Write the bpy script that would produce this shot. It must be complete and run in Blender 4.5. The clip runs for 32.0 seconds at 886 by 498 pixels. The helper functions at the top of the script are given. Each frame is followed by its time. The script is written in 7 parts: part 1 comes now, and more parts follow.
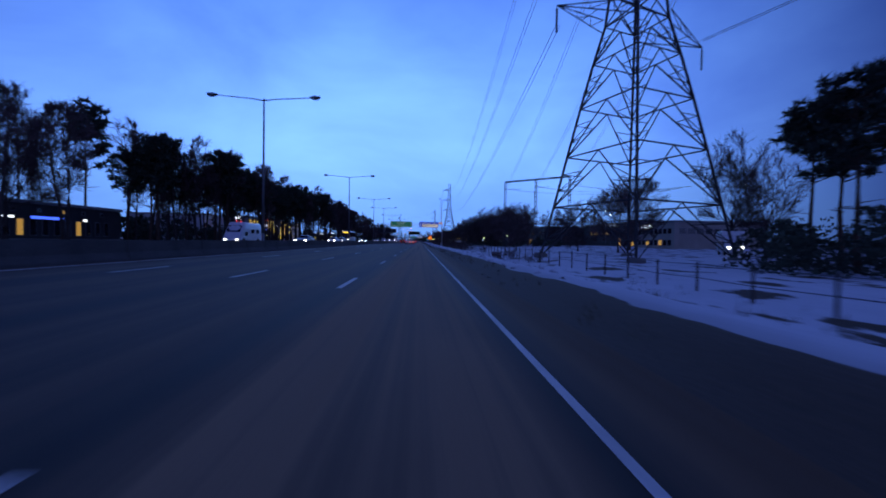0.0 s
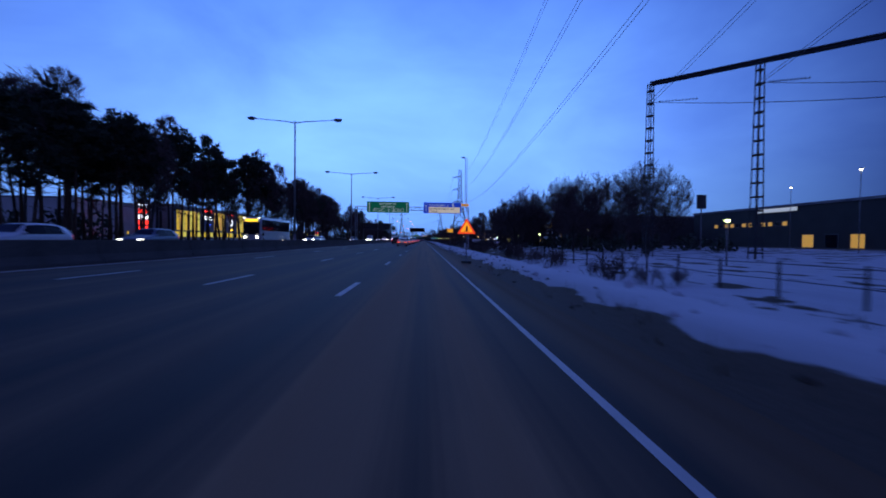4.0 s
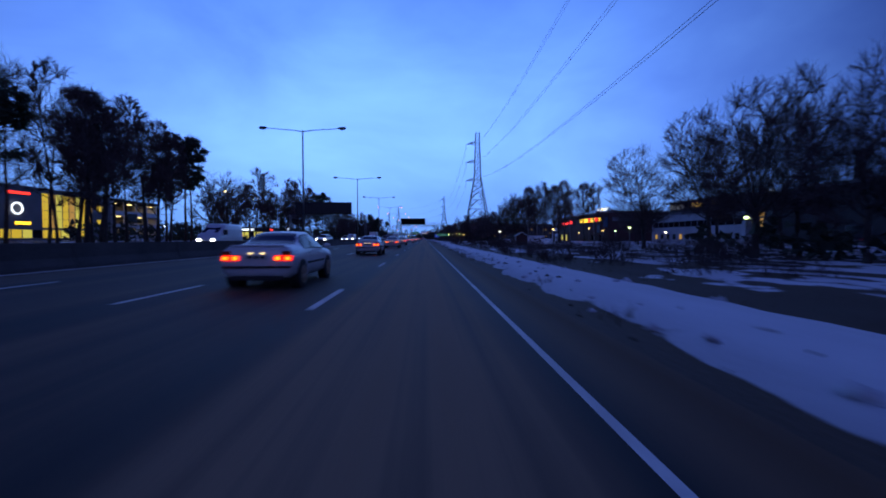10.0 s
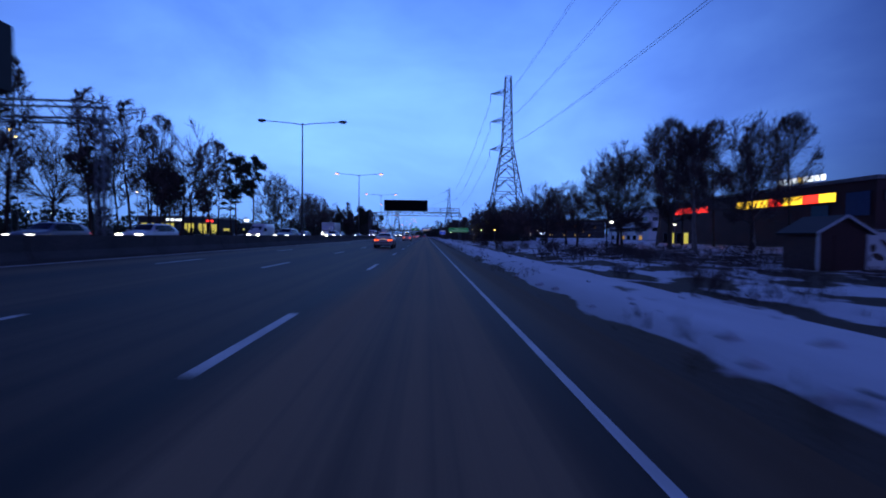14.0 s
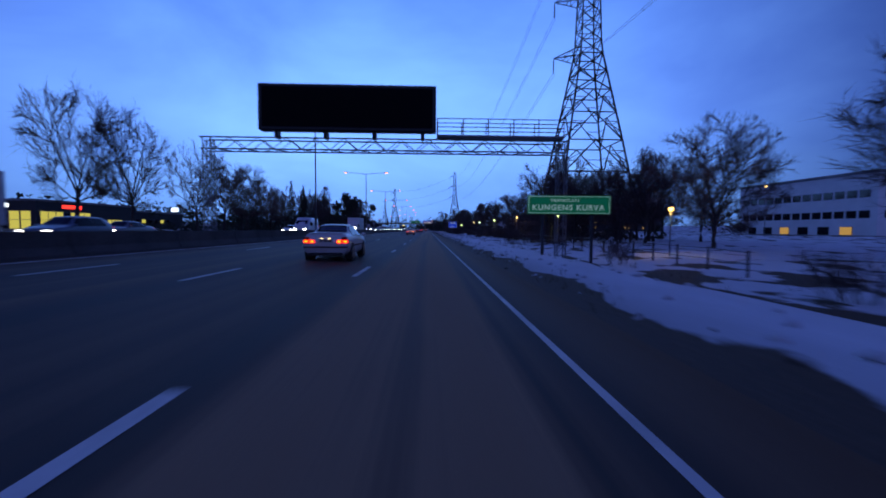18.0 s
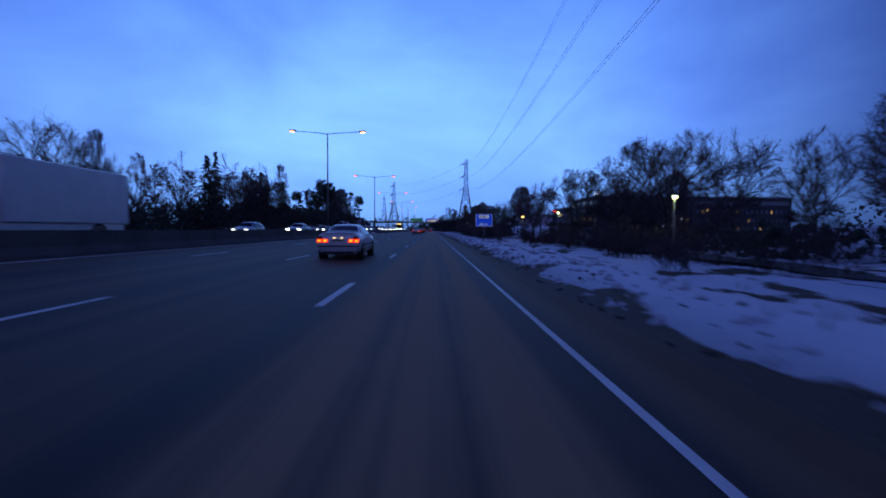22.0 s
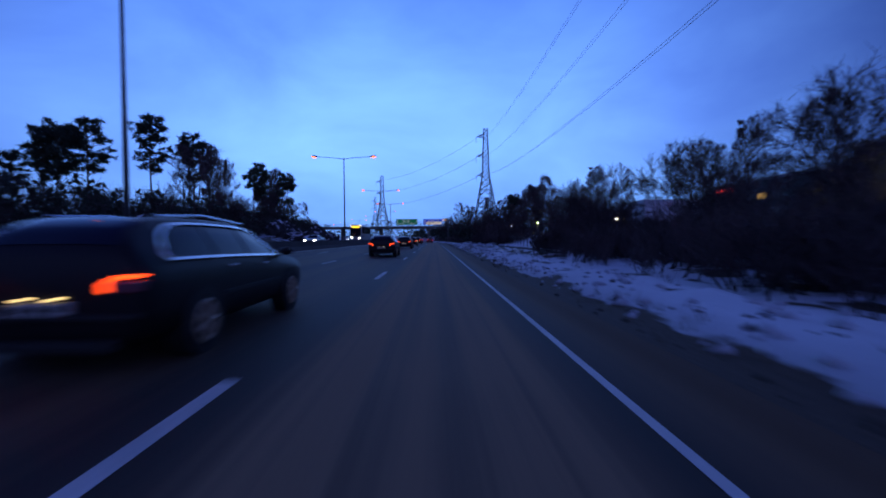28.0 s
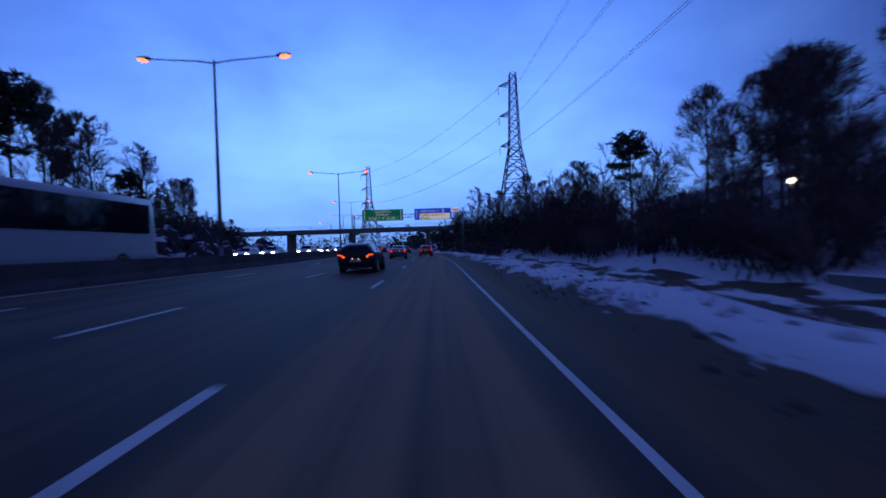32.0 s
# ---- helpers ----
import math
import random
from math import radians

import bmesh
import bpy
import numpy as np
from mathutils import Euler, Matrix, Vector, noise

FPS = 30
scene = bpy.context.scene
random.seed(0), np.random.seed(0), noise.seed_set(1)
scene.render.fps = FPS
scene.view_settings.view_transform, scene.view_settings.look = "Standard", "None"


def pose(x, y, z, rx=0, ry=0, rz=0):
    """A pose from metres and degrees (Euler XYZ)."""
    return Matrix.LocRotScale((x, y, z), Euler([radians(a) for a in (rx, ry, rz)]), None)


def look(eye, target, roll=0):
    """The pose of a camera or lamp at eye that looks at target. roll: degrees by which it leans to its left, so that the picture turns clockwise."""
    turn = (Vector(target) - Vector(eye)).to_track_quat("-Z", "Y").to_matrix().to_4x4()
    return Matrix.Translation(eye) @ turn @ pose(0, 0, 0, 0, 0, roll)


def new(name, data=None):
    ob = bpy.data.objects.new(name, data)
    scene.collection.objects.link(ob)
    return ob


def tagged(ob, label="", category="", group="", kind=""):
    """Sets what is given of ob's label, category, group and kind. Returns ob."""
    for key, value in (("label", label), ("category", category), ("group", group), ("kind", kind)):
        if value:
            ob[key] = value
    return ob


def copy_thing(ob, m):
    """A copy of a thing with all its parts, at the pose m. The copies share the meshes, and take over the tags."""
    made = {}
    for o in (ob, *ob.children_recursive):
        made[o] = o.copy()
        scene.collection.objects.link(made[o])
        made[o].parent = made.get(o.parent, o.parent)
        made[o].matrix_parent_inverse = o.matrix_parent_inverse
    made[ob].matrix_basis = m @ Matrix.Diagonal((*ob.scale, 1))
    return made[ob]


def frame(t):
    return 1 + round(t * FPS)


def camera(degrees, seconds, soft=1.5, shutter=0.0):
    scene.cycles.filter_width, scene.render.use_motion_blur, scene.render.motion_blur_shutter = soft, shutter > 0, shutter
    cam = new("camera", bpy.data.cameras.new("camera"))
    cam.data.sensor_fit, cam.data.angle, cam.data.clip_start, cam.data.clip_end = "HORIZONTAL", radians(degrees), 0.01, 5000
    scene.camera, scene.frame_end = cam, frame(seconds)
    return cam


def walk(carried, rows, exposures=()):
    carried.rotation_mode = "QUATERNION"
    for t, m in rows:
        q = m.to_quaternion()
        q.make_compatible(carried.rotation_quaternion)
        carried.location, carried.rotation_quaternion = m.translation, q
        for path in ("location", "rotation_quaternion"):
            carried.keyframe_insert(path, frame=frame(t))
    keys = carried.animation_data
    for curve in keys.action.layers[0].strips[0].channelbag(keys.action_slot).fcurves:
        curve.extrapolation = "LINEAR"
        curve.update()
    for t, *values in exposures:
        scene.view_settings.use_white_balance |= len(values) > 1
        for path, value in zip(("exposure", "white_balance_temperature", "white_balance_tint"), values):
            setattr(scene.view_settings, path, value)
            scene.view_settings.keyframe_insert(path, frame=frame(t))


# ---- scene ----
# camera: lens and way along the inner lane; rows of seconds, x, y, pitch, yaw, roll
cam = camera(93.46, 32.0, soft=1.8, shutter=0.4)
EYE = 1.365
ROWS = [
    (0, -0.25, -5.94, -1.05, -3.19, 0.85),
    (0.5, -0.26, 3.35, -1.05, -3.06, 0.89),
    (1, -0.29, 12.65, -1.04, -2.99, 0.91),
    (1.5, -0.33, 21.95, -1.11, -2.90, 0.96),
    (2, -0.38, 31.22, -1.16, -2.91, 0.94),
    (2.5, -0.39, 40.47, -1.13, -2.85, 0.84),
    (3, -0.40, 49.69, -1.08, -2.74, 0.68),
    (3.5, -0.43, 58.91, -1.12, -2.75, 0.66),
    (4, -0.46, 68.12, -1.21, -2.67, 0.65),
    (4.5, -0.47, 77.29, -1.16, -2.60, 0.56),
    (6.5, -0.48, 113.98, -1.04, -2.52, 0.38),
    (7, -0.48, 122.92, -1.01, -2.53, 0.28),
    (7.5, -0.53, 131.66, -1.20, -2.71, 0.18),
    (8, -0.47, 140.60, -1.43, -2.68, 0.04),
    (8.5, -0.43, 149.69, -1.57, -2.66, -0.03),
    (9, -0.40, 158.83, -1.62, -2.70, -0.04),
    (9.5, -0.35, 167.98, -1.58, -2.61, -0.08),
    (10, -0.31, 177.10, -1.49, -2.55, -0.11),
    (10.5, -0.28, 186.23, -1.42, -2.53, -0.11),
    (11, -0.22, 195.36, -1.44, -2.50, -0.14),
    (11.5, -0.15, 204.61, -1.44, -2.47, -0.18),
    (12, -0.10, 213.93, -1.57, -2.43, -0.10),
    (12.5, -0.12, 223.24, -1.63, -2.40, 0.07),
    (13, -0.12, 232.55, -1.63, -2.38, 0.31),
    (13.5, -0.19, 241.73, -1.79, -2.42, 0.49),
    (14, -0.27, 250.83, -1.82, -2.38, 0.68),
    (14.5, -0.36, 259.88, -2.00, -2.40, 0.84),
    (15, -0.46, 268.85, -1.89, -2.09, 0.50),
    (15.5, -0.41, 277.73, -2.06, -1.95, 0.56),
    (17.5, -0.40, 312.79, -2.46, -2.02, 0.40),
    (18, -0.40, 321.59, -2.68, -2.13, 0.33),
    (18.5, -0.41, 330.39, -2.83, -2.20, 0.52),
    (19, -0.36, 339.30, -2.98, -2.11, 0.67),
    (19.5, -0.36, 348.50, -2.79, -2.00, 0.75),
    (20, -0.38, 358.03, -2.72, -1.86, 0.75),
    (20.5, -0.38, 367.75, -2.66, -1.71, 0.74),
    (21, -0.43, 377.60, -2.58, -1.52, 0.66),
    (21.5, -0.50, 387.38, -2.62, -1.58, 0.60),
    (22, -0.52, 397.03, -2.65, -1.55, 0.56),
    (22.5, -0.51, 406.50, -2.61, -1.52, 0.63),
    (23, -0.44, 415.96, -2.61, -1.41, 0.74),
    (23.5, -0.42, 425.40, -2.54, -1.41, 0.85),
    (24, -0.41, 434.86, -2.45, -1.48, 0.86),
    (24.5, -0.35, 444.39, -2.44, -1.48, 0.84),
    (25, -0.41, 454.07, -2.54, -1.37, 0.67),
    (25.5, -0.39, 463.65, -2.37, -1.33, 0.53),
    (27.5, -0.53, 502.14, -1.58, -1.24, -0.27),
    (28, -0.52, 511.81, -1.45, -1.24, -0.42),
    (28.5, -0.51, 521.52, -1.16, -1.26, -0.55),
    (29, -0.50, 531.09, -0.93, -1.31, -0.69),
    (29.5, -0.49, 540.36, -0.72, -1.31, -0.89),
    (30, -0.38, 549.48, -0.52, -1.28, -1.17),
    (30.5, -0.24, 558.71, -0.40, -1.14, -1.21),
    (31, -0.16, 567.86, -0.39, -1.07, -1.33),
    (31.5, -0.17, 576.87, -0.40, -0.95, -1.49),
    (32, -0.23, 585.84, -0.45, -0.77, -1.88),
]
walk(cam, [(t, pose(x, y, EYE, 90 + pitch, 0, yaw) @ pose(0, 0, 0, 0, 0, roll)) for t, x, y, pitch, yaw, roll in ROWS])

# ---- light: blue hour under thin cloud ----
world = bpy.data.worlds.new("dusk_sky")
scene.world = world
world.use_nodes = True
wn, wl = world.node_tree.nodes, world.node_tree.links
wn.clear()
w_out = wn.new("ShaderNodeOutputWorld")
w_bg = wn.new("ShaderNodeBackground")
w_tc = wn.new("ShaderNodeTexCoord")
w_sep = wn.new("ShaderNodeSeparateXYZ")
w_ramp = wn.new("ShaderNodeValToRGB")
wl.new(w_tc.outputs["Generated"], w_sep.inputs[0])
wl.new(w_sep.outputs[2], w_ramp.inputs[0])
SKY_STOPS = ((0.0, (0.130, 0.298, 0.84)), (0.05, (0.166, 0.388, 1.08)), (0.22, (0.189, 0.445, 1.38)), (0.45, (0.120, 0.306, 1.14)), (0.8, (0.036, 0.078, 0.54)))
ramp = w_ramp.color_ramp
while len(ramp.elements) < len(SKY_STOPS):
    ramp.elements.new(0.5)
for el, (p, c) in zip(ramp.elements, SKY_STOPS):
    el.position, el.color = p, (*c, 1)
# soft cloud sheet: direction projected on a flat layer
w_map = wn.new("ShaderNodeMapping")
w_map.inputs["Scale"].default_value = (1.0, 1.0, 2.2)
w_noise = wn.new("ShaderNodeTexNoise")
w_noise.inputs["Scale"].default_value = 2.2
w_noise.inputs["Detail"].default_value = 5.0
w_noise.inputs["Roughness"].default_value = 0.52
w_noise.inputs["Distortion"].default_value = 0.35
wl.new(w_tc.outputs["Generated"], w_map.inputs[0])
wl.new(w_map.outputs[0], w_noise.inputs["Vector"])
w_cr = wn.new("ShaderNodeValToRGB")
w_cr.color_ramp.elements[0].position, w_cr.color_ramp.elements[0].color = 0.30, (0.78, 0.78, 0.84, 1)
w_cr.color_ramp.elements[1].position, w_cr.color_ramp.elements[1].color = 0.72, (1.34, 1.28, 1.10, 1)
wl.new(w_noise.outputs[0], w_cr.inputs[0])
w_mul = wn.new("ShaderNodeMix")
w_mul.data_type, w_mul.blend_type = "RGBA", "MULTIPLY"
w_mul.inputs[0].default_value = 1.0
wl.new(w_ramp.outputs[0], w_mul.inputs[6])
wl.new(w_cr.outputs[0], w_mul.inputs[7])
# the last daylight stands behind the far end of the road and to its left
w_dot = wn.new("ShaderNodeVectorMath")
w_dot.operation = "DOT_PRODUCT"
w_dot.inputs[1].default_value = (-0.12, 0.98, 0.15)
wl.new(w_tc.outputs["Generated"], w_dot.inputs[0])
w_gr = wn.new("ShaderNodeMapRange")
w_gr.inputs[1].default_value, w_gr.inputs[2].default_value = 0.54, 1.0
w_gr.inputs[3].default_value, w_gr.inputs[4].default_value = 0.0, 1.0
wl.new(w_dot.outputs["Value"], w_gr.inputs[0])
w_mul2 = wn.new("ShaderNodeMix")
w_mul2.data_type, w_mul2.blend_type = "RGBA", "MULTIPLY"
w_mul2.inputs[0].default_value = 1.0
wl.new(w_mul.outputs[2], w_mul2.inputs[6])
w_tone = wn.new("ShaderNodeMix")
w_tone.data_type = "RGBA"
w_tone.inputs[6].default_value, w_tone.inputs[7].default_value = (0.18, 0.18, 0.25, 1), (1.34, 1.34, 1.31, 1)
wl.new(w_gr.outputs[0], w_tone.inputs[0])
wl.new(w_tone.outputs[2], w_mul2.inputs[7])
# blue glow added to the unseen sky behind the start, lifting dark surfaces
w_back = wn.new("ShaderNodeMapRange")
w_back.inputs[1].default_value, w_back.inputs[2].default_value = 0.05, -0.85
wl.new(w_dot.outputs["Value"], w_back.inputs[0])
w_add = wn.new("ShaderNodeMix")
w_add.data_type, w_add.blend_type = "RGBA", "ADD"
w_add.inputs[7].default_value = (0.10, 0.125, 0.38, 1)
wl.new(w_back.outputs[0], w_add.inputs[0])
wl.new(w_mul2.outputs[2], w_add.inputs[6])
wl.new(w_add.outputs[2], w_bg.inputs[0])
w_bg.inputs[1].default_value = 1.0
wl.new(w_bg.outputs[0], w_out.inputs[0])

dusk = new("dusk_glow", bpy.data.lights.new("dusk_glow", "SUN"))
dusk.data.energy, dusk.data.angle, dusk.data.color = 0.04, radians(40), (0.45, 0.62, 1.0)
dusk.matrix_world = look((-30, 100, 60), (0, 0, 0))
scene.view_settings.exposure = 0.0

# ---- materials ----
def mat(name, color, rough=0.6, metal=0.0, vary=0.25, scale=3.0, fine=40.0, bump=0.1, second=None, spec=0.5, per=0.0):
    """A painted or raw surface with variation at two scales and fine relief."""
    m = bpy.data.materials.new(name)
    m.use_nodes = True
    n, l = m.node_tree.nodes, m.node_tree.links
    b = n["Principled BSDF"]
    tc = n.new("ShaderNodeTexCoord")
    big, small = n.new("ShaderNodeTexNoise"), n.new("ShaderNodeTexNoise")
    big.inputs["Scale"].default_value, small.inputs["Scale"].default_value = scale, fine
    big.inputs["Detail"].default_value, small.inputs["Detail"].default_value = 4, 3
    for t in (big, small):
        l.new(tc.outputs["Object"], t.inputs["Vector"])
    add = n.new("ShaderNodeMath")
    add.operation = "MULTIPLY_ADD"
    add.inputs[1].default_value = 0.45
    l.new(small.outputs[0], add.inputs[0])
    half = n.new("ShaderNodeMath")
    half.operation = "MULTIPLY"
    half.inputs[1].default_value = 0.55
    l.new(big.outputs[0], half.inputs[0])
    l.new(half.outputs[0], add.inputs[2])
    cr = n.new("ShaderNodeValToRGB")
    cr.color_ramp.elements[0].position, cr.color_ramp.elements[1].position = 0.3, 0.7
    dark = second or [c * (1 - vary) for c in color]
    lite = [min(1, c * (1 + vary)) for c in color]
    cr.color_ramp.elements[0].color, cr.color_ramp.elements[1].color = (*dark, 1), (*lite, 1)
    l.new(add.outputs[0], cr.inputs[0])
    col = cr.outputs[0]
    if per:
        info = n.new("ShaderNodeObjectInfo")
        hsv = n.new("ShaderNodeHueSaturation")
        mr = n.new("ShaderNodeMapRange")
        mr.inputs[3].default_value, mr.inputs[4].default_value = 1 - per, 1 + per
        l.new(info.outputs["Random"], mr.inputs[0])
        l.new(mr.outputs[0], hsv.inputs["Value"])
        l.new(col, hsv.inputs["Color"])
        col = hsv.outputs[0]
    l.new(col, b.inputs["Base Color"])
    b.inputs["Roughness"].default_value, b.inputs["Metallic"].default_value = rough, metal
    b.inputs["Specular IOR Level"].default_value = spec
    if bump:
        bp = n.new("ShaderNodeBump")
        bp.inputs["Strength"].default_value, bp.inputs["Distance"].default_value = bump, 0.02
        l.new(small.outputs[0], bp.inputs["Height"])
        l.new(bp.outputs[0], b.inputs["Normal"])
    return m


def glow(name, color, strength):
    """A lit lens, sign face or window, or reflective film given a glow."""
    m = bpy.data.materials.new(name)
    m.use_nodes = True
    b = m.node_tree.nodes["Principled BSDF"]
    b.inputs["Base Color"].default_value = (*[c * 0.5 for c in color], 1)
    b.inputs["Emission Color"].default_value = (*color, 1)
    b.inputs["Emission Strength"].default_value = strength
    return m


def glass_mat(name, tint, rough=0.05):
    """Dark tinted pane: reflects the sky, hides the inside."""
    m = bpy.data.materials.new(name)
    m.use_nodes = True
    b = m.node_tree.nodes["Principled BSDF"]
    b.inputs["Base Color"].default_value = (*tint, 1)
    b.inputs["Roughness"].default_value = rough
    b.inputs["Specular IOR Level"].default_value = 0.8
    return m


M_CONC = mat("barrier_concrete", (0.145, 0.135, 0.125), 0.85, vary=0.35, scale=0.8, fine=14, bump=0.3)
M_BARRIER = mat("road_stained_concrete", (0.085, 0.078, 0.072), 0.9, vary=0.4, scale=0.6, fine=12, bump=0.3, spec=0.3)
M_GALV = mat("galvanised_steel", (0.17, 0.175, 0.19), 0.5, 0.6, vary=0.25, scale=2, fine=30, bump=0.05)
M_ZINC = mat("bright_zinc_coating", (0.42, 0.43, 0.45), 0.5, 0.25, vary=0.2, scale=2, fine=30, bump=0.05)
M_PYLON = mat("weathered_pylon_steel", (0.035, 0.034, 0.037), 0.8, 0.1, vary=0.4, scale=0.6, fine=9, bump=0.1)
M_CABLE = mat("aluminium_cable", (0.12, 0.12, 0.13), 0.5, 0.6, vary=0.2)
M_BLACK = mat("black_coated_metal", (0.012, 0.012, 0.014), 0.6, vary=0.3, scale=1, fine=8)
M_PAINT = mat("worn_road_paint", (0.62, 0.61, 0.58), 0.7, vary=0.3, scale=1.2, fine=18, bump=0.2)
M_BARK = mat("dark_wet_bark", (0.045, 0.035, 0.030), 0.9, vary=0.5, scale=3, fine=25, bump=0.4, per=0.3)
M_TWIG = mat("winter_twigs", (0.085, 0.057, 0.054), 0.9, vary=0.4, scale=1, fine=6, bump=0.0, per=0.35)
M_BIRCH = mat("birch_bark", (0.16, 0.145, 0.13), 0.85, vary=0.7, scale=2, fine=10, bump=0.3, per=0.2)
M_PINEBARK = mat("pine_bark", (0.07, 0.040, 0.025), 0.9, vary=0.5, scale=2, fine=20, bump=0.4)
M_NEEDLE = mat("pine_needles", (0.032, 0.044, 0.026), 0.8, vary=0.5, scale=0.8, fine=5, bump=0.0, per=0.3)
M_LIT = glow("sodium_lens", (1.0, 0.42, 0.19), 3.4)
M_WARMED = glow("warmed_up_sodium_lens", (1.0, 0.17, 0.055), 3.6)
M_UNLIT = mat("lamp_glass_off", (0.10, 0.10, 0.11), 0.25, vary=0.2, bump=0.0)

# ---- small builders ----
def part(name, bm, material, parent=None, label="", smooth=False):
    me = bpy.data.meshes.new(name)
    bm.to_mesh(me)
    bm.free()
    if smooth:
        for f in me.polygons:
            f.use_smooth = True
    me.materials.append(material)
    ob = new(name, me)
    ob.parent = parent
    if label:
        ob["label"] = label
    return ob


def thing(name, at, label, category, group="", turn=0.0, kind=""):
    ob = new(name)
    ob.matrix_basis = pose(*at, 0, 0, turn)
    return tagged(ob, label, category, group, kind)


def box(bm, x0, x1, y0, y1, z0, z1, bevel=0.0):
    m = Matrix.Translation(((x0 + x1) / 2, (y0 + y1) / 2, (z0 + z1) / 2)) @ Matrix.Diagonal((x1 - x0, y1 - y0, z1 - z0, 1))
    r = bmesh.ops.create_cube(bm, size=1, matrix=m)
    if bevel:
        es = {e for v in r["verts"] for e in v.link_edges}
        bmesh.ops.bevel(bm, geom=list(es), offset=bevel, segments=1, affect="EDGES")
    return bm


def tube(bm, a, b, ra, rb=None, n=6, caps=True):
    """A round bar from a to b."""
    a, b = Vector(a), Vector(b)
    rb = ra if rb is None else rb
    d = b - a
    if d.length < 1e-6:
        return bm
    q = d.to_track_quat("Z", "Y")
    ring = lambda c, r: [bm.verts.new(c + q @ Vector((r * math.cos(2 * math.pi * i / n), r * math.sin(2 * math.pi * i / n), 0))) for i in range(n)]
    A, B = ring(a, ra), ring(b, rb)
    for i in range(n):
        bm.faces.new((A[i], A[(i + 1) % n], B[(i + 1) % n], B[i]))
    if caps:
        bm.faces.new(A[::-1])
        bm.faces.new(B)
    return bm


def polybar(bm, pts, radii, n=4):
    """One unbroken bar along a line of points."""
    pts = [Vector(p) for p in pts]
    rows = []
    for i, p in enumerate(pts):
        d = pts[min(i + 1, len(pts) - 1)] - pts[max(i - 1, 0)]
        q = d.to_track_quat("Z", "Y")
        r = radii if isinstance(radii, (int, float)) else radii[i]
        rows.append([bm.verts.new(p + q @ Vector((r * math.cos(2 * math.pi * k / n), r * math.sin(2 * math.pi * k / n), 0))) for k in range(n)])
    for A, B in zip(rows, rows[1:]):
        for k in range(n):
            bm.faces.new((A[k], A[(k + 1) % n], B[(k + 1) % n], B[k]))
    bm.faces.new(rows[0][::-1])
    bm.faces.new(rows[-1])
    return bm


def prism(bm, pts, y0, y1):
    """A profile of (x, z) points drawn out from y0 to y1."""
    A = [bm.verts.new((x, y0, z)) for x, z in pts]
    B = [bm.verts.new((x, y1, z)) for x, z in pts]
    k = len(pts)
    for i in range(k):
        bm.faces.new((A[i], A[(i + 1) % k], B[(i + 1) % k], B[i]))
    bm.faces.new(A[::-1])
    bm.faces.new(B)
    bmesh.ops.recalc_face_normals(bm, faces=bm.faces)
    return bm


def bend(y):
    """The road's sideways shift: straight, then a long left-hand curve."""
    if y < 615:
        return 0.0
    if y < 740:
        return -0.0015 * (y - 615) ** 2
    return -23.44 - 0.375 * (y - 740)


FALL = 0.032          # crossfall of the carriageway, down towards the verge


def road_z(x):
    return -FALL * x if x > -12.9 else FALL * 12.9 + 0.15 + 0.012 * (x + 12.9)


def sheet(name, xs, ys, zf, material, label, category="", kind="structure", follow=True):
    """A wide surface on a grid of xs by ys."""
    me = bpy.data.meshes.new(name)
    vs, fs = [], []
    for y in ys:
        for x in xs:
            vs.append((x + (bend(y) if follow else 0), y, zf(x, y)))
    k = len(xs)
    for j in range(len(ys) - 1):
        for i in range(k - 1):
            a = j * k + i
            fs.append((a, a + 1, a + k + 1, a + k))
    me.from_pydata(vs, [], fs)
    for f in me.polygons:
        f.use_smooth = True
    me.materials.append(material)
    return tagged(new(name, me), label, category or name, kind=kind)


def span(a, b, step):
    k = max(1, round((b - a) / step))
    return [a + (b - a) * i / k for i in range(k + 1)]

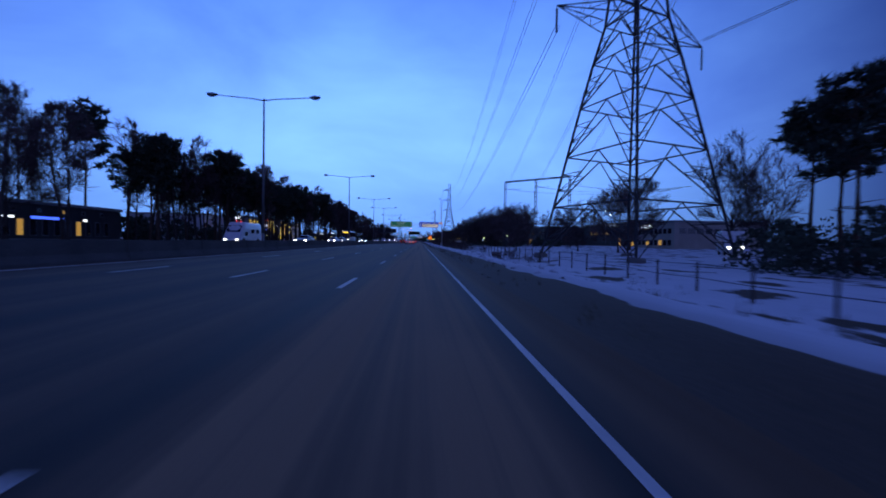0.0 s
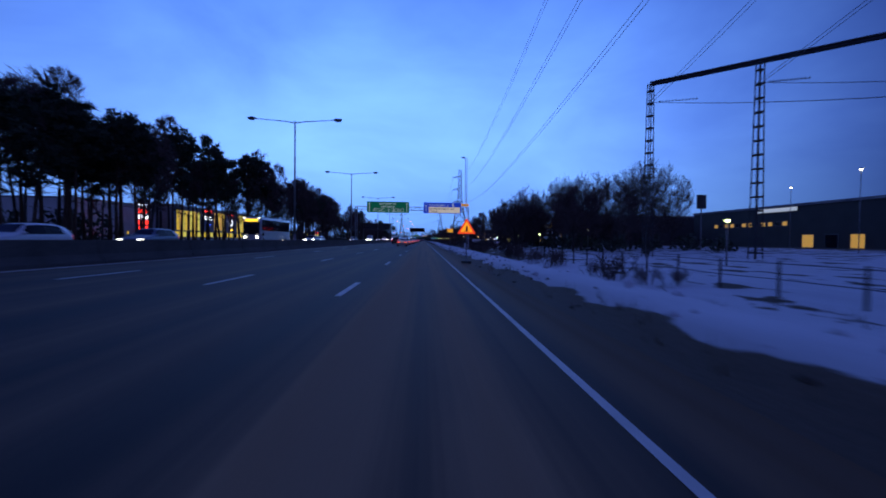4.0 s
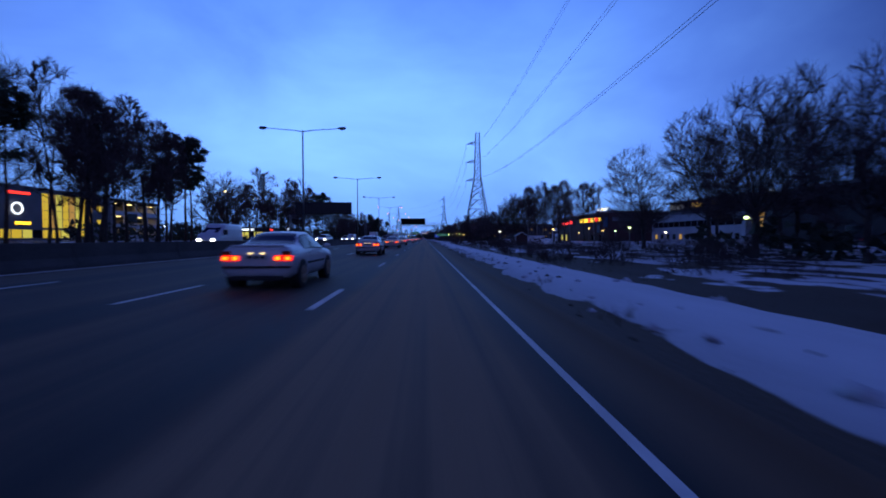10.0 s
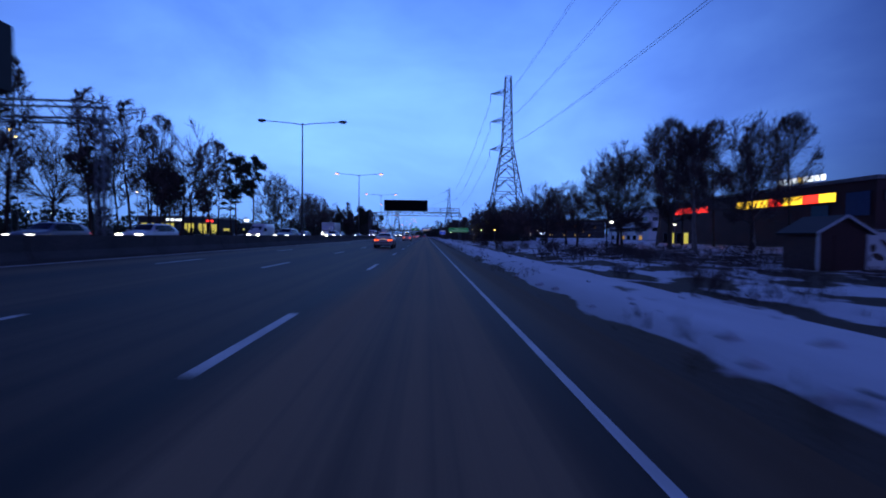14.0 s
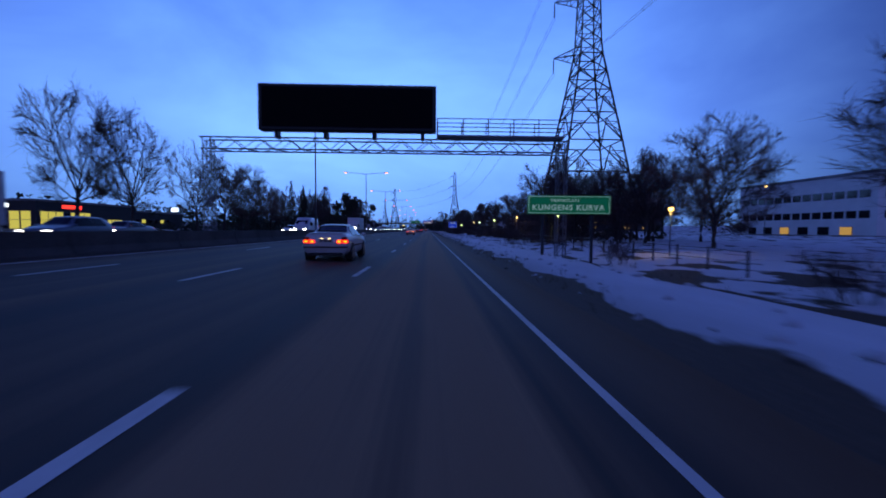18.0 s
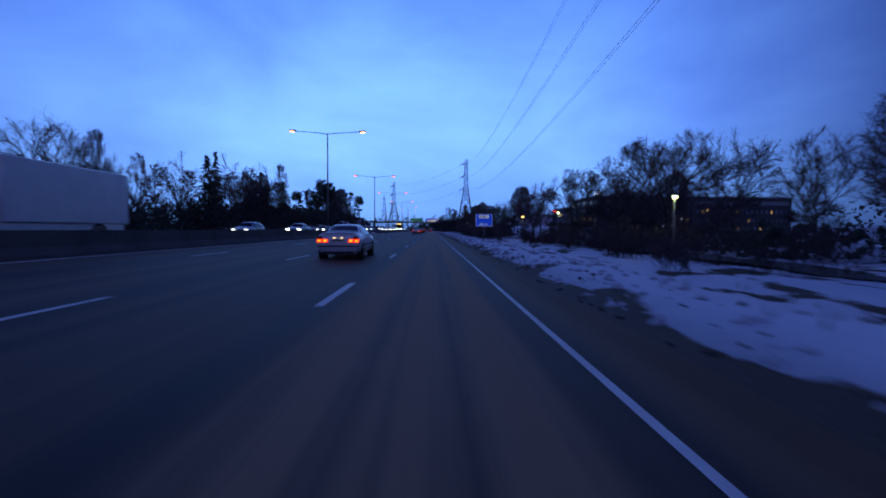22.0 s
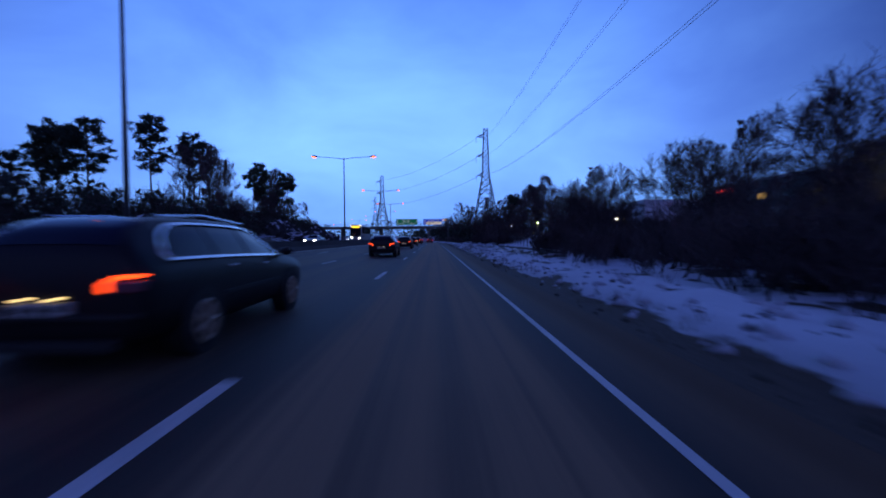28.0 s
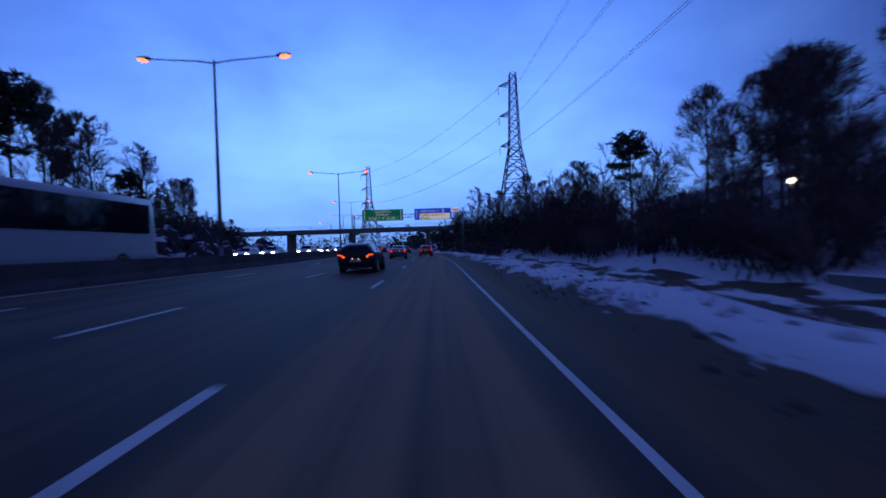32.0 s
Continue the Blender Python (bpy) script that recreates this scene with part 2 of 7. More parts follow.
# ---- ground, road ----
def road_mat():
    """Salt-dried asphalt: pale worn wheel tracks, dark strips between lanes, fine chippings; headlamp light painted
    into the own lane.
    """
    m = bpy.data.materials.new("asphalt_with_painted_beam")
    m.use_nodes = True
    n, l = m.node_tree.nodes, m.node_tree.links
    b = n["Principled BSDF"]
    geo = n.new("ShaderNodeTexCoord")
    sep = n.new("ShaderNodeSeparateXYZ")
    l.new(geo.outputs["Object"], sep.inputs[0])
    # stretched noise: streaks along the lanes
    mp = n.new("ShaderNodeMapping")
    mp.inputs["Scale"].default_value = (2.2, 0.02, 1)
    l.new(geo.outputs["Object"], mp.inputs[0])
    streak = n.new("ShaderNodeTexNoise")
    streak.inputs["Scale"].default_value, streak.inputs["Detail"].default_value = 1.0, 4
    l.new(mp.outputs[0], streak.inputs["Vector"])
    blot = n.new("ShaderNodeTexNoise")
    blot.inputs["Scale"].default_value, blot.inputs["Detail"].default_value = 0.35, 5
    l.new(geo.outputs["Object"], blot.inputs["Vector"])
    grit = n.new("ShaderNodeTexNoise")
    grit.inputs["Scale"].default_value, grit.inputs["Detail"].default_value = 55, 2
    l.new(geo.outputs["Object"], grit.inputs["Vector"])
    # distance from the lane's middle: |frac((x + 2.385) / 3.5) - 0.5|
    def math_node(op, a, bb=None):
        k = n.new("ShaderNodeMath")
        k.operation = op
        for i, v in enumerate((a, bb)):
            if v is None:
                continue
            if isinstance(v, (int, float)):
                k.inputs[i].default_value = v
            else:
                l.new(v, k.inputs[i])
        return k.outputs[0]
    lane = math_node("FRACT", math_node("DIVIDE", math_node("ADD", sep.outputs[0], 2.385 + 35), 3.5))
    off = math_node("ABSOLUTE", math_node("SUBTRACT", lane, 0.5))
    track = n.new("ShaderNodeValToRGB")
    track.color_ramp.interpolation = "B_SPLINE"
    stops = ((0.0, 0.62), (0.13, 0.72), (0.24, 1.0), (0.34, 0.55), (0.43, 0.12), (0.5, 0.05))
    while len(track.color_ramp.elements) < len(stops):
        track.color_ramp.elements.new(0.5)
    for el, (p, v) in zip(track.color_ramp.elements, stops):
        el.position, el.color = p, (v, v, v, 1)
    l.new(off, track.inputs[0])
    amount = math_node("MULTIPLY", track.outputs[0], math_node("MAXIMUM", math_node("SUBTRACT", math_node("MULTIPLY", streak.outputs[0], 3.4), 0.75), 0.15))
    # own lane stronger than the rest: headlamp pool put into the colour
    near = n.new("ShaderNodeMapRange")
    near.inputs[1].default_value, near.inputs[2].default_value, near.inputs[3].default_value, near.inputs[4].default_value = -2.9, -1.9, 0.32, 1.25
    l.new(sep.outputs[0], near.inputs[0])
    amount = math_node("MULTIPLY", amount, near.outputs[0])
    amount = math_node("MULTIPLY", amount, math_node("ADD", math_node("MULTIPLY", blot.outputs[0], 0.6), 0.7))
    # tan end of the mix carries the headlamps' warm tint as well
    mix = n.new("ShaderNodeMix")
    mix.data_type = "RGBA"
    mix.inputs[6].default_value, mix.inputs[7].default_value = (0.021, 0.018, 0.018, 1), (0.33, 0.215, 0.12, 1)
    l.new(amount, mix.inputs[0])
    # brown grit swept onto the shoulder
    sh = n.new("ShaderNodeMapRange")
    sh.inputs[1].default_value, sh.inputs[2].default_value = 1.25, 2.1
    l.new(math_node("ADD", sep.outputs[0], math_node("MULTIPLY", streak.outputs[0], 0.35)), sh.inputs[0])
    dirt = n.new("ShaderNodeMix")
    dirt.data_type = "RGBA"
    dirt.inputs[7].default_value = (0.135, 0.080, 0.040, 1)
    l.new(sh.outputs[0], dirt.inputs[0])
    l.new(mix.outputs[2], dirt.inputs[6])
    mix = dirt
    dark = n.new("ShaderNodeMix")
    dark.data_type, dark.blend_type = "RGBA", "MULTIPLY"
    dark.inputs[0].default_value = 0.35
    l.new(mix.outputs[2], dark.inputs[6])
    l.new(grit.outputs[0], dark.inputs[7])
    l.new(dark.outputs[2], b.inputs["Base Color"])
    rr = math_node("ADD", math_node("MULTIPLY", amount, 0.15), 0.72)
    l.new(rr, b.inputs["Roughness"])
    b.inputs["Specular IOR Level"].default_value = 0.32
    bp = n.new("ShaderNodeBump")
    bp.inputs["Strength"].default_value, bp.inputs["Distance"].default_value = 0.5, 0.008
    l.new(grit.outputs[0], bp.inputs["Height"])
    l.new(bp.outputs[0], b.inputs["Normal"])
    return m


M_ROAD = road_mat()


def snow_mat():
    """Old roadside snow: grey-brown slush at the road, clean further off, bare grass where it has thawed."""
    m = bpy.data.materials.new("roadside_snow")
    m.use_nodes = True
    n, l = m.node_tree.nodes, m.node_tree.links
    b = n["Principled BSDF"]
    at = n.new("ShaderNodeVertexColor")
    at.layer_name = "cover"
    sep = n.new("ShaderNodeSeparateColor")
    l.new(at.outputs[0], sep.inputs[0])
    tc = n.new("ShaderNodeTexCoord")
    def noise_node(scale, detail, stretch=None):
        t = n.new("ShaderNodeTexNoise")
        t.inputs["Scale"].default_value, t.inputs["Detail"].default_value = scale, detail
        src = tc.outputs["Object"]
        if stretch:
            mp = n.new("ShaderNodeMapping")
            mp.inputs["Scale"].default_value = stretch
            l.new(src, mp.inputs[0])
            src = mp.outputs[0]
        l.new(src, t.inputs["Vector"])
        return t.outputs[0]
    def calc(op, a, bb):
        k = n.new("ShaderNodeMath")
        k.operation = op
        k.use_clamp = op == "MULTIPLY" and bb == 14.0
        for i, v in enumerate((a, bb)):
            if isinstance(v, (int, float)):
                k.inputs[i].default_value = v
            else:
                l.new(v, k.inputs[i])
        return k.outputs[0]
    patch = calc("SUBTRACT", calc("MULTIPLY", noise_node(0.55, 6, (1.0, 0.5, 1.0)), 1.7), 0.35)
    fine = noise_node(9.0, 4)
    # snow where the cover value beats the patch noise
    edge = calc("SUBTRACT", calc("ADD", sep.outputs[0], calc("MULTIPLY", fine, 0.10)), patch)
    snow = calc("MULTIPLY", calc("ADD", edge, 0.02), 14.0)
    slush = noise_node(1.4, 5, (1.0, 0.3, 1.0))
    bare = n.new("ShaderNodeMix")
    bare.data_type = "RGBA"
    bare.inputs[6].default_value, bare.inputs[7].default_value = (0.032, 0.022, 0.012, 1), (0.115, 0.076, 0.040, 1)
    l.new(fine, bare.inputs[0])
    clean = n.new("ShaderNodeMix")
    clean.data_type = "RGBA"
    clean.inputs[6].default_value, clean.inputs[7].default_value = (0.30, 0.30, 0.31, 1), (0.74, 0.75, 0.78, 1)
    l.new(calc("MULTIPLY", calc("ADD", sep.outputs[1], calc("MULTIPLY", slush, 0.5)), 0.9), clean.inputs[0])
    mix = n.new("ShaderNodeMix")
    mix.data_type = "RGBA"
    l.new(snow, mix.inputs[0])
    l.new(bare.outputs[2], mix.inputs[6])
    l.new(clean.outputs[2], mix.inputs[7])
    l.new(mix.outputs[2], b.inputs["Base Color"])
    b.inputs["Roughness"].default_value = 0.85
    bp = n.new("ShaderNodeBump")
    bp.inputs["Strength"].default_value, bp.inputs["Distance"].default_value = 0.6, 0.06
    l.new(fine, bp.inputs["Height"])
    l.new(bp.outputs[0], b.inputs["Normal"])
    return m


M_SNOW = snow_mat()


def lerp(v, pts):
    for (a, p), (b, q) in zip(pts, pts[1:]):
        if v <= b:
            return p + (q - p) * max(0.0, min(1.0, (v - a) / (b - a)))
    return pts[-1][1]


def lay(x, y):
    """Height of the open ground at x (from the road's line) and y."""
    if x > 0:
        z = lerp(x, ((2.4, -0.12), (3.0, -0.10), (3.6, 0.10), (4.8, 0.20), (6.4, -0.06), (8.5, -0.75), (10.5, -0.65), (14, -0.35), (30, -0.15), (60, 0.3), (120, 1.0), (400, 3)))
        bank = max(0.0, min(1.0, (y - 545) / 40)) * max(0.0, min(1.0, (x - 13) / 16)) * 3.2
        rough = 0.5 + 0.8 * max(0.0, min(1.0, (y - 335) / 30))
        k = max(0.0, min(1.0, (x - 3.0) / 2.0))
        z += bank + k * rough * (0.16 * noise.noise((x * 0.9, y * 0.55, 0)) + 0.10 * noise.noise((x * 2.3, y * 1.6, 5)))
        return z
    z = lerp(-x, ((26, 0.20), (28.5, 0.1), (32, 0.5), (60, 0.8), (400, 2)))
    rise = max(0.0, min(1.0, (y - 490) / 40, (760 - y) / 40)) * max(0.0, min(1.0, (-31 - x) / 13))
    z += rise * (2.6 + 1.2 * noise.noise((x * 0.2, y * 0.1, 3)))
    return z + 0.12 * noise.noise((x * 0.4, y * 0.3, 9))


def cover(x, y):
    """Share of snow and its cleanness."""
    if x > 0:
        x -= lerp(y, ((0, 0.75), (40, 0.40), (110, -0.40), (140, -0.75), (330, -0.40), (400, -0.45), (900, -0.45))) * max(0.0, 1 - abs(x - 4.0) / 4.0)
        c = lerp(x, ((2.4, -0.3), (3.1, 0.05), (3.8, 0.72), (6.6, 0.95), (7.6, 0.36), (10, 0.26), (11.5, 0.52), (16, 0.60), (40, 0.60), (70, 0.5), (200, 0.3)))
        c -= 0.28 * max(0.0, min(1.0, (x - 7) / 2, (15 - x) / 3, (y - 105) / 20, (240 - y) / 15))
        c -= 0.14 * max(0.0, min(1.0, (x - 13) / 3, (58 - x) / 8, (y - 120) / 20, (300 - y) / 15))
        c += max(0.0, min(1.0, (118 - y) / 15)) * max(0.0, min(1.0, (x - 3.6) / 0.8)) * max(0.0, (0.80 if x < 7.5 else 0.64) - c) * (1 if x < 30 else 0)
        thaw = max(0.0, min(1.0, (y - 338) / 20))
        if x > 3.2:
            c2 = lerp(x, ((3.2, 0.3), (4.2, 0.74), (5.5, 0.68), (7, 0.62), (12, 0.58), (30, 0.68), (80, 0.5)))
            c += (c2 - c) * thaw
            c -= 0.12 * max(0.0, min(1.0, (y - 540) / 20)) * (1 if x < 13 else -1.2)
        return c, lerp(x, ((3.0, 0.0), (4.6, 0.75), (30, 0.7)))
    c = 0.35 + 0.2 * max(0.0, 1 - abs(y - 660) / 70)
    return c, 0.6


def ground_sheet(name, xs, ys, label):
    ob = sheet(name, xs, ys, lay, M_SNOW, label, "ground")
    me = ob.data
    col = me.color_attributes.new("cover", "FLOAT_COLOR", "POINT")
    buf = []
    for y in ys:
        for x in xs:
            c, q = cover(x, y)
            buf += (c, q, 0, 1)
    col.data.foreach_set("color", buf)
    return ob


YS_ALL = span(-60, 0, 6) + span(0, 760, 1.6)[1:] + span(760, 1400, 32)[1:]
ground_sheet("ground_verge", span(2.35, 13, 0.42) + span(13, 40, 1.5)[1:] + span(40, 120, 8)[1:] + [200, 400, 900], YS_ALL,
             "uneven snowy verge and field with thawed grass patches")
ground_sheet("ground_far_side", [-900, -400, -200, -120] + span(-90, -26.6, 2.4), span(-60, 760, 4) + span(760, 1400, 32)[1:],
             "dark thawed ground with thin snow beyond the road")

sheet("road", [-12.3, -9.4, -5.9, -2.4, 0, 1.2, 2.4], YS_ALL, lambda x, y: road_z(x), M_ROAD, "grey salt-dried motorway asphalt, pale wheel tracks, headlamp warmth painted in", "road")
sheet("road_oncoming", [-26.8, -23, -19.5, -16, -13.7], YS_ALL, lambda x, y: road_z(x), M_ROAD, "grey asphalt of the oncoming carriageway", "road")
M_GRAVEL = mat("median_gravel", (0.09, 0.085, 0.075), 0.95, vary=0.5, scale=1, fine=20, bump=0.5)
sheet("median_strip", [-13.75, -12.25], YS_ALL, lambda x, y: 0.39, M_GRAVEL, "dark gravel strip between the two concrete barriers", "median")

# painted lines
def stripe(name, x, y0, y1, w, label, parent):
    bm = bmesh.new()
    ys = span(y0, y1, 8)
    A = [(bm.verts.new((x - w / 2 + bend(y), y, road_z(x - w / 2) + 0.005)), bm.verts.new((x + w / 2 + bend(y), y, road_z(x + w / 2) + 0.005))) for y in ys]
    for p, q in zip(A, A[1:]):
        bm.faces.new((p[0], p[1], q[1], q[0]))
    return part(name, bm, M_PAINT, parent, label)


lines = thing("lane_markings", (0, 0, 0), "worn white painted lane lines on the asphalt", "road marking", kind="structure")
stripe("edge_line", 1.11, -60, 1000, 0.10, "solid white edge line", lines)
stripe("edge_line", -11.7, -60, 1000, 0.15, "solid white edge line", lines)
stripe("edge_line", -14.3, -60, 1000, 0.15, "solid white edge line", lines)
DASH_AT = ((-5, -53.0), (0, 6.8), (6, 79.1), (14, 174.7), (17, 209.2), (20, 244.5), (23, 279.4), (28, 334.4), (32, 382.1), (36, 428.8), (39, 464.2), (44, 526.6), (50, 600.7), (64, 768.7))
SHIFT = ((-60, 2.0), (140, 0.7), (280, -1.1), (390, -2.7), (460, -3.6), (600, -7.1), (780, -10))
for lx, w in ((-2.385, 0.15), (-5.885, 0.13), (-9.385, 0.12), (-17.9, 0.12), (-21.5, 0.12)):
    for i in range(-5, 64, 1 if lx > -12 else 2):
        y = lerp(i, DASH_AT)
        if lx < -3:
            y += lerp(y, SHIFT)
        stripe("dash", lx, y - 1.5, y + 1.5, w, "", lines)

# concrete barriers on the median, in cast lengths
PROFILE = ((-0.28, 0), (0.28, 0), (0.26, 0.10), (0.13, 0.34), (0.09, 0.82), (-0.09, 0.82), (-0.13, 0.34), (-0.26, 0.10))
def barrier_unit(name, x, group, label):
    bm = bmesh.new()
    prism(bm, PROFILE, 0, 5.94)
    return part(name, bm, M_BARRIER)
for bx, zz in ((-12.45, 0.385), (-13.5, 0.40)):
    root = thing("barrier_row", (0, 0, 0), "grey stained concrete median barrier in cast lengths", "barrier", kind="structure")
    proto = None
    for i in range(-10, 128):
        y = 6.0 * i
        if proto is None:
            proto = barrier_unit("barrier_length", bx, "", "")
            ob = proto
        else:
            ob = new("barrier_length", proto.data)
        ob.parent = root
        a = math.degrees(math.atan2(-(bend(y + 6) - bend(y)), 6))
        ob.matrix_basis = pose(bx + bend(y), y, zz, 0, 0, a)

# ---- street lamps on the median ----
def street_lamp(lit, lens=None):
    root = thing("street_lamp", (0, 0, 0), "tall grey double-armed street lamp, sodium lenses just lit" if lit else "tall grey double-armed street lamp, not yet lit", "street lamp", "lamps along the median")
    bm = bmesh.new()
    tube(bm, (0, 0, 0), (0, 0, 1.4), 0.13, 0.125, 10)
    tube(bm, (0, 0, 1.4), (0, 0, 12.25), 0.115, 0.06, 10)
    part("pole", bm, M_GALV, root, smooth=True)
    bm = bmesh.new()
    tube(bm, (0, 0, 0), (0, 0, 0.12), 0.24, 0.2, 8)
    part("foot_plate", bm, M_GALV, root)
    for s in (-1, 1):
        bm = bmesh.new()
        tube(bm, (0, 0, 12.08), (s * 0.9, 0, 12.22), 0.05, 0.045, 8)
        tube(bm, (s * 0.9, 0, 12.22), (s * 3.65, 0, 12.42), 0.045, 0.035, 8)
        arm = part("arm", bm, M_GALV, root, smooth=True)
        bm = bmesh.new()
        bmesh.ops.create_uvsphere(bm, u_segments=12, v_segments=8, radius=1, matrix=Matrix.Translation((s * 4.05, 0, 12.47)) @ pose(0, 0, 0, 0, -s * 4, 0) @ Matrix.Diagonal((0.46, 0.17, 0.13, 1)))
        head = part("lamp_head", bm, M_BLACK if not lit else M_GALV, root, smooth=True)
        bm = bmesh.new()
        bmesh.ops.create_uvsphere(bm, u_segments=12, v_segments=8, radius=1, matrix=Matrix.Translation((s * 4.12, 0, 12.40)) @ pose(0, 0, 0, 0, -s * 4, 0) @ Matrix.Diagonal((0.34, 0.17, 0.14, 1)))
        part("lens", bm, lens or M_UNLIT, head, "glowing orange lens" if lit else "", smooth=True)
    return root


for lens, ys in ((None, (28.6, 69.4, 109.1, 140.6, 182.3, 221.4, 256.9, 294.2)), (M_LIT, (330.3, 369.0, 407.5, 447.2)), (M_WARMED, (487.9, 529.0, 570.3, 610.5, 648.0, 687.0, 726.0, 765.0, 805.0, 845.0))):
    first = None
    for y in ys:
        m = pose(-12.93 + bend(y), y, 0.39, 0, 0, 0)
        if first is None:
            first = street_lamp(lens is not None, lens)
            first.matrix_basis = m
        else:
            copy_thing(first, m)
first = None

# ---- power line ----
def bar(bm, a, b, w):
    """A steel angle, as a thin square bar."""
    return tube(bm, a, b, w * 0.7, w * 0.7, 4, False)


def pylon(at, high, base, turn=0.0, left_arms=True, sizes=1.0, levels=(31.5, 41.0, 50.5), arm=6.0, profile=(), both=False):
    root = thing("pylon", at, "tall dark lattice steel electricity pylon", "pylon", "pylons of the power line", turn)
    def half(z):
        if profile:
            return lerp(z, profile)
        return lerp(z, ((0, base / 2), (high * 0.22, base * 0.40), (high * 0.58, base * 0.135), (high, base * 0.075)))
    zs = [0, high * 0.10, high * 0.20, high * 0.295, high * 0.38, high * 0.45, high * 0.51, high * 0.565]
    z = zs[-1]
    while z < high - 2.2:
        z += 2.35
        zs.append(min(z, high))
    zs[-1] = high
    C = lambda i, z: (half(z) * (1, -1, -1, 1)[i], half(z) * (1, 1, -1, -1)[i], z)
    for i in range(4):
        bm = bmesh.new()
        polybar(bm, [C(i, z) for z in zs], [(0.14 if z < high * 0.6 else 0.10) * sizes for z in zs])
        part("leg", bm, M_PYLON, root)
        bm = bmesh.new()
        box(bm, C(i, 0)[0] - 0.6, C(i, 0)[0] + 0.6, C(i, 0)[1] - 0.6, C(i, 0)[1] + 0.6, -1.4, 0.35, 0.08)
        part("footing", bm, M_CONC, root)
    for k, (p, q) in enumerate(zip(zs, zs[1:])):
        bm = bmesh.new()
        for i in range(4):
            j = (i + 1) % 4
            w = (0.12 if q < high * 0.6 else 0.08) * sizes
            if q < high * 0.5:
                mid = [(a + b) / 2 for a, b in zip(C(i, q), C(j, q))]
                bar(bm, C(i, p), mid, w)
                bar(bm, C(j, p), mid, w)
                for f in (0.33, 0.66):
                    s1 = [a + (b - a) * f for a, b in zip(C(i, p), C(i, q))]
                    s2 = [a + (b - a) * f for a, b in zip(C(i, p), mid)]
                    t1 = [a + (b - a) * f for a, b in zip(C(j, p), C(j, q))]
                    t2 = [a + (b - a) * f for a, b in zip(C(j, p), mid)]
                    bar(bm, s1, s2, w * 0.6)
                    bar(bm, t1, t2, w * 0.6)
                    g = f - 0.33
                    u = [a + (b - a) * g for a, b in zip(C(i, p), C(i, q))]
                    v = [a + (b - a) * g for a, b in zip(C(j, p), C(j, q))]
                    bar(bm, u, s2, w * 0.6)
                    bar(bm, v, t2, w * 0.6)
            else:
                bar(bm, C(i, p), C(j, q), w)
                bar(bm, C(j, p), C(i, q), w)
            bar(bm, C(i, q), C(j, q), w)
        part("bracing", bm, M_PYLON, root)["kind"] = "stuff"
    for z in levels:
      for side in (-1, 1) if both else (-1,):
        bm = bmesh.new()
        h = half(z) * -side
        tip = Vector((side * arm, 0, z))
        for y in (-h, h):
            bar(bm, (-h, y, z), tip, 0.10 * sizes)
            bar(bm, (-h, y, z + 1.5), tip, 0.10 * sizes)
            for f in (0.3, 0.6):
                a = Vector((-h, y, z)).lerp(tip, f)
                b = Vector((-h, y, z + 1.5)).lerp(tip, f)
                bar(bm, a, b, 0.06 * sizes)
                bar(bm, a, Vector((-h, y, z + 1.5)).lerp(tip, f - 0.3), 0.06 * sizes)
        a = Vector((-h, -h, z)).lerp(tip, 0.5)
        b = Vector((-h, h, z)).lerp(tip, 0.5)
        bar(bm, a, b, 0.06 * sizes)
        arm_ob = part("cross_arm", bm, M_PYLON, root)
        arm_ob["kind"] = "stuff"
        bm = bmesh.new()
        for i in range(8):
            tube(bm, tip + Vector((0, 0, -0.25 - 0.3 * i)), tip + Vector((0, 0, -0.45 - 0.3 * i)), 0.05, 0.16, 8)
        tube(bm, tip, tip + Vector((0, 0, -2.7)), 0.03, 0.03, 5)
        part("insulator", bm, M_BLACK, arm_ob, "string of dark disc insulators")
    return root


def wire(name, a, b, sag, r=0.02, n=28, parent=None):
    bm = bmesh.new()
    a, b = Vector(a), Vector(b)
    pts = [a.lerp(b, i / n) - Vector((0, 0, 4 * sag * (i / n) * (1 - i / n))) for i in range(n + 1)]
    polybar(bm, pts, r)
    return part(name, bm, M_CABLE, parent)


P1, P2, P3, P4 = (22.9, 38.6, -0.2), (27.5, 395.2, -0.2), (25.2, 717.5, 0.5), (-41.0, 842.0, 1.0)
pylon(P1, 57.0, 15.6, 20, sizes=1.0, levels=(25.0, 34.5, 44.0), arm=10.6, profile=((0, 6.9), (15, 4.3), (21, 3.2), (26.5, 2.05), (57, 0.7)), both=True)
pylon(P2, 56.5, 13.0, 0, sizes=1.25)
pylon(P3, 54.5, 12.5, 0, sizes=1.45, arm=4.6, levels=(31.5, 41.0, 50.5))
pylon(P4, 50.0, 12.0, 0, sizes=1.45, arm=4.6, levels=(27.5, 36.0, 45.0))
pylon((-70.0, 1010.0, 1.0), 50.0, 12.0, 0, arm=4.6, levels=(27.5, 36.0, 45.0))
lines_root = thing("overhead_line", (0, 0, 0), "pairs of thin aluminium power conductors slung between pylons", "power line")
for i, z in enumerate((31.0, 40.5, 50.0)):
    for d in (-0.22, 0.22):
        wire("conductor", (P1[0] - 9.3 + d, P1[1] - 2, z - 7.3), (P2[0] + 1.6 + d, P2[1], z + 2.2), 9.5, 0.03, parent=lines_root)
        wire("conductor", (P2[0] - 6 + d, P2[1], z - 2.4), (P3[0] + 1.4 + d, P3[1], z + 2.0), 9.0, 0.03, parent=lines_root)
        wire("conductor", (P3[0] - 4.6 + d, P3[1], z + 0.3), (P4[0] + 1.0 + d, P4[1], z - 2), 4.0, 0.03, parent=lines_root)
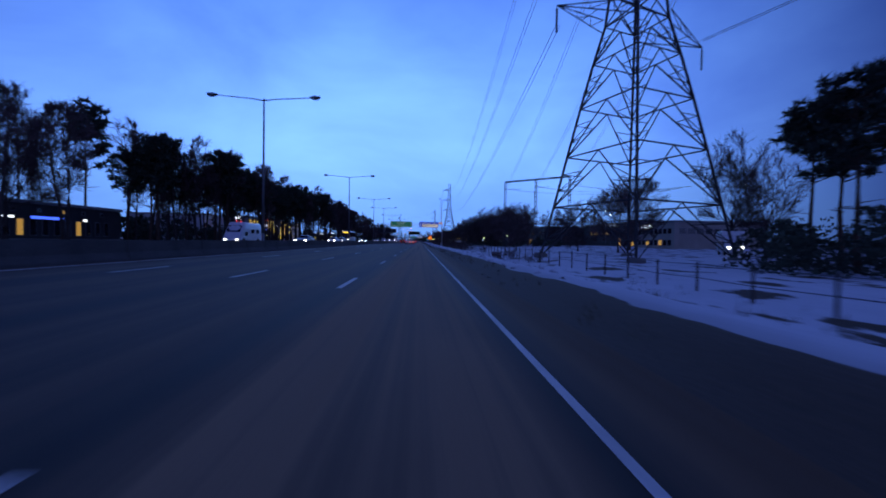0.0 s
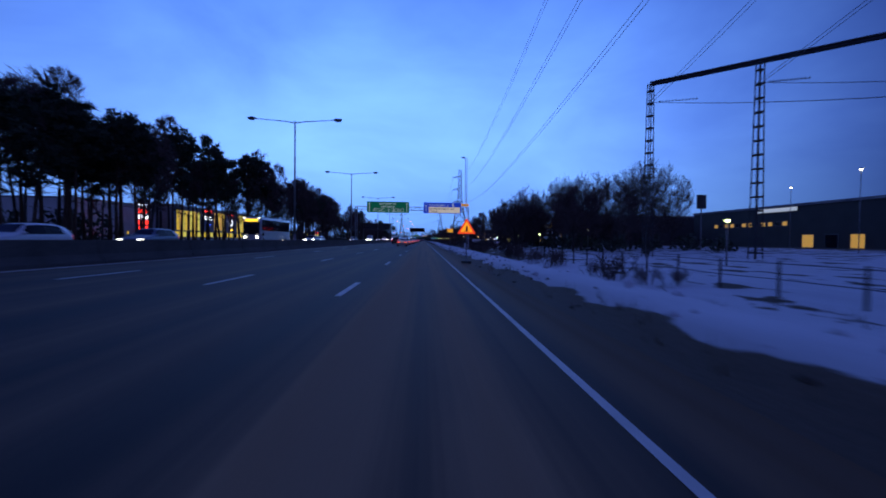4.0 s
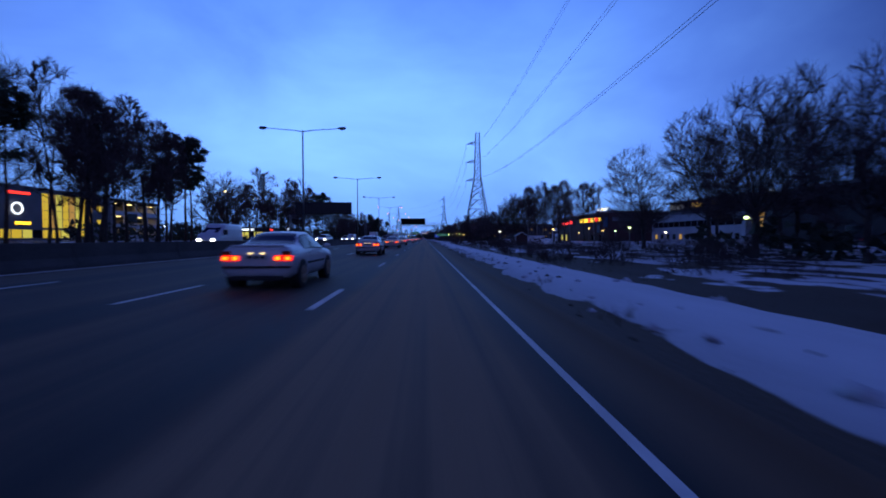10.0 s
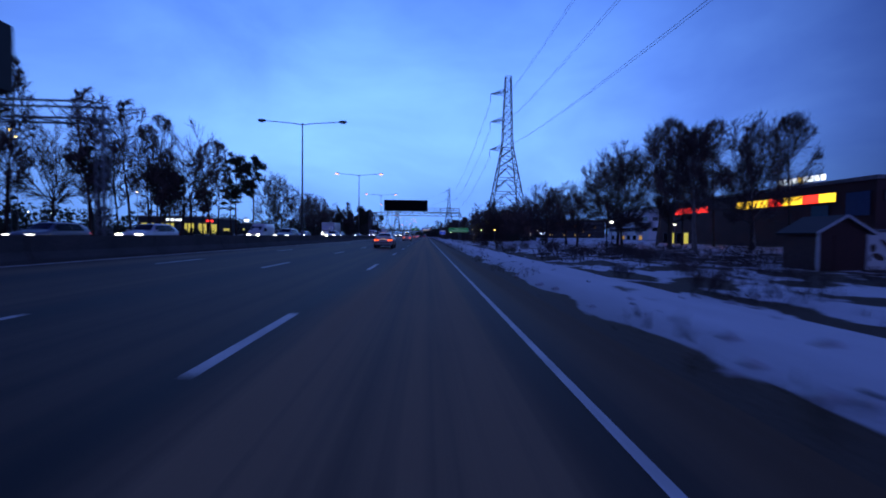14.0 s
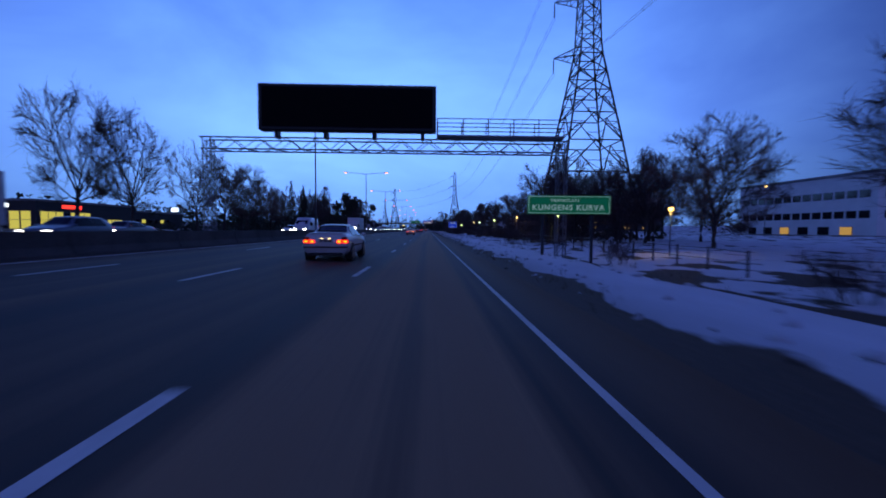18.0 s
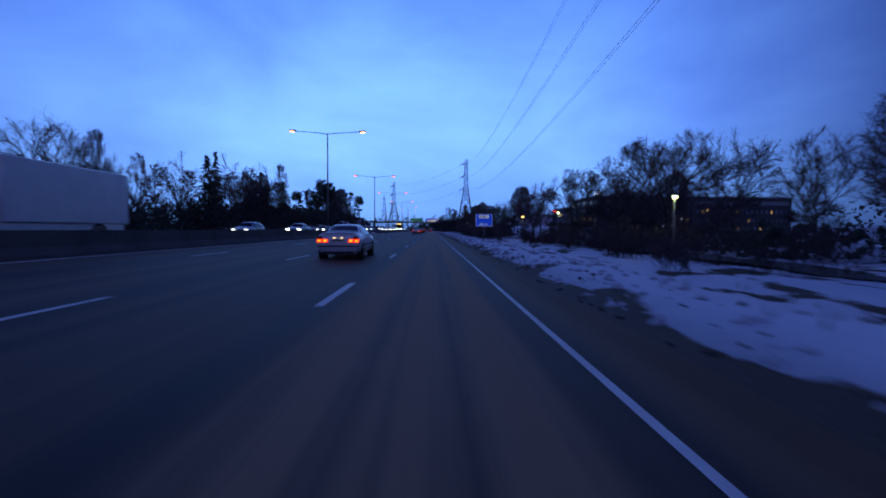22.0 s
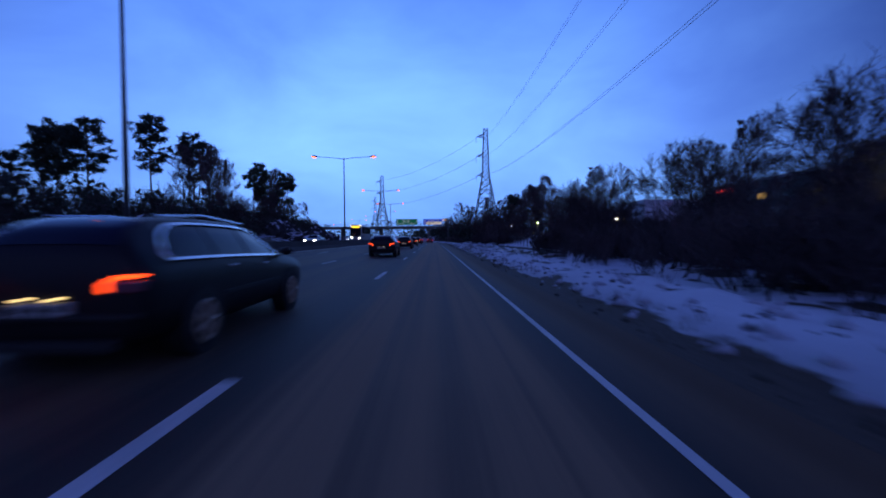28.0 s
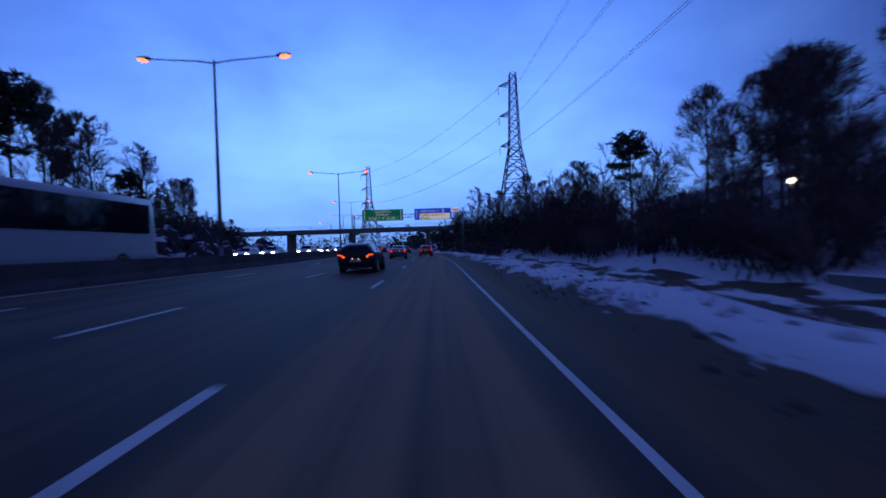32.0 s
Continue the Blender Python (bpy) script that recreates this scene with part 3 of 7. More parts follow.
        wire("conductor", (P1[0] + 8.8 + d, P1[1] + 2, z - 6.2), (P1[0] + 60, -220, z - 3), 7.0, 0.03, parent=lines_root)

# ---- trees ----
def spikes_mesh(name, stems, segs, tips, material_trunk, material_twig):
    """Stems as unbroken tapered bars; limbs from tapered bars with twigs of fine pointed slivers. Gives two meshes."""
    bm = bmesh.new()
    for line in stems:
        polybar(bm, [p for p, _ in line], [r for _, r in line], 6)
    trunk = bpy.data.meshes.new("trunk")
    bm.to_mesh(trunk)
    bm.free()
    trunk.materials.append(material_trunk)
    for f in trunk.polygons:
        f.use_smooth = True
    rng = random.Random(len(tips))
    vs, fs = [], []
    for a, b, ra, rb in segs:
        q = (b - a).to_track_quat("Z", "Y")
        k = len(vs)
        round3 = [q @ Vector((math.cos(math.tau * i / 3), math.sin(math.tau * i / 3), 0)) for i in range(3)]
        vs += [tuple(a + r * ra) for r in round3]
        vs += [tuple(b + r * rb) for r in round3]
        fs += [(k + i, k + (i + 1) % 3, k + 3 + (i + 1) % 3, k + 3 + i) for i in range(3)]
    limbs = len(fs)
    for a, b, ra, _ in tips:
        q = (b - a).to_track_quat("Z", "Y")
        turn = rng.uniform(0, math.pi)
        w = q @ Vector((math.cos(turn), math.sin(turn), 0)) * ra
        k = len(vs)
        vs += [tuple(a - w), tuple(a + w), tuple(b)]
        fs.append((k, k + 1, k + 2))
    crown = bpy.data.meshes.new("crown")
    crown.from_pydata(vs, [], fs)
    crown.materials.append(material_twig)
    crown.materials.append(material_trunk)
    for f in crown.polygons[:limbs]:
        f.material_index, f.use_smooth = 1, True
    return trunk, crown


def room(p, v, c, rx, rz):
    """How far a branch may reach from p along v before it leaves the crown's egg shape."""
    k = Vector((1 / rx, 1 / rx, 1 / rz))
    o, w = (p - c) * k, v * k
    aa, bb, cc = w.dot(w), o.dot(w), o.dot(o) - 1
    disc = bb * bb - aa * cc
    return max(0.2, (-bb + math.sqrt(disc)) / aa) if disc > 0 else 0.2


def bare_tree(seed, fork, cz, rx, rz, limbs, subs, lift, twigs, bark, leader=False, thick=0.0145):
    """A leafless tree, 10 m high: limbs that fork twice and end in sprays of fine twigs, all inside a rounded crown."""
    rng = random.Random(seed)
    segs, tips = [], []
    c = Vector((rng.uniform(-0.2, 0.2), rng.uniform(-0.2, 0.2), cz))
    jit = lambda k, lo=-1.0, hi=1.0: Vector((rng.uniform(-1, 1), rng.uniform(-1, 1), rng.uniform(lo, hi))) * k

    def spray(p, d, ln):
        v = (d * 0.8 + jit(0.6, -0.6, 0.8) + Vector((0, 0, 0.15 * lift))).normalized()
        ln = min(ln, room(p, v, c, rx * 1.08, rz * 1.06))
        e = p + v * ln
        tips.append((p, e, thick * 1.5, 0))
        for i in range(twigs):
            s = p.lerp(e, 0.1 + 0.9 * (i + rng.random()) / twigs)
            u = (v + jit(0.75, -0.9, 0.9)).normalized()
            t = s + u * min(ln * rng.uniform(0.6, 1.1), room(s, u, c, rx * 1.1, rz * 1.08))
            tips.append((s, t, thick, 0))
            m = s.lerp(t, rng.uniform(0.2, 0.7))
            tips.append((m, m + (u + jit(0.7)).normalized() * ln * rng.uniform(0.4, 0.75), thick * 0.9, 0))

    def limb(p, d, ln, r, order):
        n = 4 if order == 1 else 2
        q, line = p, []
        for i in range(n):
            d = (d + jit(0.17) + Vector((0, 0, 0.10 * lift))).normalized()
            e = q + d * ln / n
            segs.append((q, e, r * (1 - 0.75 * i / n), r * (1 - 0.75 * (i + 1) / n)))
            line.append((q, e, d))
            q = e
        def at(f):
            f = min(0.999, f) * n
            s, e, dd = line[int(f)]
            return s.lerp(e, f - int(f)), dd
        if order == 1:
            for j in range(subs):
                f = 0.22 + 0.76 * (j + rng.random()) / subs
                s, dd = at(f)
                side = dd.cross(jit(1.0)).normalized()
                v = (dd * 0.75 + side * 0.85 + Vector((0, 0, 0.15 * lift))).normalized()
                limb(s, v, min(ln * (0.72 - 0.38 * f) + 0.35, room(s, v, c, rx, rz)) * rng.uniform(0.75, 1.05), r * 0.45, 2)
        m = 4 if order == 1 else 5
        for j in range(m):
            s, dd = at((0.45 if order == 1 else 0.2) + (0.55 if order == 1 else 0.8) * (j + rng.random()) / m)
            spray(s, dd, rng.uniform(0.75, 1.35))
        spray(q, d, rng.uniform(0.7, 1.2))

    top = cz + rz * 0.92 if leader else fork + 0.9
    p, d, r = Vector((0, 0, -0.3)), Vector((0, 0, 1)), 0.14 if leader else 0.19
    line, steps = [(p, r * 1.25)], 9 if leader else 4
    for i in range(steps):
        d = (d + jit(0.07, 0, 0) + Vector((0, 0, 0.05))).normalized()
        p = p + d * (top + 0.3) / steps
        line.append((p, r * (1 - (0.86 if leader else 0.35) * (i + 1) / steps)))
    def trunk_at(z):
        for (a, _), (b, _) in zip(line, line[1:]):
            if a.z <= z <= b.z:
                return a.lerp(b, (z - a.z) / (b.z - a.z))
        return line[-1][0]
    for i in range(limbs):
        g = (i + rng.random() * 0.7) / limbs
        turn = i * 2.4 + rng.uniform(-0.4, 0.4)
        if leader:
            s = trunk_at(fork + (top - fork) * g)
            up = 0.35 + lift * (0.4 + 0.8 * g)
            size = 0.042 * (1 - 0.55 * g)
        else:
            s = trunk_at(fork + 0.9 * g)
            up = lift * 0.5 + 0.12 + 2.6 * g ** 1.6
            size = 0.062
        v = Vector((math.cos(turn), math.sin(turn), up)).normalized()
        limb(s, v, room(s, v, c, rx, rz) * rng.uniform(0.78, 0.98), size, 1)
    if leader:
        spray(line[-1][0], d, 0.8)
    k = 10.0 / max(b.z for _, b, *_ in tips)
    segs = [(a * k, b * k, ra * k, rb * k) for a, b, ra, rb in segs]
    tips = [(a * k, b * k, ra * k, 0) for a, b, ra, _ in tips]
    return spikes_mesh("tree", [[(a * k, r * k) for a, r in line]], segs, tips, bark, M_TWIG)


def needle_tree(seed, kind):
    """A conifer, 10 m high: pine with a high flat crown, or spruce with hanging tiers."""
    rng = random.Random(seed)
    segs, tips = [], []
    p, r = Vector((0, 0, -0.3)), 0.17
    line = [(p, r)]
    for i in range(6):
        e = p + Vector((rng.uniform(-0.10, 0.10), rng.uniform(-0.10, 0.10), 10.1 / 6))
        line.append((e, r * 0.78))
        p, r = e, r * 0.78
    def tuft(c, n, s, flat=0.6):
        for _ in range(n):
            v = Vector((rng.gauss(0, 1), rng.gauss(0, 1), rng.gauss(0.15, flat))).normalized()
            a = c + v * s * 0.15
            tips.append((a, c + v * s * rng.uniform(0.6, 1.25), 0.062, 0))
    if kind == "pine":
        for i in range(40):
            z = rng.uniform(4.9, 9.6)
            a = rng.uniform(0, 2 * math.pi)
            reach = rng.uniform(0.5, 1.0) * lerp(z, ((4.9, 1.3), (6.3, 2.2), (8.3, 1.9), (9.8, 0.7)))
            c = Vector((math.cos(a) * reach, math.sin(a) * reach, z + reach * 0.18))
            segs.append((Vector((0, 0, z - 0.25)), c, 0.05, 0.02))
            for _ in range(4):
                tuft(c.lerp(Vector((0, 0, z)), rng.uniform(-0.15, 0.5)) + Vector((rng.uniform(-0.35, 0.35), rng.uniform(-0.35, 0.35), rng.uniform(-0.1, 0.25))), 25, 0.52, 0.45)
        for _ in range(3):
            a = rng.uniform(0, 6.28)
            z = rng.uniform(2.5, 4.3)
            segs.append((Vector((0, 0, z)), Vector((math.cos(a) * 0.9, math.sin(a) * 0.9, z + 0.1)), 0.03, 0.01))
    else:
        z = 0.9
        while z < 9.8:
            reach = 2.1 * (1 - z / 10.4) ** 0.85 + 0.1
            n = 9 if z < 6 else 6
            for i in range(n):
                a = 2 * math.pi * (i + rng.random()) / n
                far, zz = reach * rng.uniform(0.6, 1.2), z + rng.uniform(-0.3, 0.3)
                e = Vector((math.cos(a) * far, math.sin(a) * far, zz - far * rng.uniform(0.15, 0.45)))
                segs.append((Vector((0, 0, zz)), e, 0.025, 0.01))
                for f in (0.35, 0.65, 1.0):
                    tuft(Vector((0, 0, zz)).lerp(e, f), 20, 0.18 + 0.12 * reach, 0.5)
            z += 0.52
    return spikes_mesh("conifer", [line], segs, tips, M_PINEBARK, M_NEEDLE)


def shrub_mesh(seed):
    """A leafless thicket about 1.6 m high."""
    rng = random.Random(seed)
    segs, tips = [], []
    for _ in range(11):
        a = rng.uniform(0, 6.28)
        p = Vector((rng.uniform(-0.5, 0.5), rng.uniform(-0.5, 0.5), -0.1))
        d = Vector((math.cos(a) * 0.45, math.sin(a) * 0.45, 1)).normalized()
        e = p + d * rng.uniform(0.9, 1.5)
        segs.append((p, e, 0.018, 0.009))
        for _k in range(19):
            s = p.lerp(e, rng.uniform(0.25, 1))
            v = (d + Vector((rng.uniform(-1, 1), rng.uniform(-1, 1), rng.uniform(-0.2, 0.8))) * 0.9).normalized()
            t = s + v * rng.uniform(0.25, 0.7)
            tips.append((s, t, 0.009, 0))
            for _j in range(3):
                u = s.lerp(t, rng.uniform(0.3, 0.9))
                tips.append((u, u + (v + Vector((rng.uniform(-1, 1), rng.uniform(-1, 1), rng.uniform(-0.5, 0.8)))) * rng.uniform(0.15, 0.38), 0.008, 0))
    return spikes_mesh("shrub", [[(a, ra), (b, rb)] for a, b, ra, rb in segs[:1]], segs[1:], tips, M_BARK, M_TWIG)


def plant(name, meshes, at, k, wide, turn, label, category, group):
    root = thing(name, at, label, category, group)
    root.matrix_basis = pose(*at, 0, 0, turn) @ Matrix.Diagonal((k * wide, k * wide, k, 1))
    for nm, me in zip(("trunk", "crown"), meshes):
        ob = new(nm, me)
        ob.parent = root
        if nm == "crown":
            ob["kind"] = "stuff"
    return root


ROUND_KIT = [bare_tree(sd, 1.9, 5.9, 3.3, 4.0, 9, 5, 0.35, 10, M_BARK) for sd in (11, 12, 13)]
TALL_KIT = [bare_tree(sd, 2.2, 5.9, 2.05, 4.1, 14, 3, 0.75, 10, M_BIRCH if sd == 22 else M_BARK, True) for sd in (21, 22, 23)]
BROAD_KIT = [bare_tree(sd, 1.7, 5.6, 4.9, 4.5, 12, 6, 0.20, 14, M_BARK) for sd in (31, 32)]
ROUND_FAR = [bare_tree(sd, 2.1, 6.0, 3.1, 3.9, 8, 5, 0.4, 4, M_BARK, False, 0.024) for sd in (14, 15)]
TALL_FAR = [bare_tree(sd, 2.8, 6.2, 1.95, 3.8, 12, 3, 0.75, 4, M_BARK, True, 0.024) for sd in (24, 25)]
PINE_KIT = [needle_tree(s, "pine") for s in (41, 42, 43)]
SPRUCE_KIT = [needle_tree(s, "spruce") for s in (51, 52)]
SHRUB_KIT = [shrub_mesh(s) for s in (61, 62, 63)]
ROUND_EAST_A = ((46, 53.6, 19.2), (60, 63.6, 18.9), (31, 125.1, 14.0), (29, 122.4, 13.2), (24, 135.2, 12), (26, 137.3, 13.1), (30, 142.4, 15.3), (40, 148.1, 16.9), (50, 151.1, 15.5), (28, 159, 15.1), (40, 159.4, 16.7), (36, 160.8, 17.1), (32, 162, 16.9), (24, 166.6, 13.8), (30, 168, 14.2), (36, 170.9, 18.3), (40, 176.1, 18.7), (25, 178.4, 14), (30, 190.6, 18.8), (37, 202, 16.4), (35, 205.1, 16.8), (28, 211.6, 15.1), (34, 214.1, 18.1), (32, 222.9, 16.6),)
ROUND_EAST_B = ((40, 222.4, 17.9), (30.8, 234.8, 14.9), (40.3, 233.4, 17.2), (42, 258, 9.5), (50, 274.4, 10.8), (40, 300.8, 17.8), (36, 311.4, 19.4), (30, 315.5, 16.5), (24, 316.9, 11.5), (30, 319.6, 16.4), (22, 329.5, 12.7), (28, 333.5, 12.2), (30, 339.7, 14.2), (26, 341.4, 13.7), (24, 367.5, 11.3), (24, 373.5, 10.5), (26, 375, 12.5), (16, 377.1, 11.3), (30, 378.1, 12.8), (20, 378.5, 10.6), (30, 387.5, 13.4),)
ROUND_EAST_C = ((20, 392.8, 14.7), (24, 393.5, 14.6), (30, 397.8, 12.9), (24, 400.9, 12.9), (34, 424.1, 13.3), (40, 440.1, 13), (38, 449.4, 16), (28, 460.1, 14), (40, 462.8, 12.9), (40, 469.3, 11.3), (34.2, 495.5, 10.2), (26, 506.2, 9.6), (31.6, 519.8, 16.8), (54, 512.3, 13.7), (50, 514.4, 14.4), (24, 520.3, 12.2), (24, 535.2, 12.7), (20, 541.3, 9.4), (26, 552, 9.3), (20, 561.6, 10.5), (20, 571.5, 9.8), (20, 572.7, 8.8), (18, 579, 9.6), (16.8, 603, 6.4), (15.2, 608, 6.0), (19.5, 604.5, 6.6), (24, 579.7, 9.3), (22, 580.4, 9.1), (20, 580.7, 8.3),)
BROAD_EAST_A = ((18.5, 74.2, 10.2), (32.4, 61.1, 12.0), (30.1, 72.6, 10.5), (24.5, 357, 12.5), (19.4, 455.3, 11.2), (44, 79.8, 16.8), (20, 160.3, 12.7), (28, 184.4, 13.1), (30, 314.1, 17.2), (26, 405.2, 13.2), (26, 443.3, 13.1), (34, 460.9, 12.4), (22.9, 550.7, 11),)
PINE_EAST_A = ((26, 17.6, 12.7), (30, 24.9, 12.9), (32, 24.2, 13.6), (46, 499.5, 9), (50, 501.1, 9.2), (24, 636.0, 12.5),)
TALL_EAST_A = ((36, 264.8, 14.1), (30, 296.3, 14.7), (34, 303, 16.9), (32, 304.6, 18.2), (50, 306.5, 19.8), (46, 307.6, 19), (48, 318.8, 22.1), (46, 324.4, 21.4), (42, 325.6, 22.9), (23, 503.3, 13.5), (24, 510.2, 14.3), (24, 515.9, 14.8), (36, 549.1, 15.1), (34, 555.9, 14.5), (24, 573.4, 11.4), (24.6, 605.2, 14.0), (19.6, 606.5, 9.8), (21.2, 609, 11.2), (18.4, 611.5, 9.4), (22.5, 613, 11.6), (24, 611.6, 10.8), (26, 616.3, 12.5), (24, 613.7, 12.9), (28, 621.6, 13.5), (26, 625.6, 14.4),)
ROUND_WEST_A = ((-40, 36.4, 15.1), (-50, 275.3, 17.4), (-50, 284, 16.4), (-52, 289, 19), (-52, 289.7, 19.6), (-54, 299.2, 19.9), (-50, 308.3, 18.3), (-44, 327.6, 19.2), (-48, 337.8, 24.3), (-48, 380, 22.5), (-48, 391, 22), (-48, 410, 20.5), (-48, 421, 18.8), (-47, 428, 18.2), (-49, 436, 18.5), (-48, 450, 16), (-49, 458, 13), (-66, 481.9, 12.6), (-62, 484.3, 15.2), (-58, 493.7, 18.6), (-46, 499.5, 12.6), (-46, 502.6, 14.1), (-56, 507.9, 19.7), (-50, 510.7, 15.6),)
ROUND_WEST_B = ((-48, 514.7, 17.9), (-52, 524.9, 17.7), (-60, 529, 19), (-60, 539.8, 19), (-54, 657.7, 16.5), (-60, 708.8, 13.6), (-60, 738.1, 16.2), (-60, 758.8, 18),)
PINE_WEST_A = ((-46, 54.2, 19.2), (-40, 57.8, 14), (-40, 67.5, 12.3), (-40, 74.2, 12.8), (-36, 74.5, 10), (-40, 83.2, 15.9), (-38, 86, 16.2), (-36, 96.2, 13.4), (-40, 98.8, 16.9), (-38, 107.1, 14.1), (-36, 108, 10.4), (-40, 116.5, 16), (-36, 121.5, 15), (-40, 124.8, 17.6), (-42, 141.6, 19.5), (-42, 151, 20.4), (-40, 164.3, 20), (-42, 170.1, 19.9), (-40, 171.9, 19.8), (-38, 172.5, 14.6), (-40, 200.8, 15.3), (-37, 215.3, 14.8), (-44, 249.8, 14.5), (-44, 255.5, 19.8), (-46, 261.1, 20.8), (-44, 348.9, 19.5), (-44, 358.5, 20.6), (-50, 551.5, 11.6),)
PINE_WEST_B = ((-48, 560, 8.9), (-46, 561.6, 10.6), (-46, 563.9, 12.5), (-50, 567.8, 14.3), (-46, 568.1, 14.3), (-45, 578.8, 18.0), (-56, 609.8, 22.5), (-40, 625.7, 17.2), (-50, 634.2, 19.8), (-58, 652, 22.2), (-56, 667.4, 14.7),)
SPRUCE_WEST_A = ((-34, 277.8, 7.1), (-50, 490.7, 16.6), (-48, 514.8, 14.2), (-42, 514.9, 12.6), (-66, 525.9, 21.2), (-58, 676.5, 14.9), (-60, 689.2, 14.6),)
TALL_WEST_A = ((-46, 44.2, 18.7), (-56, 59.5, 18.5), (-50, 67.9, 21.7), (-46, 73, 19.5), (-44, 80.5, 21.8), (-50, 93.3, 21.2), (-48, 104.5, 24.3), (-46, 117.2, 18.8), (-48, 121.2, 21.8), (-48, 124.7, 23.5), (-50, 152, 25.4), (-44, 169.1, 17.7), (-36, 175, 14.7), (-46, 186.3, 25.9), (-40, 189.6, 17.9), (-44, 190.5, 17.2), (-46, 199.8, 24.7), (-38, 199.8, 16.5), (-42, 201.4, 19.5), (-40, 204.1, 19.9), (-36, 205.6, 14.1), (-42, 210.4, 22), (-40, 217.8, 19.9), (-44, 219.2, 21.5), (-38, 224.5, 18.4), (-44, 228.9, 22.7), (-38, 235.2, 17.3), (-44, 240.4, 22.7),)
TALL_WEST_B = ((-40, 241.7, 17.2), (-42, 241.8, 20.1), (-50, 302.4, 22.3), (-44, 314.6, 20.8), (-42, 315.8, 17.8), (-52, 318, 23.4), (-46, 324.7, 21.8), (-42, 333.8, 18.8), (-46, 344.6, 21.9), (-62, 475.6, 19.1), (-60, 483, 16), (-60, 489.3, 14.7), (-56, 552.2, 21.9), (-44, 594.1, 17.4), (-52, 598.6, 19.2), (-46, 598.6, 16.6), (-50, 600.1, 18.0), (-50, 606, 17.9), (-50, 610.5, 17.9), (-56, 619.8, 22.4), (-54, 621.1, 19.9), (-46, 635.9, 19.7), (-50, 646.8, 20.4), (-54, 648, 18.8), (-56, 659.2, 23.1), (-56, 675.4, 21.2), (-60, 678.3, 24), (-60, 711.4, 21.9),)
KINDS = (
    (ROUND_KIT, (ROUND_WEST_A, ROUND_WEST_B, ROUND_EAST_A, ROUND_EAST_B, ROUND_EAST_C), "bare_tree", "leafless dark broadleaf tree with a rounded twiggy crown", "bare roadside trees", 1.0),
    (TALL_KIT, (TALL_WEST_A, TALL_WEST_B, TALL_EAST_A), "birch", "tall slender leafless birch with fine upswept twigs", "slender birches", 0.85),
    (BROAD_KIT, (BROAD_EAST_A,), "oak", "wide spreading leafless oak with long low limbs", "spreading oaks", 1.0),
    (PINE_KIT, (PINE_WEST_A, PINE_WEST_B, PINE_EAST_A), "pine", "dark pine with a bare trunk and clumped needle crown", "pines", 0.9),
    (SPRUCE_KIT, (SPRUCE_WEST_A,), "spruce", "dark conical spruce with hanging branches", "spruces", 1.0),
)
rng_t = random.Random(5)
for kit, lists, nm, label, group, wide in KINDS:
    for rows in lists:
        for x, y, h in rows:
            far = {id(ROUND_KIT): ROUND_FAR, id(TALL_KIT): TALL_FAR}.get(id(kit), kit) if x < -41 and not 375 < y < 462 else kit
            kk = h / 10.0
            h *= 1.04
            w = wide * rng_t.uniform(0.9, 1.2) * (1.0 if h < 16 else 0.82)
            plant(nm, far[rng_t.randrange(len(far))], (x + bend(y), y, lay(x, y) - 0.05), kk, w, rng_t.uniform(0, 360), label, "tree", group)

# fillers behind the first rows
FILL = ((ROUND_FAR, "bare_tree", KINDS[0][3], KINDS[0][4], 26, 14, 32, 640, 720, 8, 13), (TALL_FAR, "birch", KINDS[1][3], KINDS[1][4], 14, 24, 42, 650, 720, 12, 17),
        (PINE_KIT, "pine", KINDS[3][3], KINDS[3][4], 44, -50, -35, 58, 165, 13, 18), (TALL_FAR, "birch", KINDS[1][3], KINDS[1][4], 34, -52, -34, 20, 150, 13, 18.5), (TALL_FAR, "birch", KINDS[1][3], KINDS[1][4], 34, -50, -34, 146, 247, 15.5, 20), (ROUND_FAR, "bare_tree", KINDS[0][3], KINDS[0][4], 8, 15, 22, 560, 582, 6, 8.5), (TALL_FAR, "birch", KINDS[1][3], KINDS[1][4], 12, -60, -40, 290, 352, 12, 18), (PINE_KIT, "pine", KINDS[3][3], KINDS[3][4], 5, -58, -42, 300, 350, 11, 14), (ROUND_FAR, "bare_tree", KINDS[0][3], KINDS[0][4], 16, 13, 22, 518, 562, 4.5, 7.5), (ROUND_FAR, "bare_tree", KINDS[0][3], KINDS[0][4], 22, 13, 20, 607, 650, 4.5, 8), (ROUND_FAR, "bare_tree", KINDS[0][3], KINDS[0][4], 12, 24, 50, 140, 208, 8, 12),
        (TALL_FAR, "birch", KINDS[1][3], KINDS[1][4], 16, -62, -44, 500, 680, 11, 16), (ROUND_FAR, "bare_tree", KINDS[0][3], KINDS[0][4], 20, -54, -43, 588, 645, 7.5, 11), (ROUND_FAR, "bare_tree", KINDS[0][3], KINDS[0][4], 14, 20, 40, 374, 425, 8, 13))
for kit, nm, label, group, n, x0, x1, y0, y1, h0, h1 in FILL:
    for _ in range(n):
        x, y, h = rng_t.uniform(x0, x1), rng_t.uniform(y0, y1), rng_t.uniform(h0, h1)
        plant(nm, kit[rng_t.randrange(len(kit))], (x + bend(y), y, lay(x, y) - 0.05), h / 10, rng_t.uniform(0.8, 1.1), rng_t.uniform(0, 360), label, "tree", group)

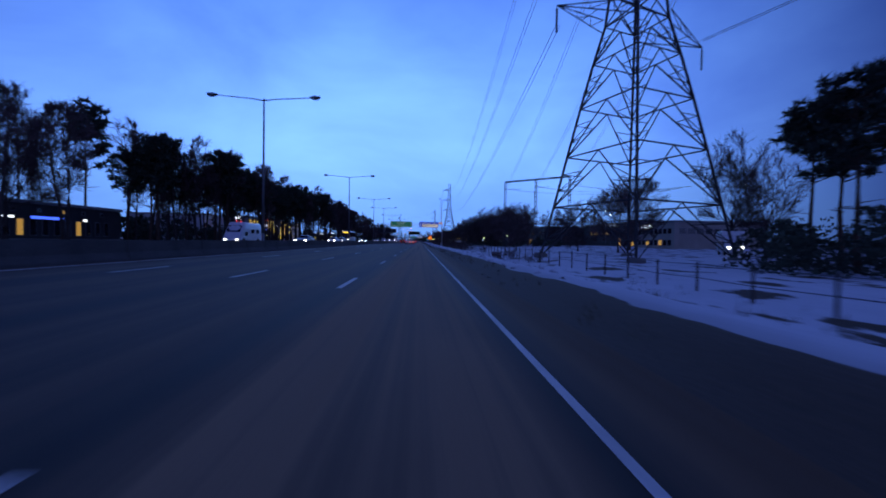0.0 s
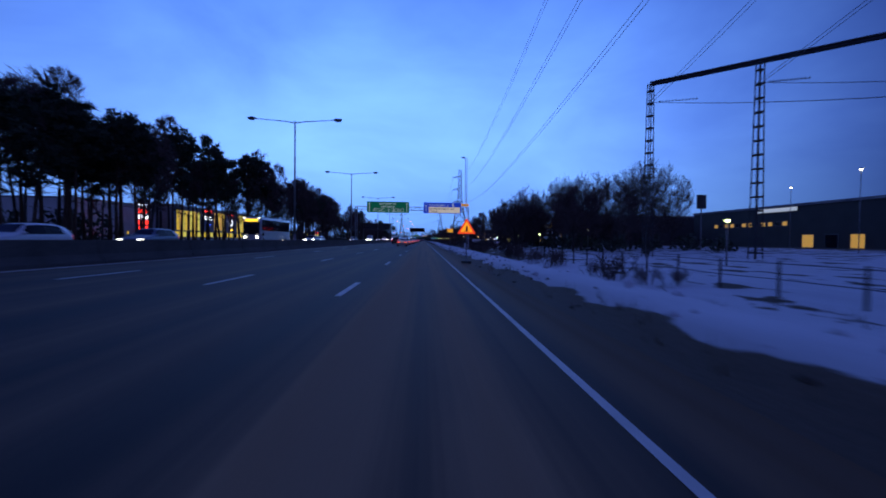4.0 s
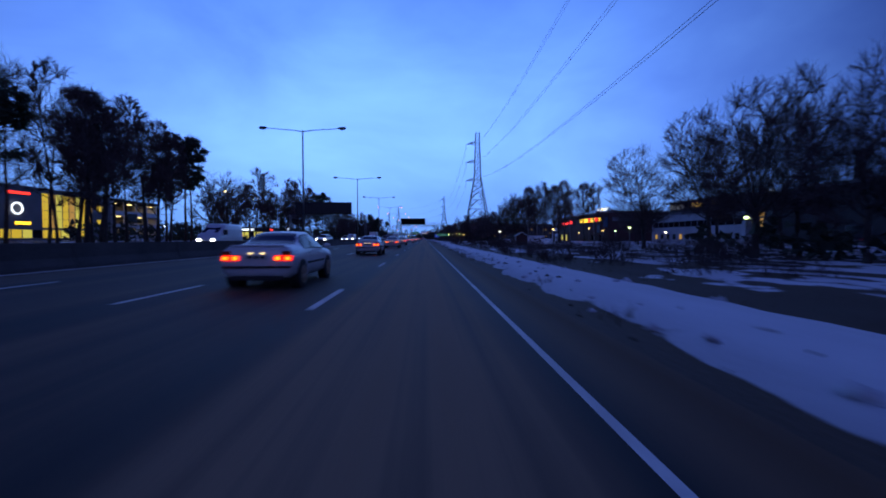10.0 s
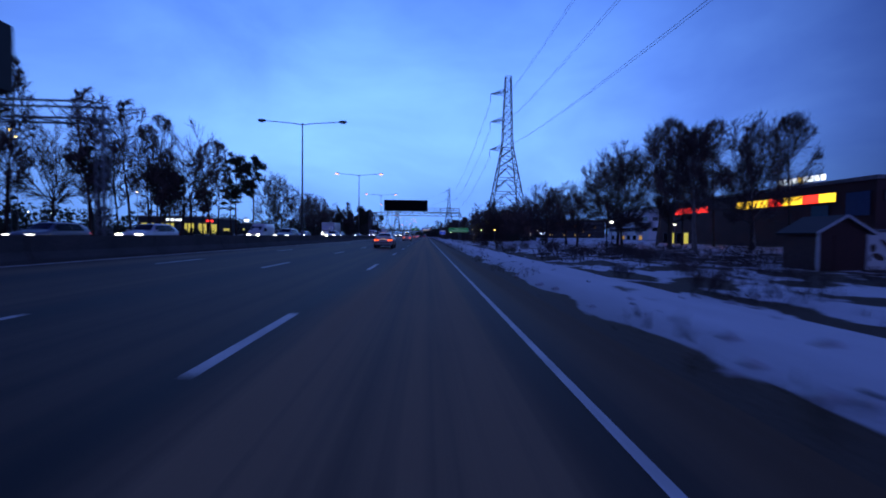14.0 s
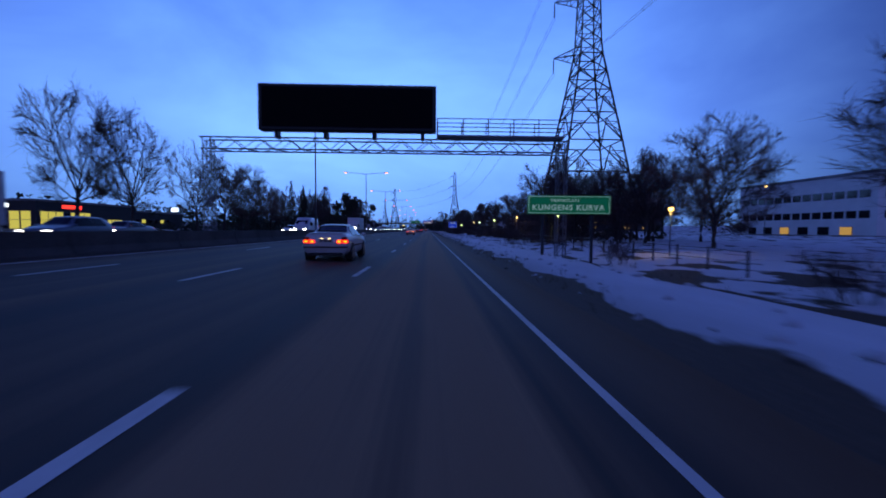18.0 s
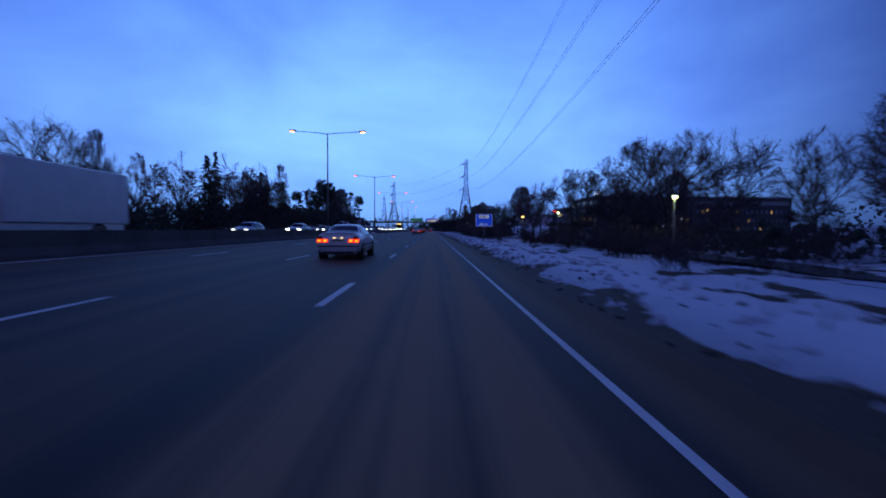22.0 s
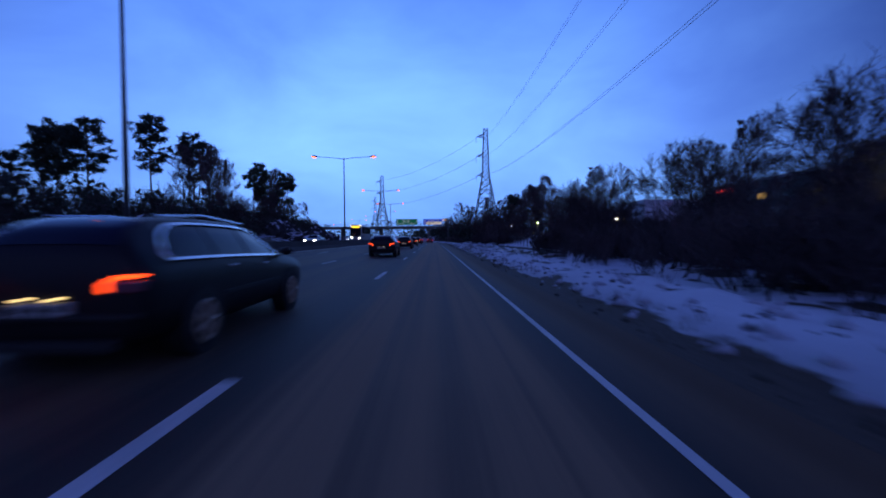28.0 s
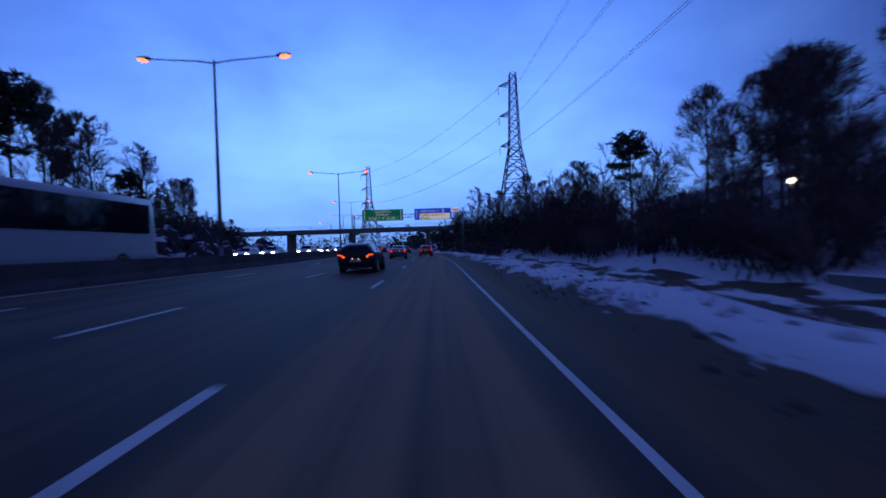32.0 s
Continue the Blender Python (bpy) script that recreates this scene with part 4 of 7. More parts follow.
# thickets along the ditch and the cycle path
SHRUB_BANDS = ((28, 110, 9.0, 12.0, 16, 0.75), (112, 205, 8.6, 13.0, 34, 0.9), (205, 236, 8.6, 12.0, 9, 0.6), (238, 330, 9.5, 15.0, 30, 0.9), (332, 350, 9.5, 12.5, 3, 0.8), (374, 470, 10.5, 17.0, 44, 1.2), (478, 504, 10.0, 13.0, 14, 1.7), (504, 536, 10.0, 15.0, 10, 1.0), (520, 562, 11.0, 16.0, 42, 1.7), (598, 642, 13.0, 18.0, 46, 1.7), (560, 583, 14.0, 20.0, 20, 1.8), (640, 700, 6.5, 9.5, 10, 1.3))
for y0, y1, x0, x1, n, size in SHRUB_BANDS:
    for _ in range(n):
        x, y = rng_t.uniform(x0, x1), rng_t.uniform(y0, y1)
        k = size * rng_t.uniform(0.6, 1.25)
        plant("shrub", SHRUB_KIT[rng_t.randrange(3)], (x + bend(y), y, lay(x, y) - 0.03), k, rng_t.uniform(0.9, 1.5), rng_t.uniform(0, 360), "leafless brown roadside thicket on thawed ground", "shrub", "thickets along the ditch")


# far woods behind everything: one dense belt a side
def wood_belt(name, rows, label, size=1.0, count=40):
    vs, fs = [], []
    for x, y, h, w in rows:
        x += bend(y)
        z0 = lay(x - bend(y), y) - 0.5
        k = rng_t.randrange(5, 8)
        for i in range(count):
            a, rr, zz = rng_t.uniform(0, 6.28), rng_t.uniform(0, 1) ** 0.5 * w, rng_t.random()
            taper = 1 - 0.75 * zz ** 2
            c = Vector((x + math.cos(a) * rr * taper, y + math.sin(a) * rr * taper, z0 + h * (0.06 + 0.9 * zz)))
            s = size * rng_t.uniform(0.35, 0.95) * (0.5 + 0.06 * h)
            n = len(vs)
            for _ in range(4):
                v = Vector((rng_t.gauss(0, 1), rng_t.gauss(0, 1), rng_t.gauss(0, 1))).normalized() * s
                vs.append(tuple(c + v))
            fs += [(n, n + 1, n + 2), (n, n + 2, n + 3), (n, n + 3, n + 1), (n + 1, n + 3, n + 2)]
    me = bpy.data.meshes.new(name)
    me.from_pydata(vs, [], fs)
    me.materials.append(M_NEEDLE)
    return tagged(new(name, me), label, "woods", kind="stuff")


def wand_belt(name, rows, label, count=260):
    """Tangles of upright slender twigs: one joined mesh."""
    vs, fs = [], []
    for x, y, h, w in rows:
        x += bend(y)
        z0 = lay(x - bend(y), y) - 0.1
        for _ in range(count):
            a, rr, zz = rng_t.uniform(0, 6.28), rng_t.random() ** 0.5 * w, rng_t.random() ** 1.25
            taper = 1 - 0.55 * zz ** 2
            p = Vector((x + math.cos(a) * rr * taper, y + math.sin(a) * rr * taper, z0 + h * 0.82 * zz))
            d = Vector((math.cos(a) * 0.35 + rng_t.gauss(0, 0.45), math.sin(a) * 0.35 + rng_t.gauss(0, 0.45), 1.0)).normalized()
            q = p + d * h * rng_t.uniform(0.14, 0.34)
            b = rng_t.uniform(0, 3.14)
            side = Vector((math.cos(b), math.sin(b), 0)) * rng_t.uniform(0.014, 0.032)
            n = len(vs)
            vs += [tuple(p - side), tuple(p + side), tuple(q)]
            fs.append((n, n + 1, n + 2))
    me = bpy.data.meshes.new(name)
    me.from_pydata(vs, [], fs)
    me.materials.append(M_TWIG)
    return tagged(new(name, me), label, "thicket", kind="stuff")


rows = []
for i in range(80):
    y = rng_t.uniform(62, 140)
    rows.append((rng_t.uniform(-66, -50), y, rng_t.uniform(3, 6), 2.6))
for i in range(230):
    y = rng_t.uniform(470, 900)
    rows.append((rng_t.uniform(-110, -62), y, rng_t.uniform(5, 9), 3.2))
edge_rows = [(rng_t.uniform(-60, -45), rng_t.uniform(486, 720), rng_t.uniform(4.5, 8.0), 2.6) for _ in range(250)]
edge_rows += [(rng_t.uniform(-47, -38.5), rng_t.uniform(492, 690), rng_t.uniform(3.5, 6.5), 2.2) for _ in range(190)]
for i in range(50):
    y = rng_t.uniform(436, 486)
    rows.append((rng_t.uniform(-64, -48), y, rng_t.uniform(2.5, 5.5), 2.4))
for i in range(36):
    y = rng_t.uniform(270, 325)
    rows.append((rng_t.uniform(-80, -66), y, rng_t.uniform(3.5, 6), 2.6))
for i in range(70):
    rows.append((rng_t.uniform(-150, -120), rng_t.uniform(350, 560), rng_t.uniform(6, 10), 5.0))
for i in range(60):
    rows.append((rng_t.uniform(-62, -50), rng_t.uniform(290, 430), rng_t.uniform(1.2, 2.2), 2.0))
for i in range(160):
    rows.append((rng_t.uniform(-170, -128), rng_t.uniform(-40, 900), rng_t.uniform(9, 14), 6.0))
for i in range(90):
    rows.append((rng_t.uniform(-160, 120), rng_t.uniform(860, 1150), rng_t.uniform(10, 17), 5.0))
wood_belt("wood_edge", edge_rows, "dark tangled undergrowth on the bank beyond the oncoming lanes", 0.60, 70)
wand_belt("bank_thicket", edge_rows, "bare twigs standing above the undergrowth on the bank", 150)
wood_belt("undergrowth_far_side", rows, "dense dark evergreen undergrowth and woods beyond the road")
rows = []
for i in range(70):
    y = rng_t.uniform(388, 470)
    rows.append((rng_t.uniform(20, 42), y, rng_t.uniform(1.5, 3.6), 2.0))
for i in range(200):
    y = rng_t.uniform(650, 780)
    rows.append((rng_t.uniform(13, 40), y, rng_t.uniform(3.5, 7.5), 2.4))
for i in range(80):
    y = rng_t.uniform(130, 226)
    rows.append((rng_t.uniform(26, 60), y, rng_t.uniform(2, 4), 2.0))
for i in range(150):
    rows.append((rng_t.uniform(125, 170), rng_t.uniform(-40, 900), rng_t.uniform(9, 14), 6.0))
hedge = [(rng_t.uniform(21, 40), rng_t.uniform(6, 25), rng_t.uniform(2.5, 5.0), 2.0) for _ in range(34)]
wood_belt("evergreen_bushes", hedge, "dense black-green evergreen bushes on the snowy field", 0.42, 330)
thicket = [(rng_t.uniform(14.5, 26), rng_t.uniform(368, 474), rng_t.uniform(1.6, 3.4), 1.7) for _ in range(75)]
thicket += [(rng_t.uniform(14, 24), rng_t.uniform(500, 560), rng_t.uniform(1.8, 4.0), 1.7) for _ in range(60)]
thicket += [(x, max(rng_t.uniform(598, 690), 575 + 1.55 * x), rng_t.uniform(2.4, 4.6), 1.8) for x in [14 + 10 * i / 75 for i in range(76)]]
thicket += [(rng_t.uniform(12, 22), rng_t.uniform(150, 214), rng_t.uniform(1.0, 2.2), 1.6) for _ in range(34)]
thicket += [(rng_t.uniform(11, 25), rng_t.uniform(212, 300), rng_t.uniform(0.6, 1.7), 1.9) for _ in range(60)]
wand_belt("roadside_thicket", thicket, "dense tangled leafless thicket under the roadside trees", 420)
wood_belt("undergrowth_near_side", rows, "dense dark thickets behind the roadside trees")


# blasted rocks with snow lying on them, on the bank beyond the oncoming lanes
def rock_mat():
    m = mat("dark_rock_with_snow", (0.045, 0.042, 0.045), 0.9, vary=0.5, scale=0.7, fine=6, bump=0.5)
    n, l = m.node_tree.nodes, m.node_tree.links
    b = n["Principled BSDF"]
    rock = b.inputs["Base Color"].links[0].from_socket
    geo, sep = n.new("ShaderNodeNewGeometry"), n.new("ShaderNodeSeparateXYZ")
    patchy = n.new("ShaderNodeTexNoise")
    patchy.inputs["Scale"].default_value, patchy.inputs["Detail"].default_value = 1.3, 5
    l.new(n["Texture Coordinate"].outputs["Object"], patchy.inputs["Vector"])
    l.new(geo.outputs["Normal"], sep.inputs[0])
    k = n.new("ShaderNodeMath")
    k.operation = "ADD"
    l.new(sep.outputs[2], k.inputs[0])
    l.new(patchy.outputs[0], k.inputs[1])
    lie = n.new("ShaderNodeMapRange")
    lie.inputs[1].default_value, lie.inputs[2].default_value = 1.12, 1.22
    l.new(k.outputs[0], lie.inputs[0])
    mix = n.new("ShaderNodeMix")
    mix.data_type = "RGBA"
    mix.inputs[7].default_value = (0.55, 0.56, 0.59, 1)
    l.new(lie.outputs[0], mix.inputs[0])
    l.new(rock, mix.inputs[6])
    l.new(mix.outputs[2], b.inputs["Base Color"])
    return m


M_ROCK = rock_mat()
rng_r = random.Random(21)
ROCKS = []
for sd in range(4):
    bm = bmesh.new()
    bmesh.ops.create_icosphere(bm, subdivisions=3, radius=1)
    for v in bm.verts:
        q = v.co * 1.3 + Vector((7 * sd, 3, 1))
        v.co *= 0.85 + 0.55 * noise.noise(q) + 0.25 * noise.noise(q * 3.1)
    me = bpy.data.meshes.new("rock")
    bm.to_mesh(me)
    bm.free()
    me.materials.append(M_ROCK)
    ROCKS.append(me)
for i in range(34):
    y = rng_r.uniform(552, 580) if i < 9 else rng_r.uniform(610, 700)
    x = rng_r.uniform(-39.5, -31.5)
    ob = new("rock", ROCKS[rng_r.randrange(4)])
    high = rng_r.uniform(0.9, 1.7) * (1.0 + 0.16 * (-31.5 - x))
    ob.matrix_basis = pose(x + bend(y), y, lay(x, y) + high * 0.25, 0, 0, rng_r.uniform(0, 360)) @ Matrix.Diagonal((rng_r.uniform(1.3, 2.4), rng_r.uniform(1.5, 2.8), high, 1))
    tagged(ob, "rough dark rock with patches of snow on the bank", "rock", "rocks on the bank")


# dry grass and frozen clods on the verge: too many to count
def verge_litter():
    rng = random.Random(77)
    vs, fs = [], []
    for _ in range(5200):
        y = rng.uniform(0, 640)
        x = rng.choice((rng.uniform(2.7, 3.6), rng.uniform(6.6, 11.5), rng.uniform(3.6, 11.5)))
        if 3.6 < x < 6.6 and y < 390:
            continue
        if noise.noise((x * 0.5, y * 0.25, 4)) < 0.02:
            continue
        z, bx = lay(x, y), bend(y)
        for _k in range(5):
            k = len(vs)
            px, py, h = x + bx + rng.uniform(-0.2, 0.2), y + rng.uniform(-0.2, 0.2), rng.uniform(0.08, 0.32)
            a = rng.uniform(0, 6.28)
            vs += [(px - 0.012 * math.cos(a), py - 0.012 * math.sin(a), z - 0.02), (px + 0.012 * math.cos(a), py + 0.012 * math.sin(a), z - 0.02), (px + rng.uniform(-0.15, 0.15), py + rng.uniform(-0.15, 0.15), z + h)]
            fs.append((k, k + 1, k + 2))
    me = bpy.data.meshes.new("dry_grass")
    me.from_pydata(vs, [], fs)
    me.materials.append(mat("dry_winter_grass", (0.085, 0.066, 0.036), 0.9, vary=0.4, scale=1, bump=0.0))
    tagged(new("dry_grass", me), "dry brown winter grass poking through thin snow", "grass", kind="stuff")
    for nm, label, material, count, lo, hi, zone in (
        ("snow_clods", "lumps of refrozen ploughed snow along the shoulder", mat("refrozen_snow", (0.50, 0.51, 0.54), 0.8, vary=0.3, scale=4, fine=20, bump=0.3), 2300, 0.04, 0.15, (3.2, 7.5)),
        ("earth_clods", "dark clods of earth and gravel thrown onto the snow", mat("dark_clods", (0.035, 0.027, 0.018), 0.95, vary=0.4, scale=4, fine=20, bump=0.3), 1000, 0.03, 0.085, (2.6, 4.6))):
        vs, fs = [], []
        for _ in range(count):
            y = rng.uniform(5, 640) if rng.random() < 0.45 else rng.uniform(385, 600)
            x = zone[0] + (zone[1] - zone[0]) * rng.random() ** 1.6
            s = rng.uniform(lo, hi)
            x += lerp(y, ((0, 1.1), (40, 0.7), (110, -0.1), (140, -0.2))) if nm == "snow_clods" else 0.0
            z, k = lay(x, y), len(vs)
            x += bend(y)
            for d in ((1, 0, 0), (0, 1, 0), (-1, 0, 0), (0, -1, 0), (0, 0, 0.8), (0, 0, -0.5)):
                vs.append((x + (d[0] + rng.uniform(-0.3, 0.3)) * s * 1.2, y + (d[1] + rng.uniform(-0.3, 0.3)) * s * 1.2, z + (d[2] + rng.uniform(-0.2, 0.2)) * s))
            for i in range(4):
                fs += [(k + i, k + (i + 1) % 4, k + 4), (k + (i + 1) % 4, k + i, k + 5)]
        me = bpy.data.meshes.new(nm)
        me.from_pydata(vs, [], fs)
        for f in me.polygons:
            f.use_smooth = True
        me.materials.append(material)
        tagged(new(nm, me), label, "snow" if "snow" in nm else "earth", kind="stuff")


verge_litter()

# ---- gantries and signs over and beside the road ----
# reflective sign faces glow, standing in for the headlamp light they return
M_GREENGLOW = glow("green_sign_face", (0.0, 0.17, 0.075), 0.30)
M_BLUEGLOW = glow("blue_sign_face", (0.005, 0.045, 0.55), 0.55)
M_WHITEGLOW = glow("white_sign_film_glow", (0.55, 0.60, 0.62), 0.45)
M_CREAM = glow("cream_sign_panel", (0.66, 0.58, 0.47), 0.62)
M_SIGNBLACK = mat("black_sign_lettering", (0.015, 0.015, 0.02), 0.6, vary=0.2, bump=0.0)
M_AMBER = glow("amber_sign_face", (0.85, 0.36, 0.02), 0.7)


def words(text, at, size, material, parent, spacing=1.12, face=90):
    """Raised letters that face the traffic; at is the left end of the base line."""
    cu = bpy.data.curves.new("lettering", "FONT")
    cu.body, cu.size, cu.space_character, cu.extrude, cu.offset = text, size, spacing, 0.006, size * 0.022
    tmp = new("lettering", cu)
    me = bpy.data.meshes.new_from_object(tmp.evaluated_get(bpy.context.evaluated_depsgraph_get()))
    bpy.data.objects.remove(tmp)
    me.materials.clear()
    me.materials.append(material)
    ob = new("lettering", me)
    ob.parent = parent
    ob.matrix_basis = pose(*at, 90, 0, face - 90)
    return ob


def plate(name, x0, x1, y, z0, z1, material, parent, thick=0.06, label=""):
    bm = bmesh.new()
    box(bm, x0, x1, y, y + thick, z0, z1, 0.012)
    return part(name, bm, material, parent, label)


def arrow(x, y, z0, z1, parent, w=0.05):
    bm = bmesh.new()
    box(bm, x - w, x + w, y - 0.012, y, z0, z1 - 0.12)
    a = [bm.verts.new(p) for p in ((x - 0.19, y - 0.012, z1 - 0.26), (x - 0.19, y - 0.012, z1 - 0.18), (x, y - 0.012, z1), (x + 0.19, y - 0.012, z1 - 0.18), (x + 0.19, y - 0.012, z1 - 0.26), (x, y - 0.012, z1 - 0.10))]
    bm.faces.new(a[::-1])
    return part("arrow", bm, M_WHITEGLOW, parent)


def truss(x0, x1, y, z0, z1, parent, depth=0.5, r=0.045, pitch=0.8, steel=M_GALV):
    """A square lattice beam."""
    for yy, zz in ((y, z0), (y, z1), (y + depth, z0), (y + depth, z1)):
        bm = bmesh.new()
        tube(bm, (x0, yy, zz), (x1, yy, zz), r, r, 6)
        part("chord", bm, steel, parent)
    n = max(2, round((x1 - x0) / pitch))
    for side in range(3):
        bm = bmesh.new()
        for i in range(n):
            a, b = x0 + (x1 - x0) * i / n, x0 + (x1 - x0) * (i + 1) / n
            if side == 0:
                p, q = ((a, y, z0), (b, y, z1)) if i % 2 else ((a, y, z1), (b, y, z0))
            elif side == 1:
                p, q = ((a, y + depth, z0), (b, y + depth, z1)) if i % 2 else ((a, y + depth, z1), (b, y + depth, z0))
            else:
                p, q = ((a, y, z0), (b, y + depth, z0)) if i % 2 else ((a, y + depth, z0), (b, y, z0))
            tube(bm, p, q, r * 0.55, r * 0.55, 4, False)
        tagged(part("lacing", bm, steel, parent), kind="stuff")


def post(x, y, z0, z1, parent, w=0.35, lattice=True, steel=M_GALV):
    if not lattice:
        bm = bmesh.new()
        box(bm, x - w / 2, x + w / 2, y - w / 2, y + w / 2, z0, z1, 0.02)
        part("post", bm, steel, parent)
        return
    for dx in (-w / 2, w / 2):
        for dy in (-w / 2, w / 2):
            bm = bmesh.new()
            tube(bm, (x + dx, y + dy, z0), (x + dx, y + dy, z1), 0.04, 0.04, 5)
            part("post", bm, steel, parent)
    bm = bmesh.new()
    k = max(2, int((z1 - z0) / (w * 1.3)))
    for i in range(k):
        a, b = z0 + (z1 - z0) * i / k, z0 + (z1 - z0) * (i + 1) / k
        for dy in (-w / 2, w / 2):
            s = 1 if i % 2 else -1
            tube(bm, (x - s * w / 2, y + dy, a), (x + s * w / 2, y + dy, b), 0.022, 0.022, 4, False)
        for dx in (-w / 2, w / 2):
            s = 1 if i % 2 else -1
            tube(bm, (x + dx, y - s * w / 2, a), (x + dx, y + s * w / 2, b), 0.022, 0.022, 4, False)
    tagged(part("lacing", bm, steel, parent), kind="stuff")


def road_signs(y, dx, gx0, gx1, bx0, bx1, zlow, ztop):
    """The pair of overhead direction signs on one gantry."""
    s = thing("direction_sign", (dx, y, 0), "large green overhead motorway sign with white lettering and arrows", "road sign", "overhead direction signs")
    plate("panel", gx0, gx1, -0.1, zlow, ztop, M_GREENGLOW, s)
    w = gx1 - gx0
    for sx in (gx0 + 0.42, gx1 - 0.42):
        arrow(sx, -0.104, zlow + 0.15, ztop - 0.2, s)
    arrow((gx0 + gx1) / 2 + 0.1, -0.104, zlow + 0.12, zlow + 0.72, s)
    words("HELSINGBORG", (gx0 + w * 0.285, -0.108, ztop - 0.52), 0.40, M_WHITEGLOW, s, 1.25)
    words("GÖTEBORG", (gx0 + w * 0.335, -0.108, ztop - 1.08), 0.40, M_WHITEGLOW, s, 1.2)
    for k in (0.14, 0.585):
        bx = gx0 + w * k
        for a, b, c, d in ((bx, bx + 2.2, zlow + 0.20, zlow + 0.235), (bx, bx + 2.2, zlow + 0.74, zlow + 0.775), (bx, bx + 0.035, zlow + 0.20, zlow + 0.775), (bx + 2.165, bx + 2.2, zlow + 0.20, zlow + 0.775), (bx + 0.9, bx + 0.935, zlow + 0.20, zlow + 0.775)):
            plate("route_frame", a, b, -0.112, c, d, M_WHITEGLOW, s, 0.012)
        words("E4", (bx + 0.16, -0.108, zlow + 0.33), 0.40, M_WHITEGLOW, s, 1.2)
        words("E20", (bx + 1.05, -0.108, zlow + 0.33), 0.40, M_WHITEGLOW, s, 1.2)
    for i in range(8):
        bm = bmesh.new()
        tube(bm, (gx0 + 0.2 + i * (w - 0.4) / 7, -0.05, ztop), (gx0 + 0.2 + i * (w - 0.4) / 7, -0.05, ztop + 0.14), 0.025, 0.025, 5)
        part("clamp", bm, M_BLACK, s)
    b = thing("direction_sign", (dx, y, 0), "large blue overhead exit sign with a cream destination panel", "road sign", "overhead direction signs")
    plate("panel", bx0, bx1, -0.1, zlow - 0.02, ztop - 0.03, M_BLUEGLOW, b)
    plate("destination_panel", bx0 + 0.95, bx1 - 0.2, -0.118, zlow + 0.08, zlow + 1.15, M_CREAM, b, 0.016)
    arrow(bx0 + 0.45, -0.104, zlow + 0.35, ztop - 0.42, b)
    words("SKÄRHOLMEN  N", (bx0 + 0.98, -0.108, ztop - 0.66), 0.42, M_WHITEGLOW, b, 1.18)
    plate("services_symbol", bx0 + 5.25, bx0 + 5.62, -0.118, ztop - 0.76, ztop - 0.22, M_WHITEGLOW, b, 0.016)
    words("C", (bx0 + 5.30, -0.126, ztop - 0.66), 0.40, M_BLUEGLOW, b)
    words("KUNGENS KURVA  N C", (bx0 + 1.05, -0.126, zlow + 0.70), 0.40, M_SIGNBLACK, b, 1.14)
    words("VÅRBERG", (bx0 + 1.05, -0.126, zlow + 0.18), 0.40, M_SIGNBLACK, b, 1.14)
    for i in range(7):
        bm = bmesh.new()
        px = bx0 + 0.2 + i * (bx1 - bx0 - 0.4) / 6
        tube(bm, (px, -0.05, ztop - 0.03), (px, -0.05, ztop + 0.11), 0.025, 0.025, 5)
        part("clamp", bm, M_BLACK, b)
    yb = thing("distance_plate", (dx, y, 0), "small amber plate with dark symbols beside the blue sign", "road sign")
    plate("panel", bx1 + 0.06, bx1 + 1.45, -0.1, ztop - 0.62, ztop - 0.2, M_AMBER, yb)
    for i in range(4):
        plate("symbol", bx1 + 0.25 + 0.27 * i, bx1 + 0.42 + 0.27 * i, -0.106, ztop - 0.5, ztop - 0.32, M_SIGNBLACK, yb, 0.008)
    return s


g1 = thing("sign_gantry", (0, 145.7, 0), "galvanised lattice sign gantry across the carriageway", "gantry")
truss(-12.95, 7.9, 0.05, 6.85, 7.45, g1, steel=M_ZINC)
post(-12.95, 0.3, 0.4, 7.5, g1)
post(7.75, 0.3, -0.8, 7.5, g1, steel=M_ZINC)
for px in (7.2, 7.5):
    bm = bmesh.new()
    tube(bm, (px, 0.3, 7.4), (px, 0.3, 16.6), 0.06, 0.045, 6)
    tube(bm, (px, 0.3, 16.6), (px - 0.5, 0.2, 16.9), 0.03, 0.03, 6)
    mast = part("camera_mast", bm, M_ZINC, g1)
    bm = bmesh.new()
    box(bm, px - 0.75, px - 0.45, 0.0, 0.3, 16.7, 16.9, 0.03)
    part("camera_housing", bm, M_BLACK, mast)
road_signs(145.7, 0, -10.92, -3.2, -0.53, 6.42, 6.34, 8.35)
M_CABINET = mat("pale_grey_cabinet_paint", (0.45, 0.46, 0.47), 0.5, vary=0.12, scale=2, fine=20)
cab = thing("switch_cabinet", (7.65, 148.1, -0.80), "grey steel switch cabinet on the verge", "cabinet")
bm = bmesh.new()
box(bm, -0.32, 0.32, -0.2, 0.2, -0.3, 1.60, 0.03)
part("body", bm, M_CABINET, cab)
bm = bmesh.new()
box(bm, -0.36, 0.36, -0.24, 0.24, 1.60, 1.67, 0.02)
part("lid", bm, M_CABINET, cab)
bm = bmesh.new()
box(bm, -0.28, 0.28, -0.215, -0.2, 0.1, 1.5, 0.01)
part("door", bm, M_CABINET, cab)

